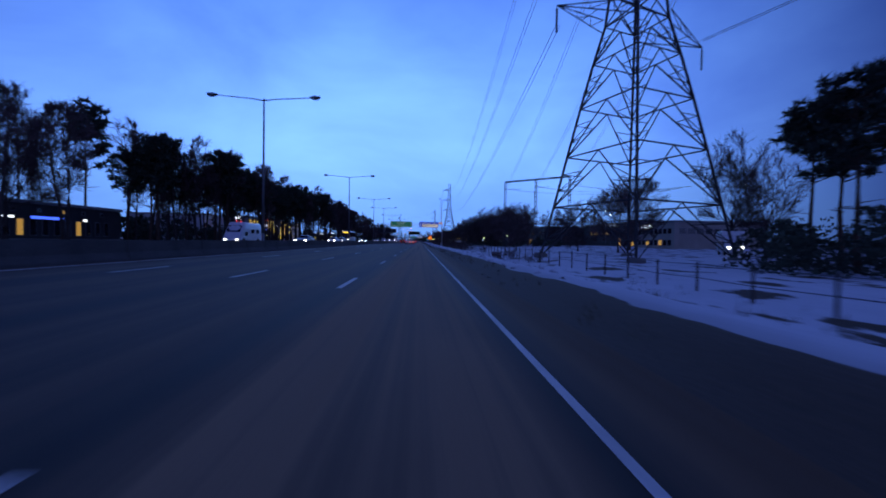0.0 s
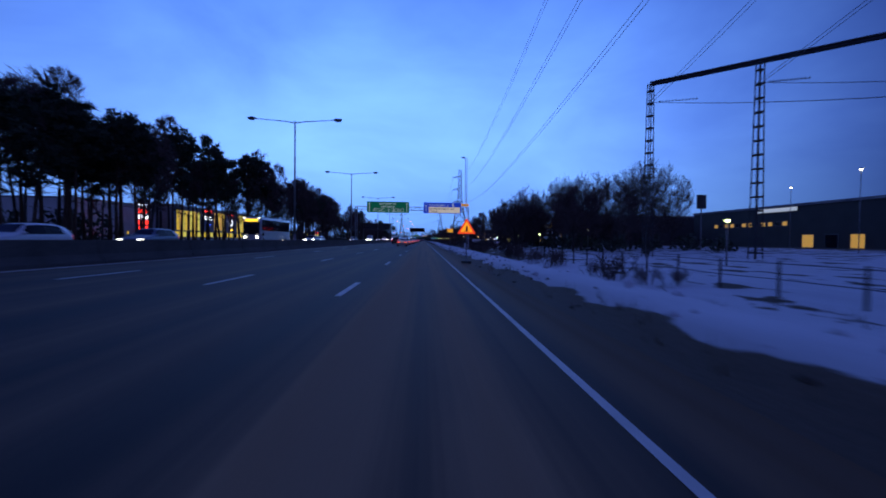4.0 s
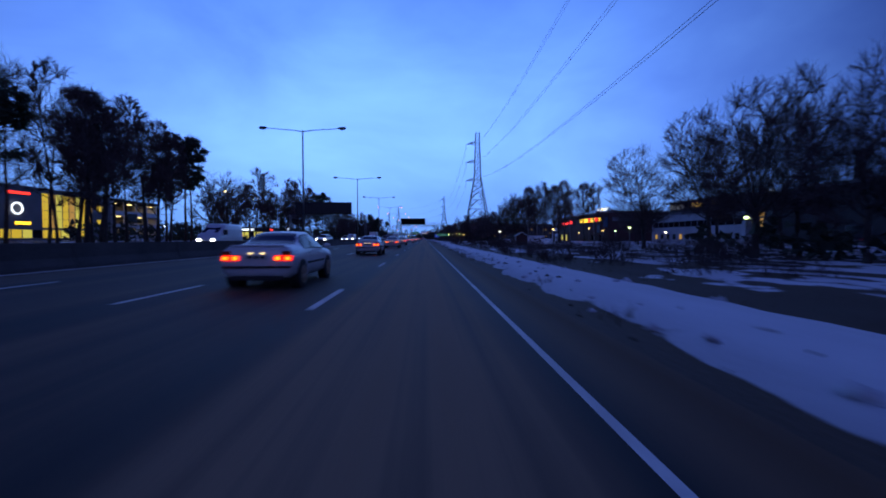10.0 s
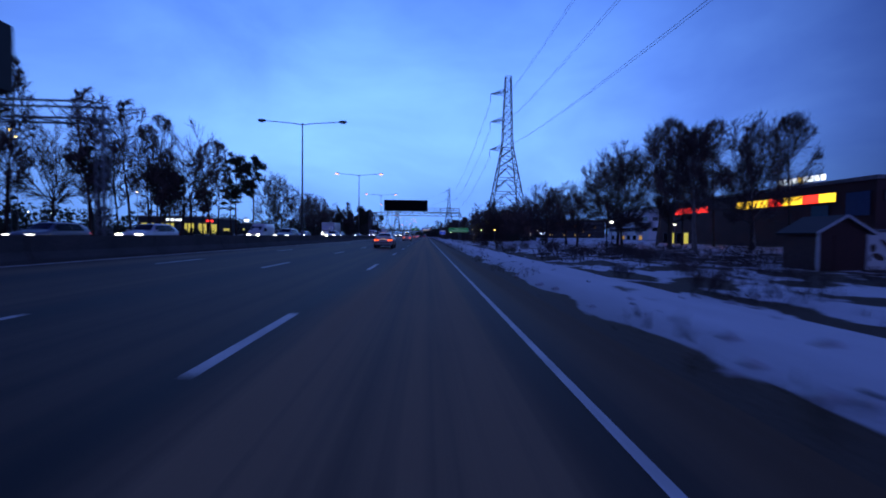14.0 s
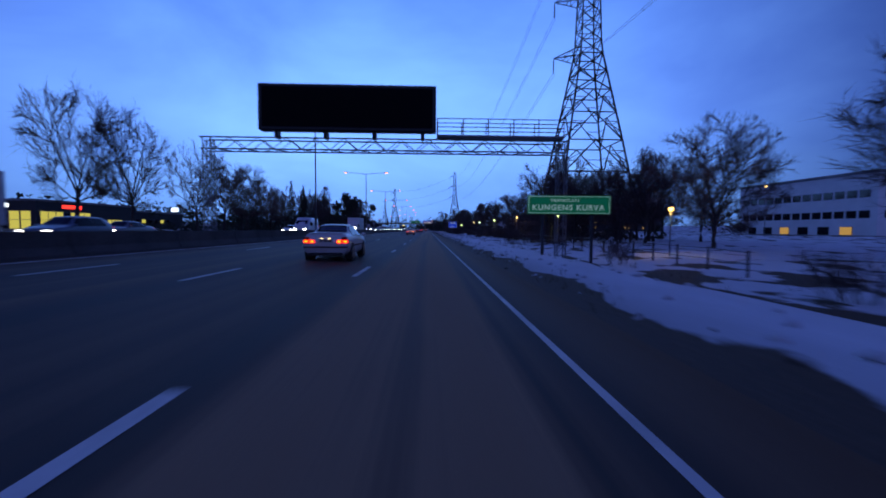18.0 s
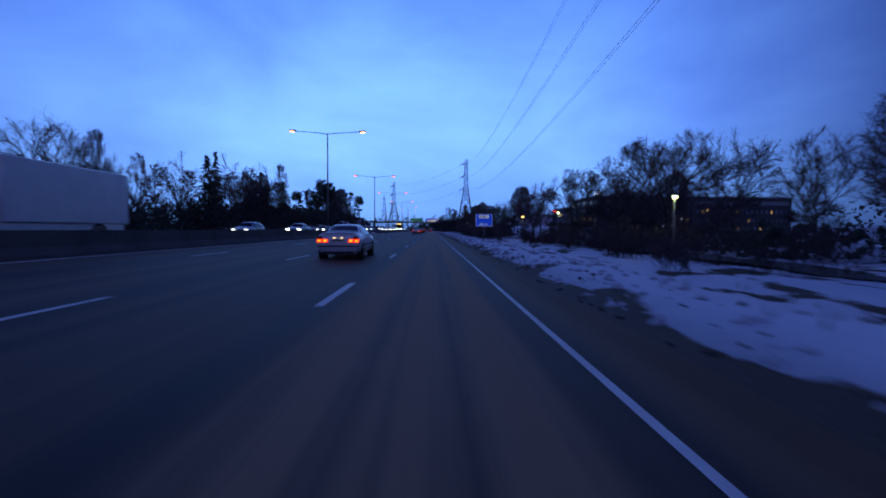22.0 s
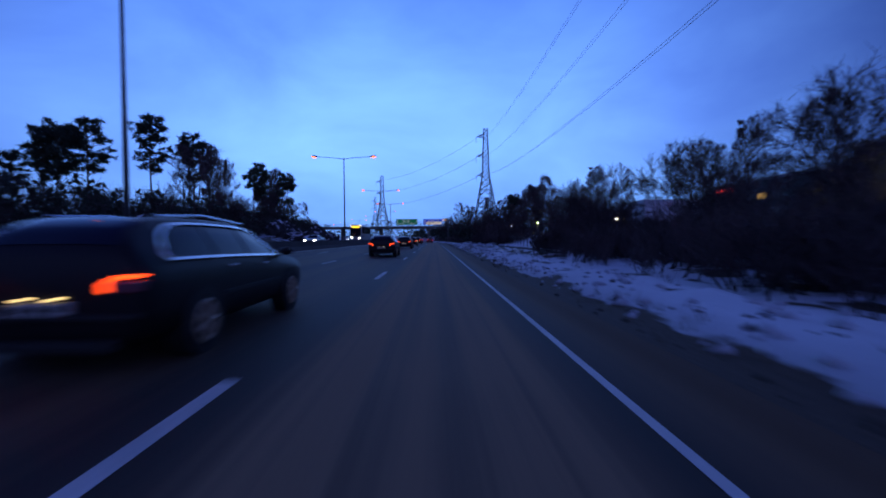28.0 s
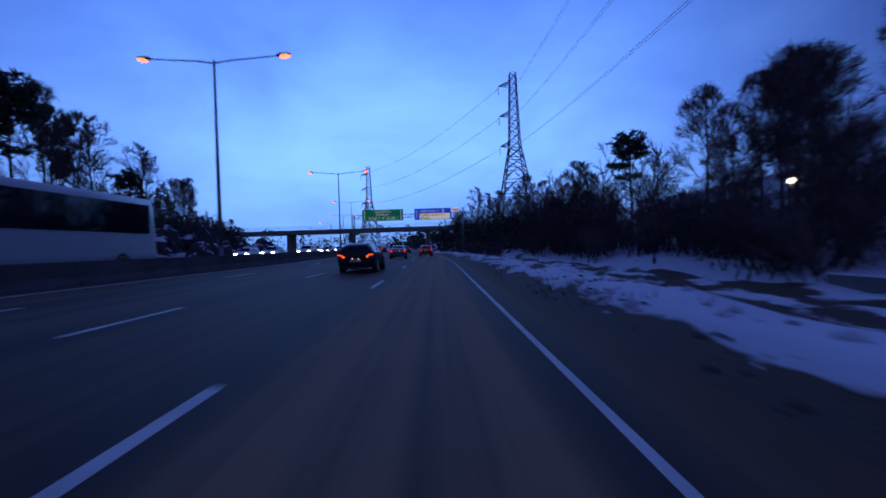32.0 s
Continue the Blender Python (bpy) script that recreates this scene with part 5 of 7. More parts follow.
# roadwork warning on the verge
wsg = thing("warning_sign", (2.25, 94.45, 0), "orange-red roadworks warning triangle on a post", "road sign")
def tri(bm, r, y, z):
    v = [bm.verts.new((r * math.sin(a), yy, z + r * math.cos(a))) for yy in (y, y + 0.02) for a in (0, 2.094, 4.189)]
    bm.faces.new(v[:3])
    bm.faces.new(v[5:2:-1])
    for i in range(3):
        bm.faces.new((v[i], v[i + 3], v[(i + 1) % 3 + 3], v[(i + 1) % 3]))
    return bm
# triangle film also given a glow in place of returned headlamp light
part("border", tri(bmesh.new(), 0.66, 0, 2.12), glow("red_sign_border", (0.9, 0.06, 0.01), 0.9), wsg)
part("face", tri(bmesh.new(), 0.46, -0.014, 2.12), glow("orange_sign_face", (1.0, 0.34, 0.01), 1.0), wsg)
bm = bmesh.new()
box(bm, -0.16, 0.16, -0.022, -0.016, 1.93, 1.99)
box(bm, -0.05, 0.05, -0.022, -0.016, 1.97, 2.3)
box(bm, 0.0, 0.14, -0.022, -0.016, 2.06, 2.12)
part("symbol", bm, M_SIGNBLACK, wsg)
bm = bmesh.new()
tube(bm, (0, 0.05, -0.1), (0, 0.05, 2.4), 0.035, 0.035, 8)
part("post", bm, M_GALV, wsg)
bm = bmesh.new()
box(bm, -0.3, 0.3, -0.25, 0.3, -0.1, 0.08, 0.03)
part("foot", bm, M_BLACK, wsg)
tsg = thing("traffic_sign", (2.35, 112.5, 0), "small amber diversion plate on a thin post", "road sign")
plate("panel", -0.3, 0.3, 0, 2.2, 2.6, M_AMBER, tsg, 0.03)
bm = bmesh.new()
tube(bm, (0, 0.06, -0.2), (0, 0.06, 2.6), 0.03, 0.03, 8)
part("post", bm, M_GALV, tsg)

# variable message gantry
g2 = thing("message_gantry", (0, 345.6, 0), "steel lattice gantry with a maintenance walkway", "gantry")
truss(-13.2, 7.7, 0.15, 5.85, 6.5, g2, 0.9)
post(-12.95, 0.6, 0.4, 6.5, g2, 0.45)
post(7.5, 0.6, -0.7, 6.5, g2, 0.5)
bm = bmesh.new()
box(bm, 0.1, 7.4, -0.2, 0.8, 6.62, 6.72)
part("walkway", bm, M_GALV, g2)
for z in (7.15, 7.62):
    for yy in (-0.2, 0.8):
        bm = bmesh.new()
        tube(bm, (0.1, yy, z), (7.4, yy, z), 0.028, 0.028, 6)
        part("rail", bm, M_GALV, g2)
for i in range(6):
    for yy in (-0.2, 0.8):
        bm = bmesh.new()
        tube(bm, (0.15 + 1.44 * i, yy, 6.6), (0.15 + 1.44 * i, yy, 7.64), 0.03, 0.03, 6)
        part("stanchion", bm, M_GALV, g2)
vms = thing("message_board", (0, 345.6, 0), "wide black switched-off electronic message board", "message board")
bm = bmesh.new()
box(bm, -9.7, 0.05, -0.55, 0.1, 6.78, 9.3, 0.04)
part("housing", bm, M_BLACK, vms)
bm = bmesh.new()
box(bm, -9.5, -0.15, -0.575, -0.552, 6.95, 9.13, 0.01)
part("screen", bm, mat("dark_led_screen", (0.004, 0.004, 0.005), 0.8, vary=0.2, spec=0.1), vms)
for i in range(4):
    bm = bmesh.new()
    box(bm, -8.9 + 2.7 * i, -8.7 + 2.7 * i, -0.35, 0.2, 6.4, 6.80, 0.02)
    part("bracket", bm, M_BLACK, vms)

# message board over the oncoming carriageway, seen from behind
g3 = thing("message_gantry", (0, 266.6, 0), "lattice gantry over the oncoming carriageway", "gantry")
truss(-29.2, -13.0, 0.9, 5.7, 6.35, g3, 0.8)
post(-29.0, 1.3, 0.2, 6.35, g3, 0.32, True)
post(-13.0, 1.3, 0.4, 6.35, g3, 0.32, True)
v2 = thing("message_board", (0, 266.6, 0), "back of a black electronic message board", "message board")
bm = bmesh.new()
box(bm, -27.5, -15.8, 0, 0.8, 6.5, 9.02, 0.04)
part("housing", bm, M_BLACK, v2)
for i in range(5):
    bm = bmesh.new()
    box(bm, -27.3 + 2.8 * i, -27.18 + 2.8 * i, -0.05, 0.0, 6.55, 8.97)
    part("rib", bm, M_BLACK, v2)
bm = bmesh.new()
box(bm, -28.9, -27.5, 0.2, 0.5, 8.75, 8.95, 0.02)
part("top_rail", bm, M_BLACK, v2)

# interchange name board
# white lettering given a weaker, greener glow than on the other boards
M_DIMGLOW = glow("dim_glow_lettering", (0.30, 0.48, 0.42), 0.45)
isg = thing("interchange_sign", (0, 343.0, 0), "green interchange name board with white lettering on two posts", "road sign")
plate("panel", 4.75, 9.1, 0, 2.2, 3.15, M_GREENGLOW, isg)
for a, b, c, d in ((4.8, 9.05, 2.24, 2.265), (4.8, 9.05, 3.085, 3.11), (4.8, 4.825, 2.24, 3.11), (9.025, 9.05, 2.24, 3.11)):
    plate("border", a, b, -0.012, c, d, M_DIMGLOW, isg, 0.01)
words("TRAFIKPLATS", (5.95, -0.01, 2.83), 0.20, M_DIMGLOW, isg, 1.3)
words("KUNGENS KURVA", (4.98, -0.01, 2.40), 0.40, M_DIMGLOW, isg, 1.22)
for px in (5.6, 8.2):
    post(px, 0.2, -0.6, 3.1, isg, 0.14, False, M_PYLON)

# services board
rsg = thing("services_sign", (0, 468.7, 0), "blue roadside services board with white symbols on a post", "road sign")
plate("panel", 7.0, 9.86, 0, 2.0, 4.12, M_BLUEGLOW, rsg)
for a, b, c, d in ((7.04, 9.82, 2.03, 2.06), (7.04, 9.82, 4.06, 4.09), (7.04, 7.07, 2.03, 4.09), (9.79, 9.82, 2.03, 4.09)):
    plate("border", a, b, -0.012, c, d, M_WHITEGLOW, rsg, 0.01)
for i, m in enumerate((M_WHITEGLOW, M_WHITEGLOW, M_WHITEGLOW)):
    plate("symbol_field", 7.58 + 0.58 * i, 8.10 + 0.58 * i, -0.016, 3.40, 3.92, m, rsg, 0.014)
plate("fuel_pump_symbol", 7.76, 7.94, -0.028, 3.46, 3.84, M_SIGNBLACK, rsg, 0.01)
plate("bed_symbol", 8.22, 8.62, -0.028, 3.52, 3.80, mat("brown_sign_film", (0.16, 0.03, 0.02), 0.5), rsg, 0.01)
bm = bmesh.new()
tube(bm, (8.80, -0.024, 3.48), (9.20, -0.024, 3.84), 0.025, 0.025, 5)
tube(bm, (9.20, -0.024, 3.48), (8.80, -0.024, 3.84), 0.025, 0.025, 5)
part("cutlery_symbol", bm, M_SIGNBLACK, rsg)
words("650 m", (7.62, -0.01, 2.22), 0.44, M_WHITEGLOW, rsg, 1.25)
for px in (8.45,):
    post(px, 0.15, -0.6, 4.0, rsg, 0.12, False)

# last gantry before the bridge
g4 = thing("sign_gantry", (-3.3, 665.0, 0), "galvanised lattice sign gantry across the carriageway", "gantry")
truss(-12.8, 8.2, 0.05, 7.0, 7.6, g4)
post(-12.6, 0.3, 0.4, 7.6, g4)
post(8.0, 0.3, -0.8, 7.6, g4)
road_signs(665.0, -3.3, -10.92, -3.2, -1.05, 5.85, 6.42, 8.55)

# bridge over the road
br = thing("road_bridge", (bend(706), 706, 0), "dark concrete road bridge with a steel railing across the motorway", "bridge")
bm = bmesh.new()
box(bm, -75, 42, 0, 9, 6.0, 7.15, 0.05)
part("deck", bm, M_CONC, br)
for px in (-31, -13, 9.5):
    bm = bmesh.new()
    box(bm, px - 0.6, px + 0.6, 2, 7, -0.5, 6.02, 0.1)
    part("pier", bm, M_CONC, br)
for z in (7.5, 7.85, 8.2):
    bm = bmesh.new()
    tube(bm, (-75, 0.1, z), (42, 0.1, z), 0.03, 0.03, 5)
    part("rail", bm, M_GALV, br)
for i in range(40):
    bm = bmesh.new()
    box(bm, -75 + 3 * i, -74.94 + 3 * i, 0.07, 0.13, 7.1, 8.22)
    part("stanchion", bm, M_GALV, br)
for x0, x1 in ((-80, -66), (34, 60)):
    bm = bmesh.new()
    box(bm, x0, x1, -6, 16, -1, 6.3, 0.3)
    part("abutment", bm, M_CONC, br)

# substation portal
pt = thing("line_portal", (0, 0, 0), "dark lattice steel line portal with three legs", "power line portal")
LEGS = ((24.0, 112.7), (31.1, 106.4), (38.2, 100.1))
for lx, ly in LEGS:
    w0, w1 = 0.40, 0.22
    for sx in (-1, 1):
        for sy in (-1, 1):
            bm = bmesh.new()
            tube(bm, (lx + sx * w0, ly + sy * w0, -0.4), (lx + sx * w1, ly + sy * w1, 18.6), 0.055, 0.055, 4)
            part("leg_chord", bm, M_PYLON, pt)
    bm = bmesh.new()
    for i in range(14):
        z = 0.4 + 1.33 * i
        w = w0 + (w1 - w0) * z / 18.6
        for s in (-1, 1):
            box(bm, lx - w, lx + w, ly + s * w - 0.03, ly + s * w + 0.03, z, z + 0.15)
            box(bm, lx + s * w - 0.03, lx + s * w + 0.03, ly - w, ly + w, z, z + 0.15)
    tagged(part("batten", bm, M_PYLON, pt), kind="stuff")
bm = bmesh.new()
for dz in (18.45, 18.72):
    for off in (-0.18, 0.18):
        tube(bm, (LEGS[0][0] + off * 0.66, LEGS[0][1] + off * 0.74, dz), (LEGS[2][0] + off * 0.66, LEGS[2][1] + off * 0.74, dz), 0.09, 0.09, 4)
part("beam", bm, M_PYLON, pt)
bus = thing("busbar_line", (0, 0, 0), "strings of insulators and slack conductors at the portal", "power line")
for k in range(3):
    lx, ly = LEGS[k]
    for j, (ex, ey, ez) in enumerate(((60, 92, 14.5), (P1[0] - 4 + 4 * k, P1[1] + 4, 30.0))):
        for d in (-0.2, 0.2):
            wire("conductor", (lx + d, ly, 16.6), (ex + d, ey - 4 * k, ez), 1.2, 0.025, 12, bus)
    bm = bmesh.new()
    for i in range(12):
        f = i / 12
        a = Vector((lx, ly, 16.6)).lerp(Vector((60, 92 - 4 * k, 14.5)), 0.02 + f * 0.09)
        tube(bm, a, a + Vector((0.12, -0.06, -0.02)), 0.12, 0.05, 6)
    part("insulator", bm, M_BLACK, bus, "string of dark disc insulators")

# ---- buildings ----
M_DARKWALL = mat("dark_cladding", (0.030, 0.026, 0.026), 0.7, vary=0.35, scale=0.4, fine=6)
M_BRICKRED = mat("dark_red_cladding", (0.052, 0.017, 0.016), 0.7, vary=0.3, scale=0.4, fine=6)
M_BEIGE = mat("beige_plaster", (0.30, 0.27, 0.23), 0.85, vary=0.2, scale=0.5, fine=8)
M_PALE = mat("pale_metal_cladding", (0.55, 0.56, 0.58), 0.5, 0.1, vary=0.15, scale=0.5, fine=8)
M_GREYW = mat("grey_panel", (0.14, 0.14, 0.15), 0.6, vary=0.25, scale=0.4, fine=6)
M_WHITEWALL = mat("white_facade_panel", (0.68, 0.68, 0.68), 0.7, vary=0.12, scale=0.5, fine=8)
M_PANEL = mat("pale_office_panel", (0.46, 0.47, 0.48), 0.6, vary=0.25, scale=0.5, fine=6)
M_MIDGREY = mat("pale_grey_panel", (0.27, 0.27, 0.28), 0.6, vary=0.2, scale=0.4, fine=6)
M_ROOF = mat("roof_felt_with_snow", (0.20, 0.20, 0.21), 0.9, vary=0.6, scale=0.15, fine=3)
M_PANE = glass_mat("dark_window", (0.012, 0.014, 0.02))
M_SHOP = glow("warm_shop_window", (1.0, 0.68, 0.045), 0.55)
M_SHOP2 = glow("pale_shop_window", (0.95, 0.82, 0.12), 0.55)
M_WARM = glow("warm_room_window", (1.0, 0.55, 0.10), 0.38)
M_REDSIGN = glow("red_lit_sign", (1.0, 0.035, 0.02), 2.2)
M_YELSIGN = glow("yellow_lit_sign", (1.0, 0.62, 0.03), 2.2)
M_WHISIGN = glow("white_lit_sign", (0.85, 0.92, 1.0), 2.2)
M_BLULOGO = glow("pale_blue_lit_sign", (0.45, 0.55, 1.0), 3.0)
M_DULL = glow("dim_lit_window", (0.75, 0.7, 0.55), 0.12)
M_BLUSIGN = glow("blue_lit_sign", (0.05, 0.12, 1.0), 2.0)


def building(name, label, x0, x1, y0, y1, z0, z1, wall, bands=(), signs=(), parapet=0.5):
    """A flat-roofed block. bands: (face, low, high, from, to, count, pane, fill): a row of windows on face 'w', 'e' or 's'. signs: (face, low, high, from, to, material)."""
    root = thing(name, ((x0 + x1) / 2, y0, z0), label, "building")
    ox, oy, oz = (x0 + x1) / 2, y0, z0
    bm = bmesh.new()
    box(bm, x0 - ox, x1 - ox, 0, y1 - y0, -1.5, z1 - z0)
    part("wall", bm, wall, root)
    bm = bmesh.new()
    box(bm, x0 - ox - 0.25, x1 - ox + 0.25, -0.25, y1 - y0 + 0.25, z1 - z0, z1 - z0 + parapet, 0.04)
    part("roof", bm, M_ROOF if parapet < 0.6 else wall, root)
    bm = bmesh.new()
    box(bm, x0 - ox - 0.06, x1 - ox + 0.06, -0.06, y1 - y0 + 0.06, -1.5, 0.4, 0.02)
    part("plinth", bm, M_CONC, root)
    def on_face(bm, face, lo, hi, a, b, out):
        if face == "w":
            box(bm, x0 - ox - out, x0 - ox + 0.02, a - oy, b - oy, lo - oz, hi - oz)
        elif face == "e":
            box(bm, x1 - ox - 0.02, x1 - ox + out, a - oy, b - oy, lo - oz, hi - oz)
        else:
            box(bm, a - ox, b - ox, -out, 0.02, lo - oz, hi - oz)
    for face, lo, hi, a, b, n, pane, fill in bands:
        step = (b - a) / n
        for i in range(n):
            m = pane[i % len(pane)] if isinstance(pane, tuple) else pane
            s = a + step * (i + (1 - fill) / 2)
            bm = bmesh.new()
            on_face(bm, face, lo - 0.08, hi + 0.08, s - 0.08, s + step * fill + 0.08, 0.05)
            win = part("window", bm, M_GREYW, root)
            rows = max(1, round((hi - lo) / 2.3))
            for r in range(rows):
                bm = bmesh.new()
                on_face(bm, face, lo + (hi - lo) * r / rows + 0.09 * (r > 0), lo + (hi - lo) * (r + 1) / rows, s, s + step * fill, 0.065)
                part("pane", bm, m, win)
    for face, lo, hi, a, b, m in signs:
        bm = bmesh.new()
        on_face(bm, face, lo - 0.06, hi + 0.06, a - 0.06, b + 0.06, 0.14)
        sg = part("sign_box", bm, M_BLACK, root)
        bm = bmesh.new()
        on_face(bm, face, lo, hi, a, b, 0.16)
        part("sign_face", bm, m, sg)
    return root


# near side
building("office_block", "beige plastered two-storey office with a lit roof sign", 62, 84, 93, 111, -0.2, 6.9, M_BEIGE,
         (("w", 4.2, 5.4, 94, 110, 8, M_PANE, 0.7), ("w", 1.2, 2.5, 94, 110, 8, (M_PANE, M_PANE, M_WARM), 0.7), ("s", 4.2, 5.4, 63, 83, 9, M_PANE, 0.7)), (("w", 5.9, 6.6, 103, 108, M_WHISIGN),))
building("warehouse", "long dark warehouse with warm lit windows and a white roof sign", 74, 120, 132, 180, 0.3, 9.0, M_DARKWALL,
         (("w", 5.2, 6.0, 150, 172, 12, (M_WARM, M_PANE, M_WARM), 0.6), ("w", 0.8, 3.2, 134, 148, 3, (M_WARM, M_PANE), 0.5), ("s", 5.2, 6.0, 76, 118, 12, M_PANE, 0.6)), (("w", 8.1, 8.9, 148, 158, glow("dim_white_sign", (0.6, 0.68, 0.8), 0.5)),))
building("industrial_hall", "long low dark industrial hall with a few lit windows", 60, 112, 190, 251, 0.3, 9.0, M_DARKWALL,
         (("w", 6.0, 6.9, 192, 240, 14, (M_PANE, M_PANE, M_WARM, M_PANE), 0.35), ("w", 1.0, 3.0, 194, 236, 6, (M_PANE, M_PANE, M_PANE, M_WARM), 0.5), ("w", 5.2, 6.0, 246.6, 250, 2, (M_PANE, M_WARM), 0.7), ("w", 2.6, 4.8, 248.6, 249.6, 1, M_WARM, 0.6)), (("w", 9.15, 9.65, 246.5, 248.0, M_WHISIGN), ("w", 9.15, 9.55, 248.2, 250.8, M_WHISIGN)))
office = building("office_block", "pale grey three-storey office with a dark top floor and lit windows", 61, 92, 254, 287, 0.0, 6.9, M_PANEL,
         (("w", 4.0, 5.2, 255, 286, 14, M_PANE, 0.86), ("w", 1.0, 2.2, 255, 286, 12, (M_PANE, M_PANE, M_PANE, M_WARM), 0.4), ("s", 4.0, 5.2, 62, 91, 12, M_PANE, 0.82)))
bm = bmesh.new()
box(bm, -14.9, 11.5, 0.3, 26.0, 7.3, 9.9)
top = part("top_floor", bm, M_DARKWALL, office, "dark set-back top floor")
bm = bmesh.new()
box(bm, -15.5, 12.0, -0.1, 26.5, 9.9, 10.1, 0.03)
part("roof", bm, M_ROOF, top)
for i in range(18):
    bm = bmesh.new()
    box(bm, -15.0, -14.88, 1.0 + 1.38 * i, 2.1 + 1.38 * i, 8.3, 9.5)
    part("window", bm, M_WARM if i in (6, 9, 10, 11) else M_DULL if i > 13 else M_PANE, top)
chim = thing("boiler_chimney", (66, 238, 9.2), "dark steel boiler chimney on the hall roof", "chimney")
bm = bmesh.new()
tube(bm, (0, 0, 0), (0, 0, 5.2), 0.7, 0.65, 12)
part("flue", bm, M_BLACK, chim, smooth=True)
bm = bmesh.new()
tube(bm, (0, 0, 5.2), (0, 0, 5.5), 0.8, 0.8, 12)
part("cap", bm, M_BLACK, chim)
shop = building("retail_store", "large dark red retail store with lit red and yellow signs", 55, 100, 300, 348, 0.0, 9.0, M_BRICKRED,
         (("w", 0.3, 2.6, 336, 346, 4, (M_SHOP2, M_PANE), 0.6), ("w", 0.3, 2.4, 303, 315, 2, (M_PANE, M_PANE), 0.3)),
         (("w", 6.55, 7.75, 330.5, 341, M_REDSIGN), ("w", 6.6, 7.8, 316, 323, M_YELSIGN), ("w", 6.6, 7.8, 313.4, 316, M_REDSIGN), ("w", 6.6, 7.8, 310, 313.4, M_YELSIGN), ("w", 6.6, 7.8, 307.4, 310, M_REDSIGN), ("w", 6.6, 7.8, 305, 307.4, M_YELSIGN), ("s", 6.4, 7.6, 56, 62, M_GREYW), ("w", 3.0, 6.2, 306, 308.5, mat("blue_green_banner", (0.03, 0.10, 0.14), 0.6)), ("w", 4.6, 7.6, 300.6, 303.6, mat("blue_banner", (0.03, 0.07, 0.16), 0.6))))
rs = thing("roof_sign", (60, 316, 9.5), "white and yellow lit letters on a roof frame", "sign")
for i in range(9):
    bm = bmesh.new()
    a = -4.2 + i * 0.98
    box(bm, -0.1, 0.1, a, a + 0.62, 1.0, 1.9, 0.02)
    part("letter_block", bm, M_YELSIGN if i == 4 else M_WHISIGN, rs)
for yy in (-4, 0, 4):
    bm = bmesh.new()
    tube(bm, (0, yy, -0.1), (0, yy, 1.0), 0.05, 0.05, 6)
    part("strut", bm, M_GALV, rs)
bm = bmesh.new()
box(bm, -0.05, 0.05, -4.4, 4.6, 0.92, 1.0)
part("rail", bm, M_GALV, rs)
building("white_office", "white two-storey office with rows of dark windows", 75, 110, 389, 420, 0.3, 11.4, M_WHITEWALL,
         (("w", 7.4, 8.6, 390, 419, 13, M_PANE, 0.75), ("w", 3.8, 5.0, 390, 419, 13, M_PANE, 0.75), ("s", 7.4, 8.6, 76, 109, 14, M_PANE, 0.75), ("s", 3.8, 5.0, 76, 109, 14, M_PANE, 0.75), ("w", 0.8, 2.2, 392, 418, 6, (M_WARM, M_PANE, M_PANE), 0.5)))
building("office_block", "long dark four-storey office with scattered lit windows", 57, 126, 541, 568, 0.5, 13.4, M_DARKWALL,
         (("w", 11.0, 12.3, 542, 567, 12, (M_PANE, M_PANE, M_DULL), 0.85), ("w", 8.0, 9.2, 542, 567, 12, M_PANE, 0.85), ("w", 5.4, 6.4, 542, 567, 12, (M_WARM, M_PANE, M_WARM, M_WARM, M_PANE), 0.3), ("w", 2.2, 3.2, 542, 567, 10, M_PANE, 0.6), ("s", 11.0, 12.3, 58, 125, 26, M_PANE, 0.88), ("s", 8.0, 9.2, 58, 125, 38, (M_PANE,) * 6 + (M_WARM,) + (M_PANE,) * 5 + (M_WARM, M_WARM), 0.3), ("s", 5.2, 6.0, 58, 125, 40, (M_PANE,) * 5 + (M_WARM,) + (M_PANE,) * 7, 0.28), ("s", 2.4, 3.2, 60, 120, 30, (M_WARM, M_PANE, M_PANE, M_PANE, M_WARM, M_WARM, M_PANE, M_PANE, M_PANE), 0.4)), (("s", 3.5, 4.3, 79.8, 83.6, M_BLULOGO),))
lg = thing("roof_sign", (57.6, 543.7, 13.85), "small white lit logo board on a roof edge", "sign")
bm = bmesh.new()
box(bm, -0.15, 0.15, -2.6, 0.9, 0.35, 1.25, 0.05)
for a in range(7):
    box(bm, -0.15, 0.15, 0.9 + 0.14 * a, 1.04 + 0.14 * a, 0.75 - 0.6 * math.cos((a - 3) / 4.2), 0.75 + 0.85 * math.cos((a - 3) / 4.2))
part("board", bm, M_WHISIGN, lg)
bm = bmesh.new()
box(bm, -0.05, 0.05, -1.6, 1.6, -0.1, 0.4)
part("frame", bm, M_GALV, lg)
building("office_block", "dark office block with a red lit sign", 58, 95, 572, 598, 2.5, 11.2, M_DARKWALL,
         (("w", 8.0, 9.0, 573, 597, 9, (M_PANE, M_PANE, M_PANE, M_PANE, M_WARM), 0.8), ("w", 5.2, 6.2, 573, 597, 9, M_PANE, 0.8)), (("w", 10.2, 10.9, 592, 597.5, M_REDSIGN),))
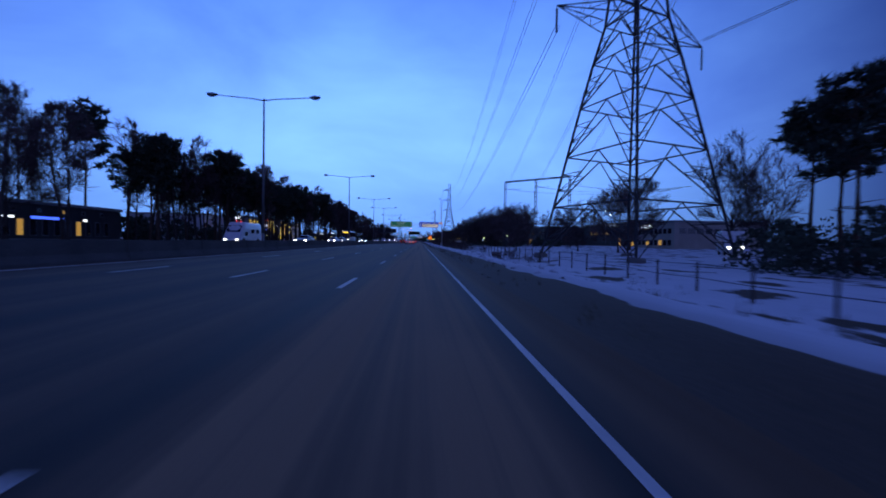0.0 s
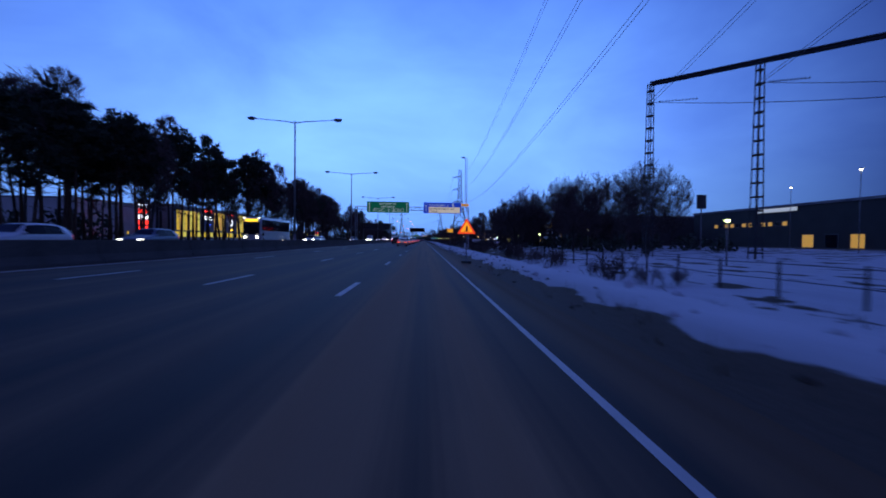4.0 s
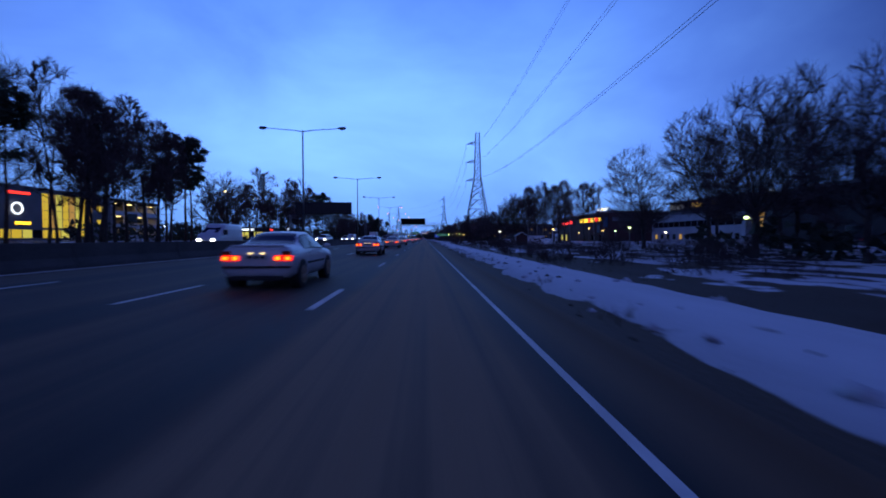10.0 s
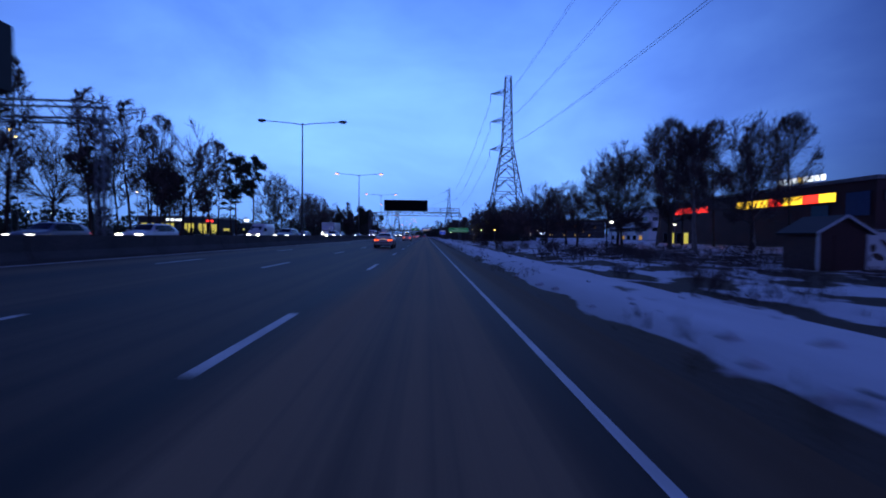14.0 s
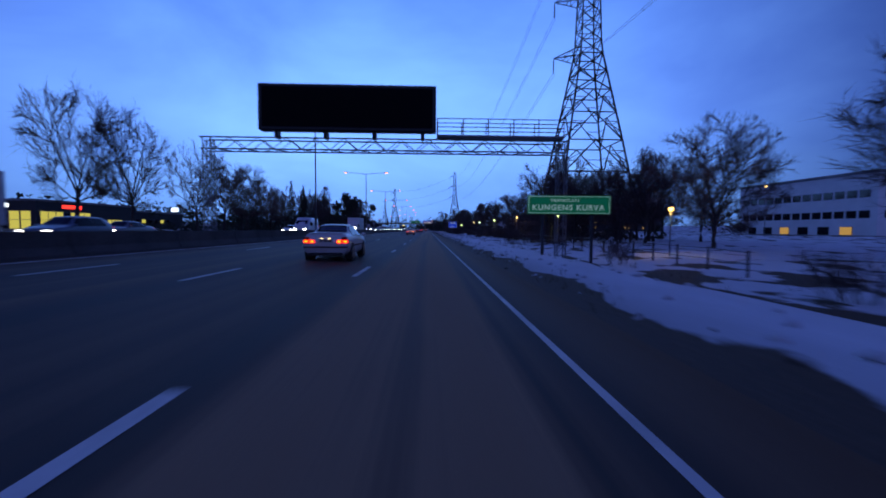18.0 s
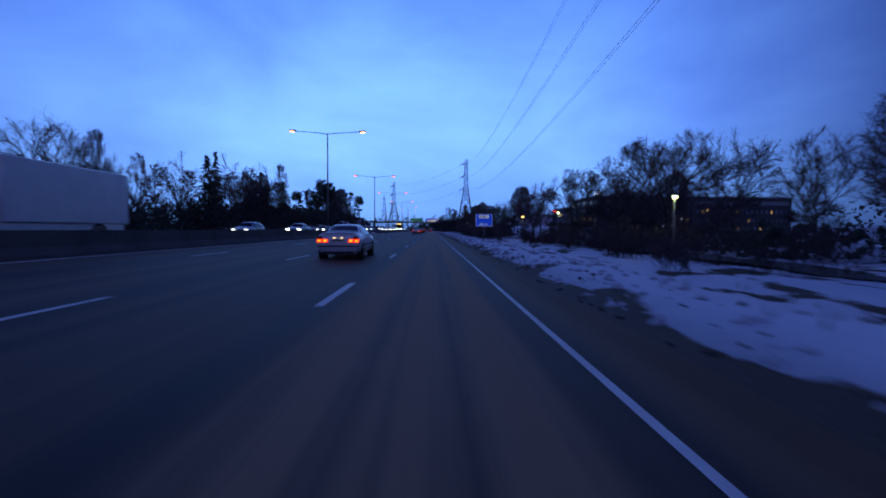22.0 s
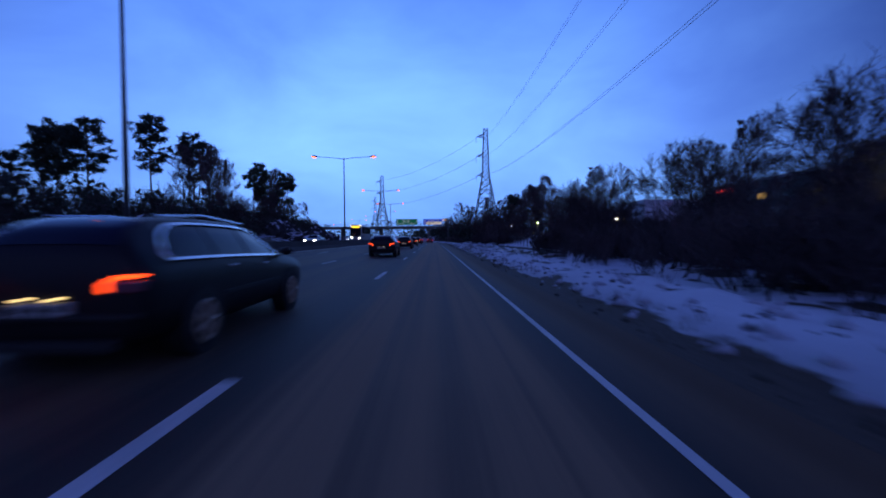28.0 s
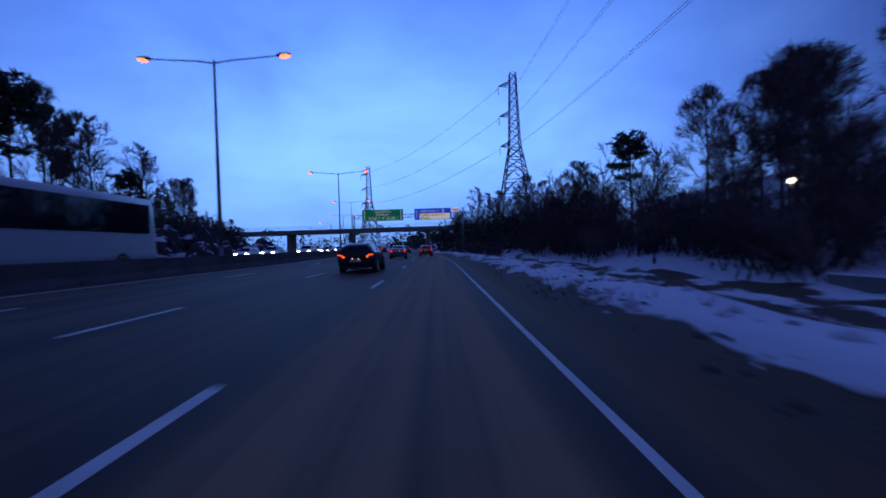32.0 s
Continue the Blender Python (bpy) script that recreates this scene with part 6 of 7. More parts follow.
building("factory_hall", "pale metal-clad factory hall with a dark window band", 46, 90, 603, 672, 3.0, 9.0, M_PALE,
         (("w", 6.2, 7.0, 604, 671, 36, (M_MIDGREY, M_PANE, M_MIDGREY, M_MIDGREY, M_PANE, M_MIDGREY, M_MIDGREY), 0.9), ("w", 3.6, 4.6, 604, 671, 24, (M_DARKWALL, M_MIDGREY, M_DARKWALL), 0.86)), (), 0.62)

# mural shed
sh = thing("shed", (22.1, 272.3, -0.35), "small red shed with white trim and a painted mural wall", "shed")
bm = bmesh.new()
prism(bm, ((-1.4, 0), (1.4, 0), (1.4, 2.15), (0, 2.95), (-1.4, 2.15)), 0, 2.2)
part("hut", bm, M_BRICKRED, sh)
bm = bmesh.new()
box(bm, 1.42, 5.4, 0.4, 3.2, 0, 2.25, 0.03)
part("wall", bm, M_WHITEWALL, sh, "wall with a brown and white mural")
M_MURAL = mat("mural_brown", (0.07, 0.04, 0.03), 0.8, vary=0.3)
rng_m = random.Random(3)
for i in range(11):
    bm = bmesh.new()
    bmesh.ops.create_uvsphere(bm, u_segments=10, v_segments=6, radius=1, matrix=Matrix.Translation((1.8 + 0.33 * i, 0.392, 1.1 + rng_m.uniform(-0.6, 0.7))) @ pose(0, 0, 0, 0, rng_m.uniform(0, 90), 0) @ Matrix.Diagonal((rng_m.uniform(0.18, 0.42), 0.012, rng_m.uniform(0.10, 0.26), 1)))
    part("mural_shape", bm, M_MURAL, sh)
bm = bmesh.new()
box(bm, 1.42, 5.55, 0.2, 3.4, 2.25, 2.36, 0.02)
part("flat_roof", bm, M_ROOF, sh)
for s in (-1, 1):
    bm = bmesh.new()
    prism(bm, ((s * 1.62, 2.02), (0, 2.95), (0, 3.09), (s * 1.70, 2.11)), -0.2, 2.4)
    part("roof_side", bm, M_DARKWALL, sh)
    bm = bmesh.new()
    prism(bm, ((s * 1.66, 2.02), (0, 2.97), (0, 3.11), (s * 1.72, 2.12)), -0.24, -0.205)
    part("barge_board", bm, M_PALE, sh)
    bm = bmesh.new()
    box(bm, s * 1.38 - 0.06, s * 1.38 + 0.06, -0.03, 0.05, 0, 2.1, 0.005)
    part("corner_board", bm, M_PALE, sh)
bm = bmesh.new()
box(bm, -0.5, 0.5, -0.04, 0.02, 0.1, 2.0, 0.01)
part("door", bm, M_BRICKRED, sh)

# far side
building("service_building", "low dark service building with small warm lights and signs", -62, -45, 26, 59, 0.6, 5.0, M_DARKWALL,
         (("e", 1.4, 3.2, 28, 57, 18, (M_PANE, M_PANE, M_PANE, M_PANE, M_WARM), 0.45), ("e", 4.1, 4.5, 28, 57, 9, (M_WARM, M_PANE, M_PANE), 0.14), ("s", 1.4, 3.4, -61, -46, 6, M_PANE, 0.8)), (("e", 3.3, 3.6, 44.5, 49, M_BLUSIGN), ("e", 3.3, 3.55, 41, 42.5, M_WHISIGN), ("e", 3.3, 3.55, 52, 52.6, M_WHISIGN)), 0.4)
building("car_dealer", "glazed car dealership lit yellow inside, with red roof signs", -132, -96, 232, 309, 0.6, 13.4, M_GREYW,
         (("e", 1.6, 3.6, 233, 302, 26, (M_SHOP, M_SHOP, M_SHOP2, M_PANE), 0.9), ("e", 4.2, 12.0, 234, 251, 9, (M_SHOP, M_WARM, M_SHOP2), 0.86), ("e", 4.7, 12.6, 263, 274, 6, (M_WARM, M_SHOP, M_SHOP), 0.86), ("e", 4.2, 12.8, 286, 302, 8, (M_SHOP, M_WARM, M_SHOP2), 0.86),
          ("e", 9.4, 10.9, 303.4, 307.6, 2, M_SHOP, 0.85), ("e", 5.4, 6.9, 303.4, 307.6, 2, M_SHOP, 0.85)),
         (("e", 12.4, 13.2, 254, 261, M_REDSIGN), ("e", 12.0, 12.6, 277, 283, M_REDSIGN), ("e", 10.2, 10.6, 253, 261, M_WHISIGN), ("e", 9.2, 9.6, 253, 261, M_WHISIGN), ("e", 6.6, 7.5, 256, 259.5, M_BLUSIGN), ("e", 4.8, 5.5, 279, 283, M_YELSIGN)), 0.7)
building("storage_hall", "plain grey metal-clad storage hall beside the dealership", -134, -100, 192, 229, 0.6, 12.2, M_MIDGREY, (("e", 2.2, 3.2, 196, 227, 8, (M_SHOP, M_PANE), 0.2),), ())
lgo = thing("wall_emblem", (-95.7, 279.5, 8.6), "round white lit emblem on the dealership wall", "sign")
bm = bmesh.new()
polybar(bm, [(0, math.cos(math.pi * i / 12) * 1.3, math.sin(math.pi * i / 12) * 1.3) for i in range(25)], 0.16, 5)
part("ring", bm, M_WHISIGN, lgo)
st = thing("sign_tower", (-90, 206, 0.8), "tall stack of lit red and white sign boxes", "sign")
for i, m in enumerate((M_BLUSIGN, M_REDSIGN, M_REDSIGN, M_WHISIGN, M_REDSIGN, M_WHISIGN)):
    bm = bmesh.new()
    box(bm, -1.5, 1.5, -0.3, 0.3, 0.9 + 1.8 * i, 2.2 + 1.8 * i, 0.06)
    part("sign_box", bm, m, st)
for sd in (-1, 1):
    bm = bmesh.new()
    box(bm, sd * 1.7 - 0.12, sd * 1.7 + 0.12, -0.15, 0.15, -0.4, 12.2)
    part("post", bm, M_GALV, st)


def car_park():
    """Open parking decks: slabs on columns with pale parapets, ceiling lamps inside."""
    root = thing("car_park", (-96, 310, 0.6), "pale three-level open car park with lamps lit on its decks", "building")
    wide, deep = 21.5, 24.0
    levels = (0.0, 4.3, 8.4)
    for k, z in enumerate(levels):
        bm = bmesh.new()
        box(bm, -deep, 0, 0, wide, z - 0.35, z, 0.03)
        deck = part("deck", bm, M_CONC, root)
        for a in range(4):
            bm = bmesh.new()
            box(bm, -0.12, 0.06, a * wide / 4 + 0.06, (a + 1) * wide / 4 - 0.06, z - 0.3, z + (1.15 if k else 2.2), 0.02)
            part("parapet", bm, M_PALE, deck)
        for a in range(5):
            bm = bmesh.new()
            y = min(max(a * wide / 4, 0.25), wide - 0.25)
            box(bm, -0.55, -0.15, y - 0.2, y + 0.2, z, z + 4.0, 0.02)
            part("column", bm, M_PALE, deck)
    bm = bmesh.new()
    box(bm, -deep, 0.1, -0.1, wide + 0.1, 12.4, 13.2, 0.04)
    part("roof", bm, M_DARKWALL, root)
    for x0, x1, y0, y1 in ((-deep, -0.2, wide - 0.3, wide), (-deep, -0.2, 0, 0.3), (-deep, -deep + 0.3, 0.3, wide - 0.3)):
        bm = bmesh.new()
        box(bm, x0, x1, y0, y1, -1.5, 12.4)
        part("wall", bm, M_PALE, root)
    bm = bmesh.new()
    box(bm, -9.0, -8.7, 0.3, wide - 0.3, 0, 12.4)
    part("inner_wall", bm, M_BEIGE, root)
    for a, b, z0, z1 in ((6.2, 10.6, 6.0, 8.9),):
        bm = bmesh.new()
        box(bm, 0.07, 0.2, a, b, z0, z1, 0.02)
        part("banner", bm, M_BLACK, root, "large dark banner on the parapet")
    for z, ys in ((11.9, (2.5, 9.5, 19.5)), (7.9, (4.2, 14.0)), (3.9, (3.0, 11.5))):
        for y in ys:
            bm = bmesh.new()
            box(bm, -1.9, -1.1, y - 0.75, y + 0.75, z - 0.1, z + 0.12, 0.03)
            lamp = part("deck_lamp", bm, M_LAMPD, root)
    for z in (11.6, 7.5, 3.6):
        tube_light = new("deck_light", bpy.data.lights.new("deck_light", "AREA"))
        tube_light.data.shape, tube_light.data.size, tube_light.data.size_y = "RECTANGLE", 6.0, 20.0
        tube_light.data.energy, tube_light.data.color = 120, (1.0, 0.72, 0.35)
        tube_light.matrix_basis = pose(-100.5, 310 + wide / 2, 0.6 + z)


M_LAMPD = glow("deck_lamp_lens", (1.0, 0.72, 0.28), 3.0)
car_park()
building("car_showroom", "low dark showroom with bright yellow windows and white sign", -116, -93, 424, 458, 0.6, 7.6, M_DARKWALL,
         (("e", 1.0, 5.2, 425, 440, 7, (M_SHOP2, M_SHOP2, M_SHOP2, M_PANE), 0.9), ("e", 2.4, 3.6, 446, 452, 4, M_SHOP2, 0.8), ("s", 1.0, 5.2, -115, -94, 8, (M_SHOP2, M_SHOP2, M_PANE), 0.85)), (("s", 6.1, 7.0, -106, -99, M_WHISIGN), ("e", 6.1, 7.0, 431, 437, M_REDSIGN)))
building("warehouse", "long low dark warehouse beyond the showroom", -126, -98, 458, 492, 0.6, 6.6, M_DARKWALL, (("e", 3.0, 4.2, 464, 484, 6, (M_PANE, M_SHOP2, M_PANE), 0.6),), ())
wsn = thing("lit_sign_post", (-104, 497, 0.8), "white lit box sign on a post", "sign")
bm = bmesh.new()
box(bm, -1.3, 1.3, -0.2, 0.2, 7.2, 8.8, 0.05)
part("box", bm, M_WHISIGN, wsn)
bm = bmesh.new()
box(bm, -0.2, 0.2, -0.15, 0.15, -0.4, 7.2)
part("post", bm, M_GALV, wsn)

# ---- lamps beside the cycle path and in the yards ----
M_LAMPG = glow("greenish_lamp", (0.80, 1.0, 0.35), 7.0)
M_LAMPW = glow("white_lamp", (1.0, 0.90, 0.66), 7.0)
M_LAMPY = glow("yellow_lamp", (1.0, 0.50, 0.10), 7.0)


def path_lamp(at, high, lens, label):
    root = thing("path_lamp", at, label, "lamp post", "lamps along the cycle path")
    bm = bmesh.new()
    tube(bm, (0, 0, -0.3), (0, 0, high), 0.06, 0.045, 8)
    part("pole", bm, M_GALV, root, smooth=True)
    bm = bmesh.new()
    bmesh.ops.create_cone(bm, cap_ends=True, segments=12, radius1=0.25, radius2=0.08, depth=0.18, matrix=Matrix.Translation((0, 0, high + 0.08)))
    head = part("lamp_head", bm, M_BLACK, root)
    bm = bmesh.new()
    bmesh.ops.create_uvsphere(bm, u_segments=10, v_segments=6, radius=1, matrix=Matrix.Translation((0, 0, high - 0.10)) @ Matrix.Diagonal((0.17, 0.17, 0.13, 1)))
    part("lens", bm, lens, head, smooth=True)
    return root


for rows, lens, label in (
    (((21.6, 97.5, 3.4), (27.7, 138.5, 3.6), (25.2, 159.6, 3.2), (26.2, 184.3, 3.3), (27.5, 212, 3.4), (29.4, 236.3, 3.1), (43, 270, 3.0), (15.6, 450.1, 4.0), (16.3, 425.65, 4.2), (16.2, 374.3, 3.7), (16.2, 526, 3.9), (16.2, 578.5, 3.6)), M_LAMPG, "slim path lamp with a greenish lit head"),
    (((40.5, 246, 2.4), (51, 528, 4.9), (54.2, 528, 5.1), (58.6, 520, 5.0), (71, 532, 2.4), (78, 530, 2.6), (75, 522, 3.8), (71, 515, 4.8), (51.5, 58.2, 11.2), (57.5, 121.1, 11.2), (70.7, 146.1, 12.0), (18.9, 555.7, 3.4), (17.0, 605.8, 3.6), (48, 330, 4.0), (18, 640, 3.6), (22, 300, 3.6), (-112, 362, 5.8), (-112, 367.5, 5.8), (-112, 373, 5.8), (-112, 380, 5.8)), M_LAMPW, "lamp post with a white lit head"),
    (((24.0, 255.0, 3.4), (16.75, 401.5, 4.2), (67.9, 403.8, 10.2), (84.0, 386.5, 9.7), (16.75, 476.3, 4.3), (61.2, 489.5, 6.1), (42.9, 285, 3.9), (46.6, 285, 3.2), (42.1, 290, 2.8), (16.04, 349.3, 3.3)), M_LAMPY, "lamp post with an orange lit head"),
    (((-50, 284, 12.6), (-53, 290, 12.6), (-49, 302, 12.6), (-52, 306, 12.6), (-60, 340, 9)), M_LAMPY, "tall yard lamp with an orange lit head"),
):
    for x, y, h in rows:
        path_lamp((x, y, lay(x, y)), h, lens, label)
        if lens in (M_LAMPY, M_LAMPG) and 15 < x < 17 and 340 < y < 590:
            bulb = new("lamp_bulb", bpy.data.lights.new("lamp_bulb", "POINT"))
            bulb.data.energy, bulb.data.shadow_soft_size = (120, 0.15) if lens is M_LAMPY else (60, 0.15)
            bulb.data.color = (1.0, 0.55, 0.12) if lens is M_LAMPY else (0.85, 1.0, 0.35)
            bulb.matrix_basis = pose(x, y, lay(x, y) + h - 0.3)

# fences
def fence(x0, y0, x1, y1, step, high, label, rails=2):
    root = thing("fence", (0, 0, 0), label, "fence")
    n = max(1, round(math.hypot(x1 - x0, y1 - y0) / step))
    pts = [(x0 + (x1 - x0) * i / n, y0 + (y1 - y0) * i / n) for i in range(n + 1)]
    for x, y in pts:
        bm = bmesh.new()
        z = lay(x, y)
        tube(bm, (x, y, z - 0.3), (x, y, z + high), 0.055, 0.05, 6)
        part("post", bm, M_BARK, root)
    for k in range(rails):
        bm = bmesh.new()
        polybar(bm, [(x, y, lay(x, y) + high * (0.92 - 0.45 * k)) for x, y in pts], 0.018)
        part("wire", bm, M_CABLE, root)
fence(11.3, 2, 12.5, 118, 3.0, 1.25, "weathered post and wire field fence in the snow")
fence(12.6, 338, 15.5, 398, 2.6, 1.1, "low wooden post fence along the path", 2)
fence(14.0, 545, 16.5, 640, 3.0, 1.5, "post and wire fence at the foot of the bank", 2)
M_SNOWCAP = mat("lying_snow", (0.72, 0.75, 0.80), 0.6, vary=0.1, scale=2.0, fine=12)
kerb = thing("retaining_wall", (13.2, 556, 0), "low dark concrete wall with snow on its cap along the path", "wall")
for i in range(22):
    bm = bmesh.new()
    y = 2.0 * i
    z = lay(13.2, 556 + y)
    box(bm, -0.14, 0.14, y, y + 1.98, z - 0.3, z + 0.30, 0.02)
    part("wall_block", bm, M_CONC, kerb)
    bm = bmesh.new()
    box(bm, -0.12, 0.15, y, y + 2.0, z + 0.30, z + 0.36 + 0.03 * noise.noise((y, 0, 0)), 0.02)
    part("snow_cap", bm, M_SNOWCAP, kerb)
sheet("cycle_path", [15.2, 16.6, 18.2], span(370, 560, 4), lambda x, y: lay(16.6, y) + 0.14, M_GRAVEL, "grey asphalt cycle path cleared of snow", "path")
dk = thing("field_sign", (51.4, 144.0, 0.2), "dark square board on a tall thin post", "sign")
bm = bmesh.new()
box(bm, -0.9, 0.9, -0.1, 0.1, 7.6, 10.2, 0.04)
part("board", bm, M_BLACK, dk)
bm = bmesh.new()
tube(bm, (0, 0, -0.5), (0, 0, 7.6), 0.12, 0.1, 8)
part("post", bm, M_GALV, dk)

# ---- vehicles ----
def paint(name, color, rough=0.28):
    m = mat(name, color, rough, 0.12, vary=0.10, scale=1.5, fine=12, bump=0.0)
    m.node_tree.nodes["Principled BSDF"].inputs["Coat Weight"].default_value = 0.2
    return m


M_SILVER = paint("dirty_silver_paint", (0.56, 0.56, 0.56), 0.38)
M_NIGHT = paint("black_car_paint", (0.013, 0.011, 0.014), 0.5)
M_NIGHT.node_tree.nodes["Principled BSDF"].inputs["Specular IOR Level"].default_value = 0.25
M_NIGHT.node_tree.nodes["Principled BSDF"].inputs["Coat Weight"].default_value = 0.05
M_CARWHITE = paint("white_car_paint", (0.62, 0.63, 0.64), 0.35)
M_COACH = paint("dirty_white_coach_paint", (0.34, 0.35, 0.36), 0.4)
M_CARGREY = paint("grey_car_paint", (0.12, 0.13, 0.15), 0.3)
M_CARBLUE = paint("blue_grey_car_paint", (0.10, 0.14, 0.20), 0.3)
M_CARRED = paint("red_car_paint", (0.28, 0.02, 0.02), 0.3)
M_TRIM = mat("black_rubber_trim", (0.015, 0.015, 0.016), 0.7, vary=0.3)
M_TYRE = mat("dusty_tyre_rubber", (0.030, 0.028, 0.026), 0.9, vary=0.4, bump=0.2)
M_RIM = mat("dusty_alloy_rim", (0.40, 0.32, 0.22), 0.6, 0.1, vary=0.4)
M_CHROME = mat("chrome_strip", (0.55, 0.56, 0.58), 0.18, 0.9, vary=0.1, bump=0.0)
M_CARGLASS = glass_mat("tinted_car_glass", (0.010, 0.013, 0.018), 0.04)
M_CARGLASS.node_tree.nodes["Principled BSDF"].inputs["Specular IOR Level"].default_value = 0.6
M_SIDEGLASS = glass_mat("dark_side_glass", (0.006, 0.008, 0.012), 0.08)
M_SIDEGLASS.node_tree.nodes["Principled BSDF"].inputs["Specular IOR Level"].default_value = 0.10
M_TAIL = glow("tail_lamp", (1.0, 0.014, 0.006), 1.5)
M_BRAKE = glow("amber_hot_tail_lamp", (1.0, 0.22, 0.008), 3.4)
M_STRIP = glow("orange_red_tail_strip", (1.0, 0.065, 0.008), 3.4)
M_TAILOFF = mat("red_lamp_plastic", (0.25, 0.012, 0.012), 0.25, vary=0.1, bump=0.0)
M_HEAD = glow("head_lamp", (1.0, 0.94, 0.78), 14.0)
M_HEADLOW = glow("side_lamp", (1.0, 0.95, 0.85), 5.0)
M_PLATE = mat("number_plate", (0.42, 0.41, 0.38), 0.5, vary=0.1, bump=0.0)
M_PLATELIT = glow("plate_lamp", (1.0, 0.72, 0.3), 3.0)


def ring(y, zb, zbelt, ztop, hw, hwt):
    """One cross-section of a body, right half mirrored: sill, flank, belt, roof."""
    half = [(hw * 0.80, zb), (hw * 0.965, zb + 0.10), (hw, zb + 0.30), (hw * 0.995, (zb + 0.30 + zbelt) / 2), (hw * 0.965, zbelt), (hwt + (hw * 0.965 - hwt) * 0.5, zbelt + (ztop - zbelt) * 0.5), (hwt, ztop - (ztop - zbelt) * 0.12), (hwt * 0.86, ztop), (hwt * 0.4, ztop + 0.015)]
    return [(x, y, z) for x, z in half] + [(-x, y, z) for x, z in half[::-1]]


def smooth_row(ys, vs):
    """Slopes for a curve through the stations that never overshoots."""
    d = [(v1 - v0) / (y1 - y0) for y0, y1, v0, v1 in zip(ys, ys[1:], vs, vs[1:])]
    return [d[0]] + [0.0 if p * q <= 0 else 2 * p * q / (p + q) for p, q in zip(d, d[1:])] + [d[-1]]


def refine(stations, extra=4):
    """More stations between the given ones, on smooth curves."""
    ys = [s[0] for s in stations]
    cols = list(zip(*stations))
    out = [stations[0]]
    slopes = [smooth_row(ys, c) for c in cols]
    for i, (s0, s1) in enumerate(zip(stations, stations[1:])):
        h = s1[0] - s0[0]
        n = extra if h > 0.15 else 2
        for k in range(1, n + 1):
            t = k / n
            row = [s0[0] + h * t]
            for c in range(1, len(s0)):
                m0, m1 = slopes[c][i] * h, slopes[c][i + 1] * h
                row.append((2 * t ** 3 - 3 * t ** 2 + 1) * s0[c] + (t ** 3 - 2 * t ** 2 + t) * m0 + (-2 * t ** 3 + 3 * t ** 2) * s1[c] + (t ** 3 - t ** 2) * m1)
            out.append(tuple(row))
    return out


def loft(stations):
    bm = bmesh.new()
    rings = [[bm.verts.new(p) for p in ring(*s)] for s in stations]
    k = len(rings[0])
    for A, B in zip(rings, rings[1:]):
        for i in range(k):
            bm.faces.new((A[i], B[i], B[(i + 1) % k], A[(i + 1) % k]))
    bm.faces.new(rings[0])
    bm.faces.new(rings[-1][::-1])
    bmesh.ops.recalc_face_normals(bm, faces=bm.faces)
    return bm


def pane_grid(rows, out, name, parent, material, away):
    """A curved pane from rows of surface points, lifted off the skin away from a middle point."""
    bm = bmesh.new()
    G = [[bm.verts.new(p) for p in r] for r in rows]
    for A, B in zip(G, G[1:]):
        for i in range(len(A) - 1):
            bm.faces.new((A[i], A[i + 1], B[i + 1], B[i]))
    bmesh.ops.recalc_face_normals(bm, faces=bm.faces)
    bm.normal_update()
    mid = Vector(away)
    c = sum((v.co for v in bm.verts), Vector()) / len(bm.verts)
    n = sum((f.normal for f in bm.faces), Vector())
    if n.dot(c - mid) < 0:
        bmesh.ops.reverse_faces(bm, faces=bm.faces)
        bm.normal_update()
    shift = [(v, v.normal.copy()) for v in bm.verts]
    for v, nn in shift:
        v.co += nn * out
    return part(name, bm, material, parent, smooth=True)


def patch(pts, material, name, parent, label="", thick=0.012):
    """A slightly proud pane from four or more outline points."""
    bm = bmesh.new()
    vs = [bm.verts.new(p) for p in pts]
    f = bm.faces.new(vs)
    f.normal_update()
    nrm = f.normal.copy()
    r = bmesh.ops.extrude_face_region(bm, geom=[f])
    for v in r["geom"]:
        if isinstance(v, bmesh.types.BMVert):
            v.co += nrm * thick
    bmesh.ops.recalc_face_normals(bm, faces=bm.faces)
    return part(name, bm, material, parent, label)


def wheel(parent, x, y, r=0.32, w=0.21):
    bm = bmesh.new()
    s = 1 if x > 0 else -1
    bmesh.ops.create_cone(bm, cap_ends=True, segments=24, radius1=r, radius2=r, depth=w, matrix=Matrix.Translation((x - s * w / 2, y, r)) @ pose(0, 0, 0, 0, 90, 0))
    es = [e for e in bm.edges if len(e.link_faces) == 2 and any(len(f.verts) > 4 for f in e.link_faces)]
    bmesh.ops.bevel(bm, geom=es, offset=0.03, segments=2, affect="EDGES")
    wh = part("wheel", bm, M_TYRE, parent)
    bm = bmesh.new()
    for i in range(7):
        a = 2 * math.pi * i / 7
        tube(bm, (x + s * 0.006, y, r), (x + s * 0.006, y + math.cos(a) * r * 0.64, r + math.sin(a) * r * 0.64), 0.035, 0.028, 4)
    tube(bm, (x - s * 0.03, y, r), (x + s * 0.015, y, r), 0.06, 0.05, 10)
    for i in range(20):
        a, b = 2 * math.pi * i / 20, 2 * math.pi * (i + 1) / 20
        tube(bm, (x, y + math.cos(a) * r * 0.66, r + math.sin(a) * r * 0.66), (x, y + math.cos(b) * r * 0.66, r + math.sin(b) * r * 0.66), 0.025, 0.025, 4, False)
    bmesh.ops.create_cone(bm, cap_ends=True, segments=20, radius1=r * 0.64, radius2=r * 0.64, depth=0.02, matrix=Matrix.Translation((x - s * 0.03, y, r)) @ pose(0, 0, 0, 0, 90, 0))
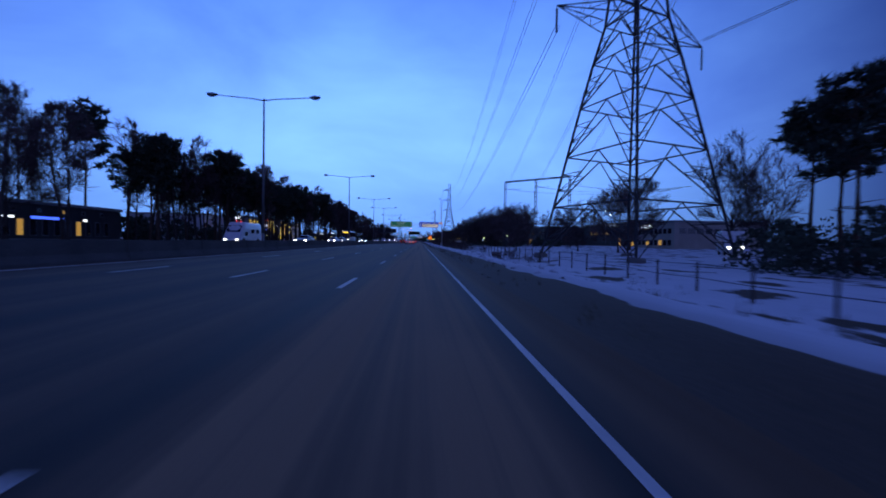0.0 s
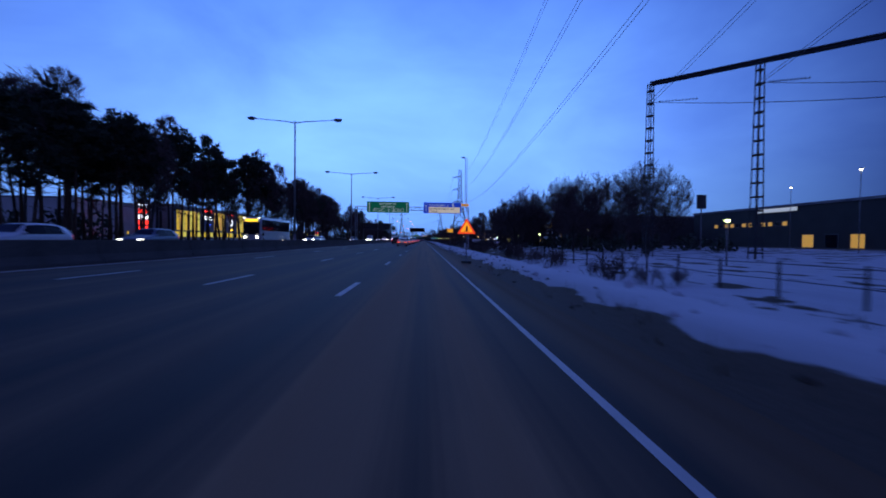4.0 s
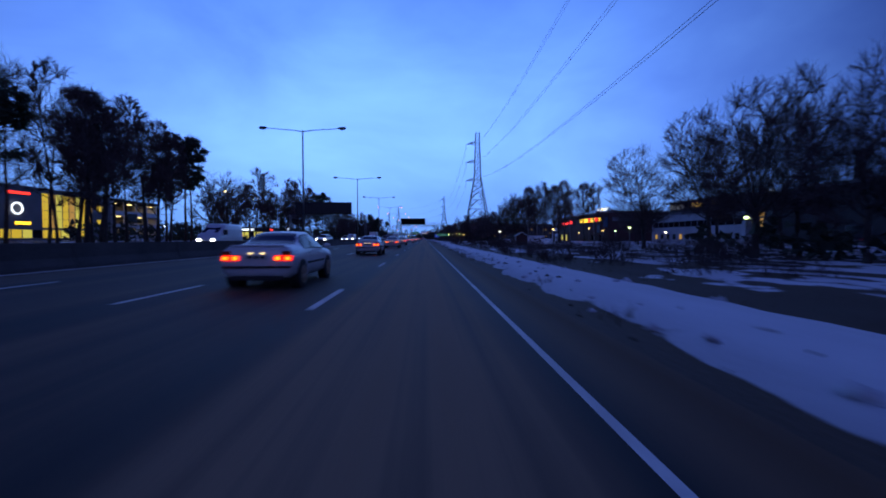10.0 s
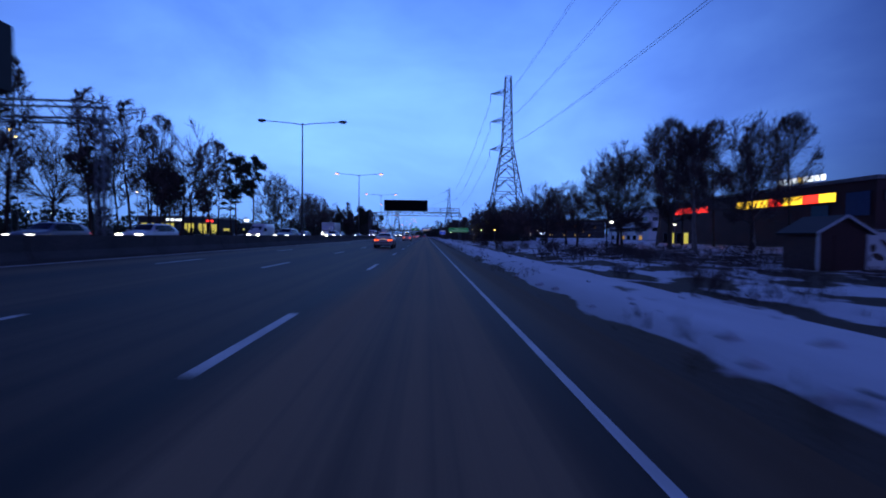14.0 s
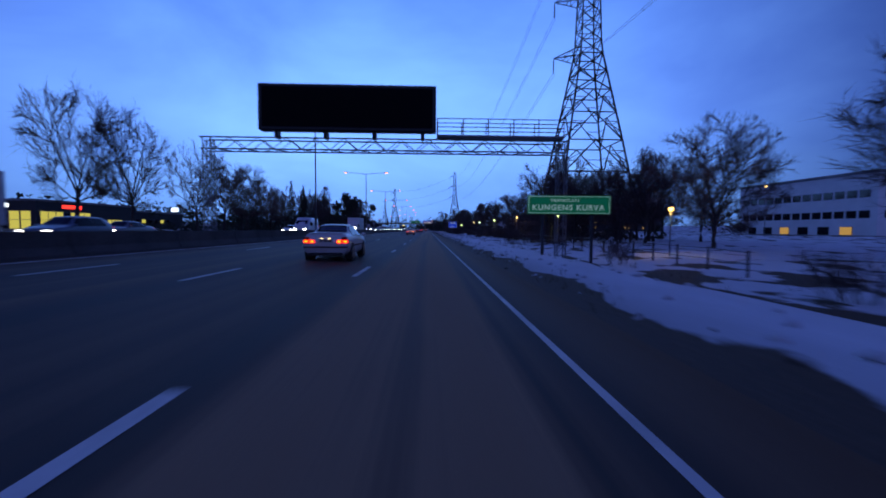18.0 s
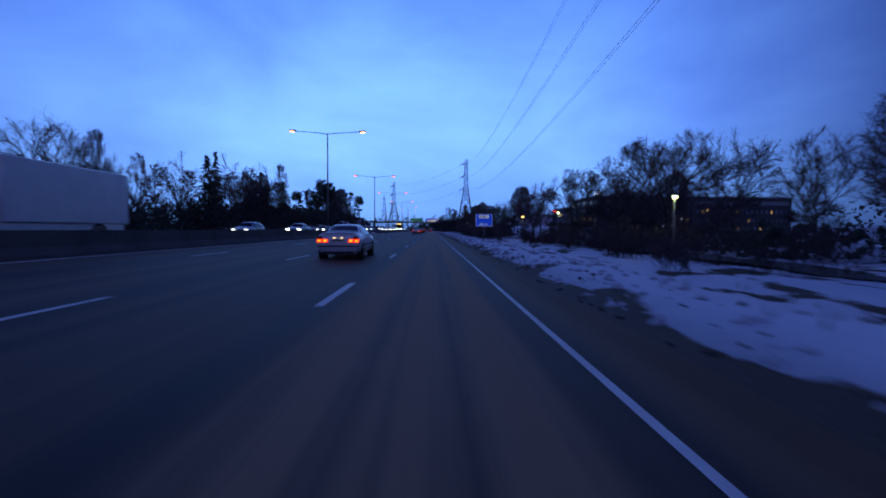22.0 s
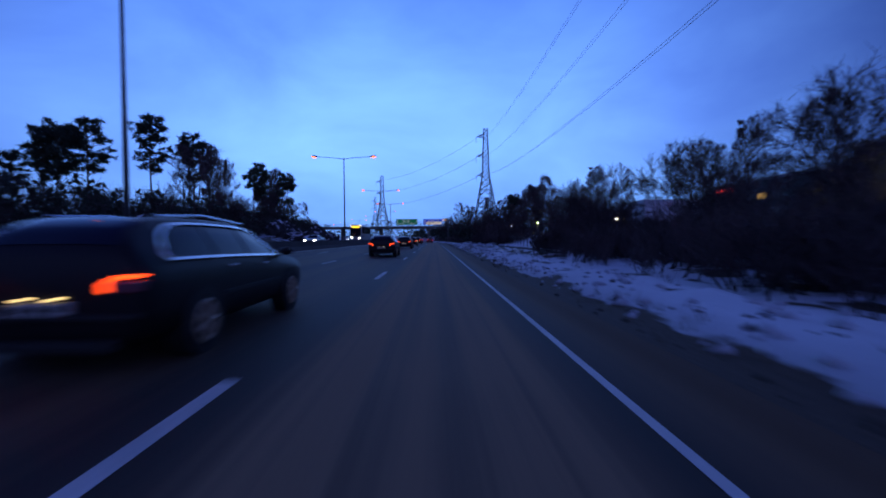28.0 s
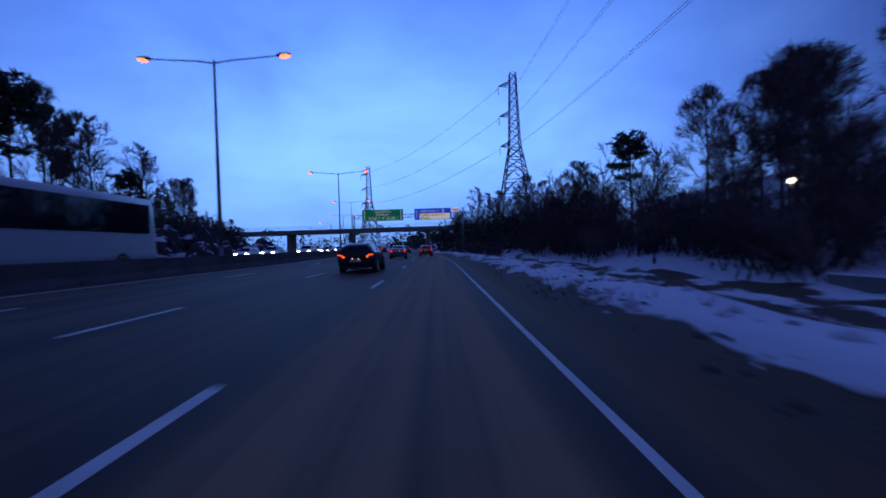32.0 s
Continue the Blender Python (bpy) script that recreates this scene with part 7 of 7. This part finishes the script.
    part("rim", bm, M_RIM, wh)


def lerp3(a, b, f):
    return tuple(p + (q - p) * f for p, q in zip(a, b))


def car(name, label, stations, glass, body, front=(), tail=(), wheels=(0.75, 3.47), wr=0.32, chrome=False, plate_z=0.78, lit_tail=M_BRAKE, head=None, group=""):
    """stations run from tail (y = 0) to nose. glass: (rear base, rear top, front top, front base, pillars) as station numbers and pillar places."""
    root = thing(name, (0, 0, 0), label, "car", group)
    rb, rt, ft, fb, pillars = glass
    marks = [stations[i][0] for i in (rb, rt, ft, fb)]
    given, stations = stations, refine(stations)
    part("body", loft(stations), body, root, smooth=True)
    R = [ring(*s) for s in stations]
    L = stations[-1][0]
    hw = max(s[4] for s in stations)
    # side panes between the pillars
    def side(y, f):
        for A, B, s1, s2 in zip(R, R[1:], stations, stations[1:]):
            if s1[0] <= y <= s2[0]:
                k = (y - s1[0]) / max(1e-6, s2[0] - s1[0])
                lo, mid, hi = (lerp3(A[i], B[i], k) for i in (4, 5, 6))
                return lerp3(lo, mid, f * 2) if f < 0.5 else lerp3(mid, hi, f * 2 - 1)
    for s in (1, -1):
        rows = []
        for j in range(7):
            g = j / 6
            ya = pillars[0][2] - 0.06 + (pillars[0][4] - pillars[0][2]) * (1 - math.sqrt(1 - 0.92 * g * g))
            yb = pillars[-1][3] + 0.06 + (pillars[-1][5] - pillars[-1][3]) * g
            rows.append([(s * q[0], q[1], q[2]) for q in (side(ya + (yb - ya) * i / 16, 0.01 + 0.95 * g) for i in range(17))])
        pane_grid(rows, 0.004, "window_frame", root, M_TRIM, (0, 2, 0.9))
        for y0, y1, lo0, lo1, hi0, hi1 in pillars:
            rows = []
            for j in range(6):
                f = 0.07 + 0.83 * j / 5
                g = j / 5
                ya, yb = lo0 + (hi0 - lo0) * (1 - math.sqrt(1 - 0.92 * g * g)), lo1 + (hi1 - lo1) * g
                rows.append([(s * q[0], q[1], q[2]) for q in (side(ya + (yb - ya) * i / 8, f) for i in range(9))])
            pane_grid(rows, 0.008, "side_window", root, M_SIDEGLASS, (0, 2, 0.9))
        if chrome:
            a0, a1 = pillars[0][2], pillars[-1][3]
            bm = bmesh.new()
            h0, h1 = pillars[0][4], pillars[-1][5]
            line = [side(a1 + (a0 - a1) * i / 16, 0.02) for i in range(17)]
            line += [side(a0 - 0.04 + (h0 - a0) * (1 - math.cos(math.pi * i / 14)), 0.02 + 0.93 * math.sin(math.pi * i / 14)) for i in range(1, 7)]
            line += [side(h0 + (h1 - h0) * i / 16, 0.95) for i in range(17)]
            line += [side(h1 + (a1 - h1) * i / 6, 0.95 - 0.91 * i / 6) for i in range(1, 6)]
            polybar(bm, [(s * (q[0] + 0.012), q[1], q[2]) for q in line], 0.026)
            part("window_trim", bm, M_CHROME, root, "bright chrome window surround")
        # mirror, sill strip, door handles
        bm = bmesh.new()
        my = marks[3] - 0.18
        mp = side(my, 0.1)
        bmesh.ops.create_uvsphere(bm, u_segments=10, v_segments=6, radius=1, matrix=Matrix.Translation((s * (mp[0] + 0.13), my, mp[2] + 0.06)) @ Matrix.Diagonal((0.11, 0.07, 0.075, 1)))
        part("mirror", bm, body, root, smooth=True)
        bm = bmesh.new()
        box(bm, s * (hw + 0.002) - 0.012, s * (hw + 0.002) + 0.012, wheels[0] + 0.45, wheels[1] - 0.45, 0.56, 0.62, 0.004)
        part("rub_strip", bm, M_TRIM, root)
        for hy in (wheels[0] + 0.75, (wheels[0] + wheels[1]) / 2 + 0.35):
            bm = bmesh.new()
            q = side(hy, 0.0)
            box(bm, s * (q[0] + 0.012) - 0.015, s * (q[0] + 0.012) + 0.015, hy - 0.09, hy + 0.09, q[2] - 0.12, q[2] - 0.09, 0.005)
            part("door_handle", bm, body if not chrome else M_CHROME, root)
        for wy in wheels:
            # dark wheel arch
            bm = bmesh.new()
            bmesh.ops.create_cone(bm, cap_ends=True, segments=24, radius1=wr + 0.055, radius2=wr + 0.055, depth=0.24, matrix=Matrix.Translation((s * (hw - 0.105), wy, wr + 0.01)) @ pose(0, 0, 0, 0, 90, 0))
            part("wheel_arch", bm, M_TRIM, root)
            wheel(root, s * (hw + 0.028), wy, wr)
    def across(y0, y1):
        rows = []
        for j in range(7):
            y = y0 + (y1 - y0) * j / 6
            for A, B, s1, s2 in zip(R, R[1:], stations, stations[1:]):
                if s1[0] <= y <= s2[0]:
                    k = (y - s1[0]) / max(1e-6, s2[0] - s1[0])
                    e, d, c = (lerp3(A[i], B[i], k) for i in (6, 7, 8))
                    edge = lerp3(d, e, 0.35)
                    half = [edge, d, lerp3(d, c, 0.5), c]
                    rows.append(half + [(-x, yy, z) for x, yy, z in half[::-1]])
                    break
        return rows
    rear, front_y = marks[1] - marks[0], marks[3] - marks[2]
    pane_grid(across(marks[0] + rear * 0.05, marks[0] + rear * 0.93), 0.008, "rear_window", root, M_CARGLASS, (0, 2, 0.5))
    pane_grid(across(marks[2] + front_y * 0.08, marks[2] + front_y * 0.95), 0.008, "windscreen", root, M_CARGLASS, (0, 2, 0.5))
    # tail: lamps, plate, bumper
    for row, (x0, x1, z0, z1, m) in enumerate(tail):
        for s in (1, -1):
            bm = bmesh.new()
            box(bm, min(s * x0, s * x1), max(s * x0, s * x1), stations[0][0] - 0.02 - 0.006 * row, stations[0][0] + 0.16, z0, z1, 0.02)
            part("tail_lamp", bm, m, root)
    bm = bmesh.new()
    box(bm, -0.27, 0.27, -0.03, 0.02, plate_z - 0.06, plate_z + 0.06, 0.006)
    pl = part("number_plate", bm, M_PLATE, root)
    for i in range(3):
        bm = bmesh.new()
        box(bm, -0.2 + 0.15 * i, -0.1 + 0.15 * i, -0.034, -0.03, plate_z - 0.03, plate_z + 0.03)
        part("plate_bar", bm, M_TRIM, pl)
    for s in (-0.14, 0.14):
        bm = bmesh.new()
        box(bm, s - 0.04, s + 0.04, -0.032, 0.02, plate_z + 0.085, plate_z + 0.105)
        part("plate_lamp", bm, M_PLATELIT, root)
    bm = bmesh.new()
    box(bm, -hw * 0.93, hw * 0.93, -0.045, 0.1, 0.52, 0.57, 0.012)
    part("bumper_strip", bm, M_TRIM, root)
    bm = bmesh.new()
    box(bm, -hw * 0.7, hw * 0.7, -0.02, 0.1, 0.22, 0.33, 0.02)
    part("bumper_skirt", bm, M_TRIM, root)
    for x0, x1, z0, z1, m in front:
        for s in (1, -1):
            bm = bmesh.new()
            box(bm, min(s * x0, s * x1), max(s * x0, s * x1), L - 0.14, L + 0.015, z0, z1, 0.02)
            part("head_lamp", bm, m, root)
    bm = bmesh.new()
    box(bm, -0.36, 0.36, L - 0.05, L + 0.012, 0.56, 0.70, 0.02)
    part("grille", bm, M_TRIM, root)
    bm = bmesh.new()
    box(bm, -0.26, 0.26, L - 0.02, L + 0.025, 0.40, 0.50, 0.006)
    part("front_plate", bm, M_PLATE, root)
    return root


# (y, sill, belt, top, half width, half width of the top)
SEDAN = [(0.0, 0.40, 0.86, 0.98, 0.80, 0.68), (0.07, 0.30, 0.90, 1.03, 0.835, 0.70), (0.42, 0.26, 0.93, 1.06, 0.862, 0.70), (0.80, 0.24, 0.95, 1.08, 0.868, 0.69), (1.48, 0.22, 0.96, 1.375, 0.87, 0.56), (2.05, 0.22, 0.955, 1.415, 0.87, 0.57), (2.55, 0.22, 0.945, 1.385, 0.87, 0.56), (3.22, 0.22, 0.93, 0.985, 0.868, 0.68), (3.75, 0.24, 0.87, 0.93, 0.86, 0.66), (4.22, 0.27, 0.76, 0.82, 0.83, 0.62), (4.42, 0.32, 0.68, 0.73, 0.74, 0.56)]
SEDAN_GLASS = (3, 4, 6, 7, ((1.02, 1.72, 1.05, 1.78, 1.45, 1.80), (1.8, 2.5, 1.84, 3.02, 1.86, 2.52)))
ESTATE = [(0.0, 0.42, 0.95, 1.05, 0.80, 0.70), (0.06, 0.30, 1.00, 1.16, 0.88, 0.72), (0.30, 0.27, 1.03, 1.36, 0.915, 0.62), (0.62, 0.25, 1.03, 1.465, 0.92, 0.60), (1.5, 0.23, 1.02, 1.50, 0.925, 0.60), (2.4, 0.23, 1.00, 1.48, 0.925, 0.60), (2.85, 0.23, 0.985, 1.42, 0.925, 0.58), (3.58, 0.23, 0.96, 1.02, 0.92, 0.72), (4.15, 0.25, 0.88, 0.94, 0.91, 0.68), (4.6, 0.28, 0.76, 0.81, 0.86, 0.62), (4.80, 0.34, 0.66, 0.70, 0.74, 0.54)]
ESTATE_GLASS = (1, 3, 6, 7, ((0.5, 1.3, 0.44, 1.32, 1.0, 1.34), (1.38, 2.2, 1.40, 2.18, 1.42, 2.20), (2.26, 2.9, 2.26, 3.36, 2.28, 2.86)))
HATCH = [(0.0, 0.40, 0.90, 1.00, 0.76, 0.68), (0.06, 0.30, 0.94, 1.10, 0.84, 0.70), (0.28, 0.26, 0.95, 1.34, 0.865, 0.60), (0.60, 0.24, 0.95, 1.44, 0.87, 0.58), (1.6, 0.23, 0.94, 1.48, 0.87, 0.58), (2.3, 0.23, 0.93, 1.43, 0.87, 0.57), (3.02, 0.23, 0.92, 0.99, 0.868, 0.68), (3.6, 0.25, 0.84, 0.90, 0.86, 0.64), (4.0, 0.28, 0.74, 0.79, 0.82, 0.58), (4.15, 0.34, 0.65, 0.69, 0.72, 0.52)]
HATCH_GLASS = (1, 3, 5, 6, ((0.5, 1.3, 0.60, 1.36, 0.75, 1.38), (1.44, 2.3, 1.46, 2.84, 1.48, 2.34)))
SUV = [(0.0, 0.50, 1.05, 1.15, 0.80, 0.72), (0.06, 0.40, 1.10, 1.30, 0.90, 0.74), (0.22, 0.36, 1.12, 1.62, 0.92, 0.66), (0.5, 0.34, 1.12, 1.76, 0.925, 0.64), (1.6, 0.32, 1.12, 1.80, 0.93, 0.64), (2.5, 0.32, 1.11, 1.75, 0.93, 0.63), (3.1, 0.32, 1.10, 1.18, 0.925, 0.74), (3.8, 0.34, 1.04, 1.10, 0.92, 0.72), (4.4, 0.38, 0.94, 1.0, 0.88, 0.68), (4.58, 0.45, 0.86, 0.90, 0.78, 0.60)]
SUV_GLASS = (1, 3, 5, 6, ((0.4, 1.3, 0.45, 1.30, 0.6, 1.32), (1.38, 2.5, 1.40, 2.95, 1.42, 2.50)))

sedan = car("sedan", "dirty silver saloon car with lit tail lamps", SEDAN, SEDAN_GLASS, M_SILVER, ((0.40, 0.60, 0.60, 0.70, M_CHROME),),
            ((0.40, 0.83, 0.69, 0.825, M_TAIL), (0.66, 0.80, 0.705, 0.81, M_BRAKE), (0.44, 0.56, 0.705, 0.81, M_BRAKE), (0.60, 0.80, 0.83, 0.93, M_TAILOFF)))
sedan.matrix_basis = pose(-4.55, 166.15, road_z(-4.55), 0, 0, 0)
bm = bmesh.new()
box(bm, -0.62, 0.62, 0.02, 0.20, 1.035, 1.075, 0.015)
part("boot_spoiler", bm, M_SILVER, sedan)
estate = car("estate_car", "black estate car with chrome window surround and lit tail lamps", ESTATE, ESTATE_GLASS, M_NIGHT, ((0.40, 0.60, 0.60, 0.70, M_CHROME),),
             ((0.66, 0.88, 0.895, 0.93, M_STRIP), (0.60, 0.70, 0.855, 0.905, M_STRIP), (0.555, 0.63, 0.765, 0.87, M_STRIP), (0.62, 0.88, 0.76, 0.875, mat("clear_red_lamp_cover", (0.20, 0.06, 0.08), 0.15, bump=0.0))), (0.98, 3.80), 0.335, True, 0.62)
estate.matrix_basis = pose(-4.05, 515.6, road_z(-4.05), 0, 0, 0)
for s in (1, -1):
    bm = bmesh.new()
    tube(bm, (s * 0.56, 0.75, 1.50), (s * 0.57, 1.6, 1.545), 0.018, 0.018, 6)
    tube(bm, (s * 0.57, 1.6, 1.545), (s * 0.56, 2.7, 1.475), 0.018, 0.018, 6)
    part("roof_rail", bm, M_CHROME, estate)
suv = car("off_roader", "dark high off-road car with tail lamps on", SUV, SUV_GLASS, M_NIGHT, ((0.40, 0.62, 0.78, 0.88, M_CHROME),), ((0.74, 0.88, 0.86, 1.18, M_TAIL),), (0.85, 3.65), 0.37)
suv.matrix_basis = pose(-7.75, 176.2, road_z(-7.75), 0, 0, 0)

FRONT = ((0.46, 0.80, 0.62, 0.78, M_HEAD),)
FRONTLOW = ((0.46, 0.80, 0.60, 0.74, M_HEADLOW),)
TAILS = ((0.60, 0.80, 0.74, 0.92, M_TAIL),)
hatch_white = car("hatchback", "white hatchback with head lamps on", HATCH, HATCH_GLASS, M_CARWHITE, FRONT, TAILS, (0.70, 3.25), 0.31, group="oncoming traffic")
hatch_blue = car("hatchback", "blue-grey hatchback with side lamps on", HATCH, HATCH_GLASS, M_CARBLUE, FRONTLOW, TAILS, (0.70, 3.25), 0.31, group="oncoming traffic")
saloon_grey = car("saloon", "grey saloon car with head lamps on", SEDAN, SEDAN_GLASS, M_CARGREY, FRONT, TAILS, group="oncoming traffic")
hatch_red = car("hatchback", "red hatchback with tail lamps on", HATCH, HATCH_GLASS, M_CARRED, FRONTLOW, TAILS, (0.70, 3.25), 0.31, group="queue at the bridge")


def box_vehicle(name, label, length, wide, high, nose, body, cab_high, lit, panes, dest=None, cargo=None):
    """Vans, coaches and box lorries; y = 0 at the tail, nose forward."""
    root = thing(name, (0, 0, 0), label, name.replace("_", " "), "oncoming traffic")
    h = wide / 2
    st = [(0.0, 0.38, 1.1, high - 0.12, h * 0.96, h * 0.86), (0.15, 0.34, 1.12, high, h, h * 0.90), (length - nose - 0.4, 0.34, 1.12, high, h, h * 0.90), (length - nose, 0.34, 1.12, cab_high, h, h * 0.86), (length - nose * 0.45, 0.34, 1.05, 1.05 + (cab_high - 1.05) * (0.42 if nose > 0.7 else 0.9), h, h * 0.84), (length - 0.12, 0.36, 0.92, 1.05 if nose > 0.7 else cab_high * 0.8, h * 0.96, h * 0.80), (length, 0.42, 0.84, 0.95 if nose > 0.7 else cab_high * 0.5, h * 0.88, h * 0.74)]
    part("body", loft(refine(st, 3)), body, root, smooth=True)
    if cargo:
        bm = bmesh.new()
        box(bm, -h - 0.12, h + 0.12, -0.1, cargo, 0.95, high + 0.75, 0.04)
        part("cargo_box", bm, M_CARWHITE, root)
    R = [ring(*s) for s in st]
    a, b = R[3][7], R[4][7]
    a, b = lerp3(a, b, 0.08), lerp3(a, b, 0.98)
    patch([(b[0], b[1] + 0.02, b[2]), (a[0], a[1] + 0.02, a[2]), (-a[0], a[1] + 0.02, a[2]), (-b[0], b[1] + 0.02, b[2])], M_CARGLASS, "windscreen", root)
    if dest:
        bm = bmesh.new()
        box(bm, -h * 0.84, h * 0.84, length - 0.30, length + 0.03, 1.35, cab_high - 0.5, 0.08)
        part("front_window", bm, M_CARGLASS, root)
    lz = 0.30 if dest or cargo else 0.0
    for s in (1, -1):
        for y0, y1, z0, z1 in panes:
            bm = bmesh.new()
            box(bm, s * h * 0.955 - 0.035, s * h * 0.955 + 0.035, y0, y1, z0, z1, 0.01)
            part("side_window", bm, M_CARGLASS, root)
        for wy in (length * 0.2, length - 0.95 - nose * 0.1):
            wheel(root, s * (h + 0.01), wy, 0.36 if length < 7 else 0.5, 0.24)
        bm = bmesh.new()
        box(bm, s * h * 0.62 - 0.16, s * h * 0.62 + 0.16, length - 0.15, length + 0.04, 0.66 + lz, 0.86 + lz, 0.02)
        part("head_lamp", bm, lit, root)
        bm = bmesh.new()
        box(bm, s * (h + 0.13) - 0.09, s * (h + 0.13) + 0.09, length - nose - 0.05, length - nose + 0.1, 1.25, 1.6, 0.03)
        part("mirror", bm, M_TRIM, root)
        bm = bmesh.new()
        box(bm, s * h * 0.86 - 0.07, s * h * 0.86 + 0.07, -0.03, 0.05, 0.9, 1.25, 0.01)
        part("tail_lamp", bm, M_TAIL, root)
    if dest:
        bm = bmesh.new()
        box(bm, -h * 0.6, h * 0.6, length - 0.30, length + 0.04, cab_high - 0.46, cab_high - 0.14, 0.01)
        part("destination_display", bm, dest, root, "amber lit destination display")
        for s in (1, -1):
            bm = bmesh.new()
            box(bm, s * h * 0.75 - 0.1, s * h * 0.75 + 0.1, length - 0.25, length - 0.05, cab_high - 0.08, cab_high + 0.02, 0.01)
            part("marker_lamp", bm, M_HEADLOW, root)
    return root


van = box_vehicle("panel_van", "white panel van with head lamps on", 5.3, 1.95, 2.25, 1.5, M_CARWHITE, 1.95, M_HEAD, ((3.4, 3.95, 1.25, 1.7),))
van2 = box_vehicle("motorhome", "white motorhome with small side windows", 7.0, 2.25, 2.95, 1.4, M_CARWHITE, 2.6, M_HEADLOW, ((1.0, 1.8, 1.6, 2.1), (2.6, 3.5, 1.6, 2.1), (4.7, 5.4, 1.3, 1.75)))
lorry = box_vehicle("box_lorry", "white box lorry with head lamps on", 7.6, 2.3, 2.5, 1.1, M_CARWHITE, 2.4, M_HEAD, ((5.9, 6.5, 1.4, 1.9),), None, 5.7)
coach = box_vehicle("coach", "white coach with dark window band and amber display", 12.2, 2.5, 3.75, 0.5, M_COACH, 3.6, M_HEAD, tuple((0.5 + 1.38 * i, 1.84 + 1.38 * i, 1.95, 3.4) for i in range(8)), M_YELSIGN)


def oncoming(ob, x, y, first=False):
    """Stands the vehicle with its nose towards the camera's start, middle at y."""
    L = {"panel_van": 5.3, "motorhome": 7.0, "box_lorry": 7.6, "coach": 12.2}.get(ob.name.split(".")[0], 4.3)
    m = pose(x + bend(y), y + L / 2, road_z(x), 0, 0, 180 + math.degrees(math.atan2(-(bend(y + 3) - bend(y - 3)), 6)))
    if first:
        ob.matrix_basis = m
        return ob
    return copy_thing(ob, m)


oncoming(van2, -23.2, 49.6, True)
oncoming(hatch_white, -19.6, 88.7, True)
oncoming(saloon_grey, -16.2, 53.0, True)
oncoming(hatch_blue, -19.6, 98.2, True)
oncoming(coach, -23.2, 130.4, True)
oncoming(van, -19.6, 217.5, True)
oncoming(lorry, -19.6, 336.2, True)
for ob, x, y in ((hatch_blue, -19.6, 183.5), (hatch_white, -16.2, 243.7), (hatch_white, -19.6, 280.8), (hatch_blue, -23.2, 277.2), (hatch_blue, -19.6, 344.6), (saloon_grey, -23.2, 354.0), (hatch_white, -23.0, 391.5), (van, -16.2, 376.5), (hatch_white, -16.2, 398.0), (lorry, -16.2, 413.4),
                 (hatch_blue, -19.6, 441.0), (saloon_grey, -16.4, 447.5), (hatch_blue, -23.0, 501.5), (saloon_grey, -23.0, 484.0), (hatch_blue, -19.6, 489.0), (hatch_white, -16.2, 537.5), (saloon_grey, -19.6, 527.0), (saloon_grey, -23.2, 537.0), (saloon_grey, -16.2, 567.0), (coach, -16.2, 601.9),
                 (hatch_white, -23.2, 160.0), (van, -23.2, 310.0), (saloon_grey, -19.6, 141.0), (hatch_white, -23.2, 330.0), (hatch_white, -16.4, 324.0), (hatch_blue, -16.4, 300.0)):
    oncoming(ob, x, y)
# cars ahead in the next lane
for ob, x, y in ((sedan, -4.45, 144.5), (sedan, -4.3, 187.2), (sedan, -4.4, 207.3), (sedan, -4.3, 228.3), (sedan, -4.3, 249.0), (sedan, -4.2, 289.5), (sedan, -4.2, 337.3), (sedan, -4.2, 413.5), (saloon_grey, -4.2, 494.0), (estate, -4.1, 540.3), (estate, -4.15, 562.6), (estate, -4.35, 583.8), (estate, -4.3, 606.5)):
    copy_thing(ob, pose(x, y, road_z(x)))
copy_thing(lorry, pose(44.0, 52.0, lay(44, 52) - 0.05, 0, 0, 150))
# slow queues at the bridge
rng_q = random.Random(9)
for lane in (-16.2, -19.6, -23.2):
    y = 636 + rng_q.uniform(0, 8)
    while y < 800:
        oncoming((hatch_white, saloon_grey, hatch_white, van)[rng_q.randrange(4)], lane, y)
        y += rng_q.uniform(32, 50)
first_red = True
for lane in (-0.6, -4.1, -7.6):
    y = 640 + rng_q.uniform(0, 14) if lane > -1 else 622 + rng_q.uniform(0, 10)
    while y < 790:
        ob = (hatch_red, saloon_grey, hatch_red, hatch_blue)[rng_q.randrange(4)]
        m = pose(lane + bend(y), y, road_z(lane), 0, 0, math.degrees(math.atan2(-(bend(y + 3) - bend(y - 3)), 6)))
        if first_red:
            hatch_red.matrix_basis = m
            first_red = False
        else:
            copy_thing(ob, m)
        y += rng_q.uniform(26, 42)
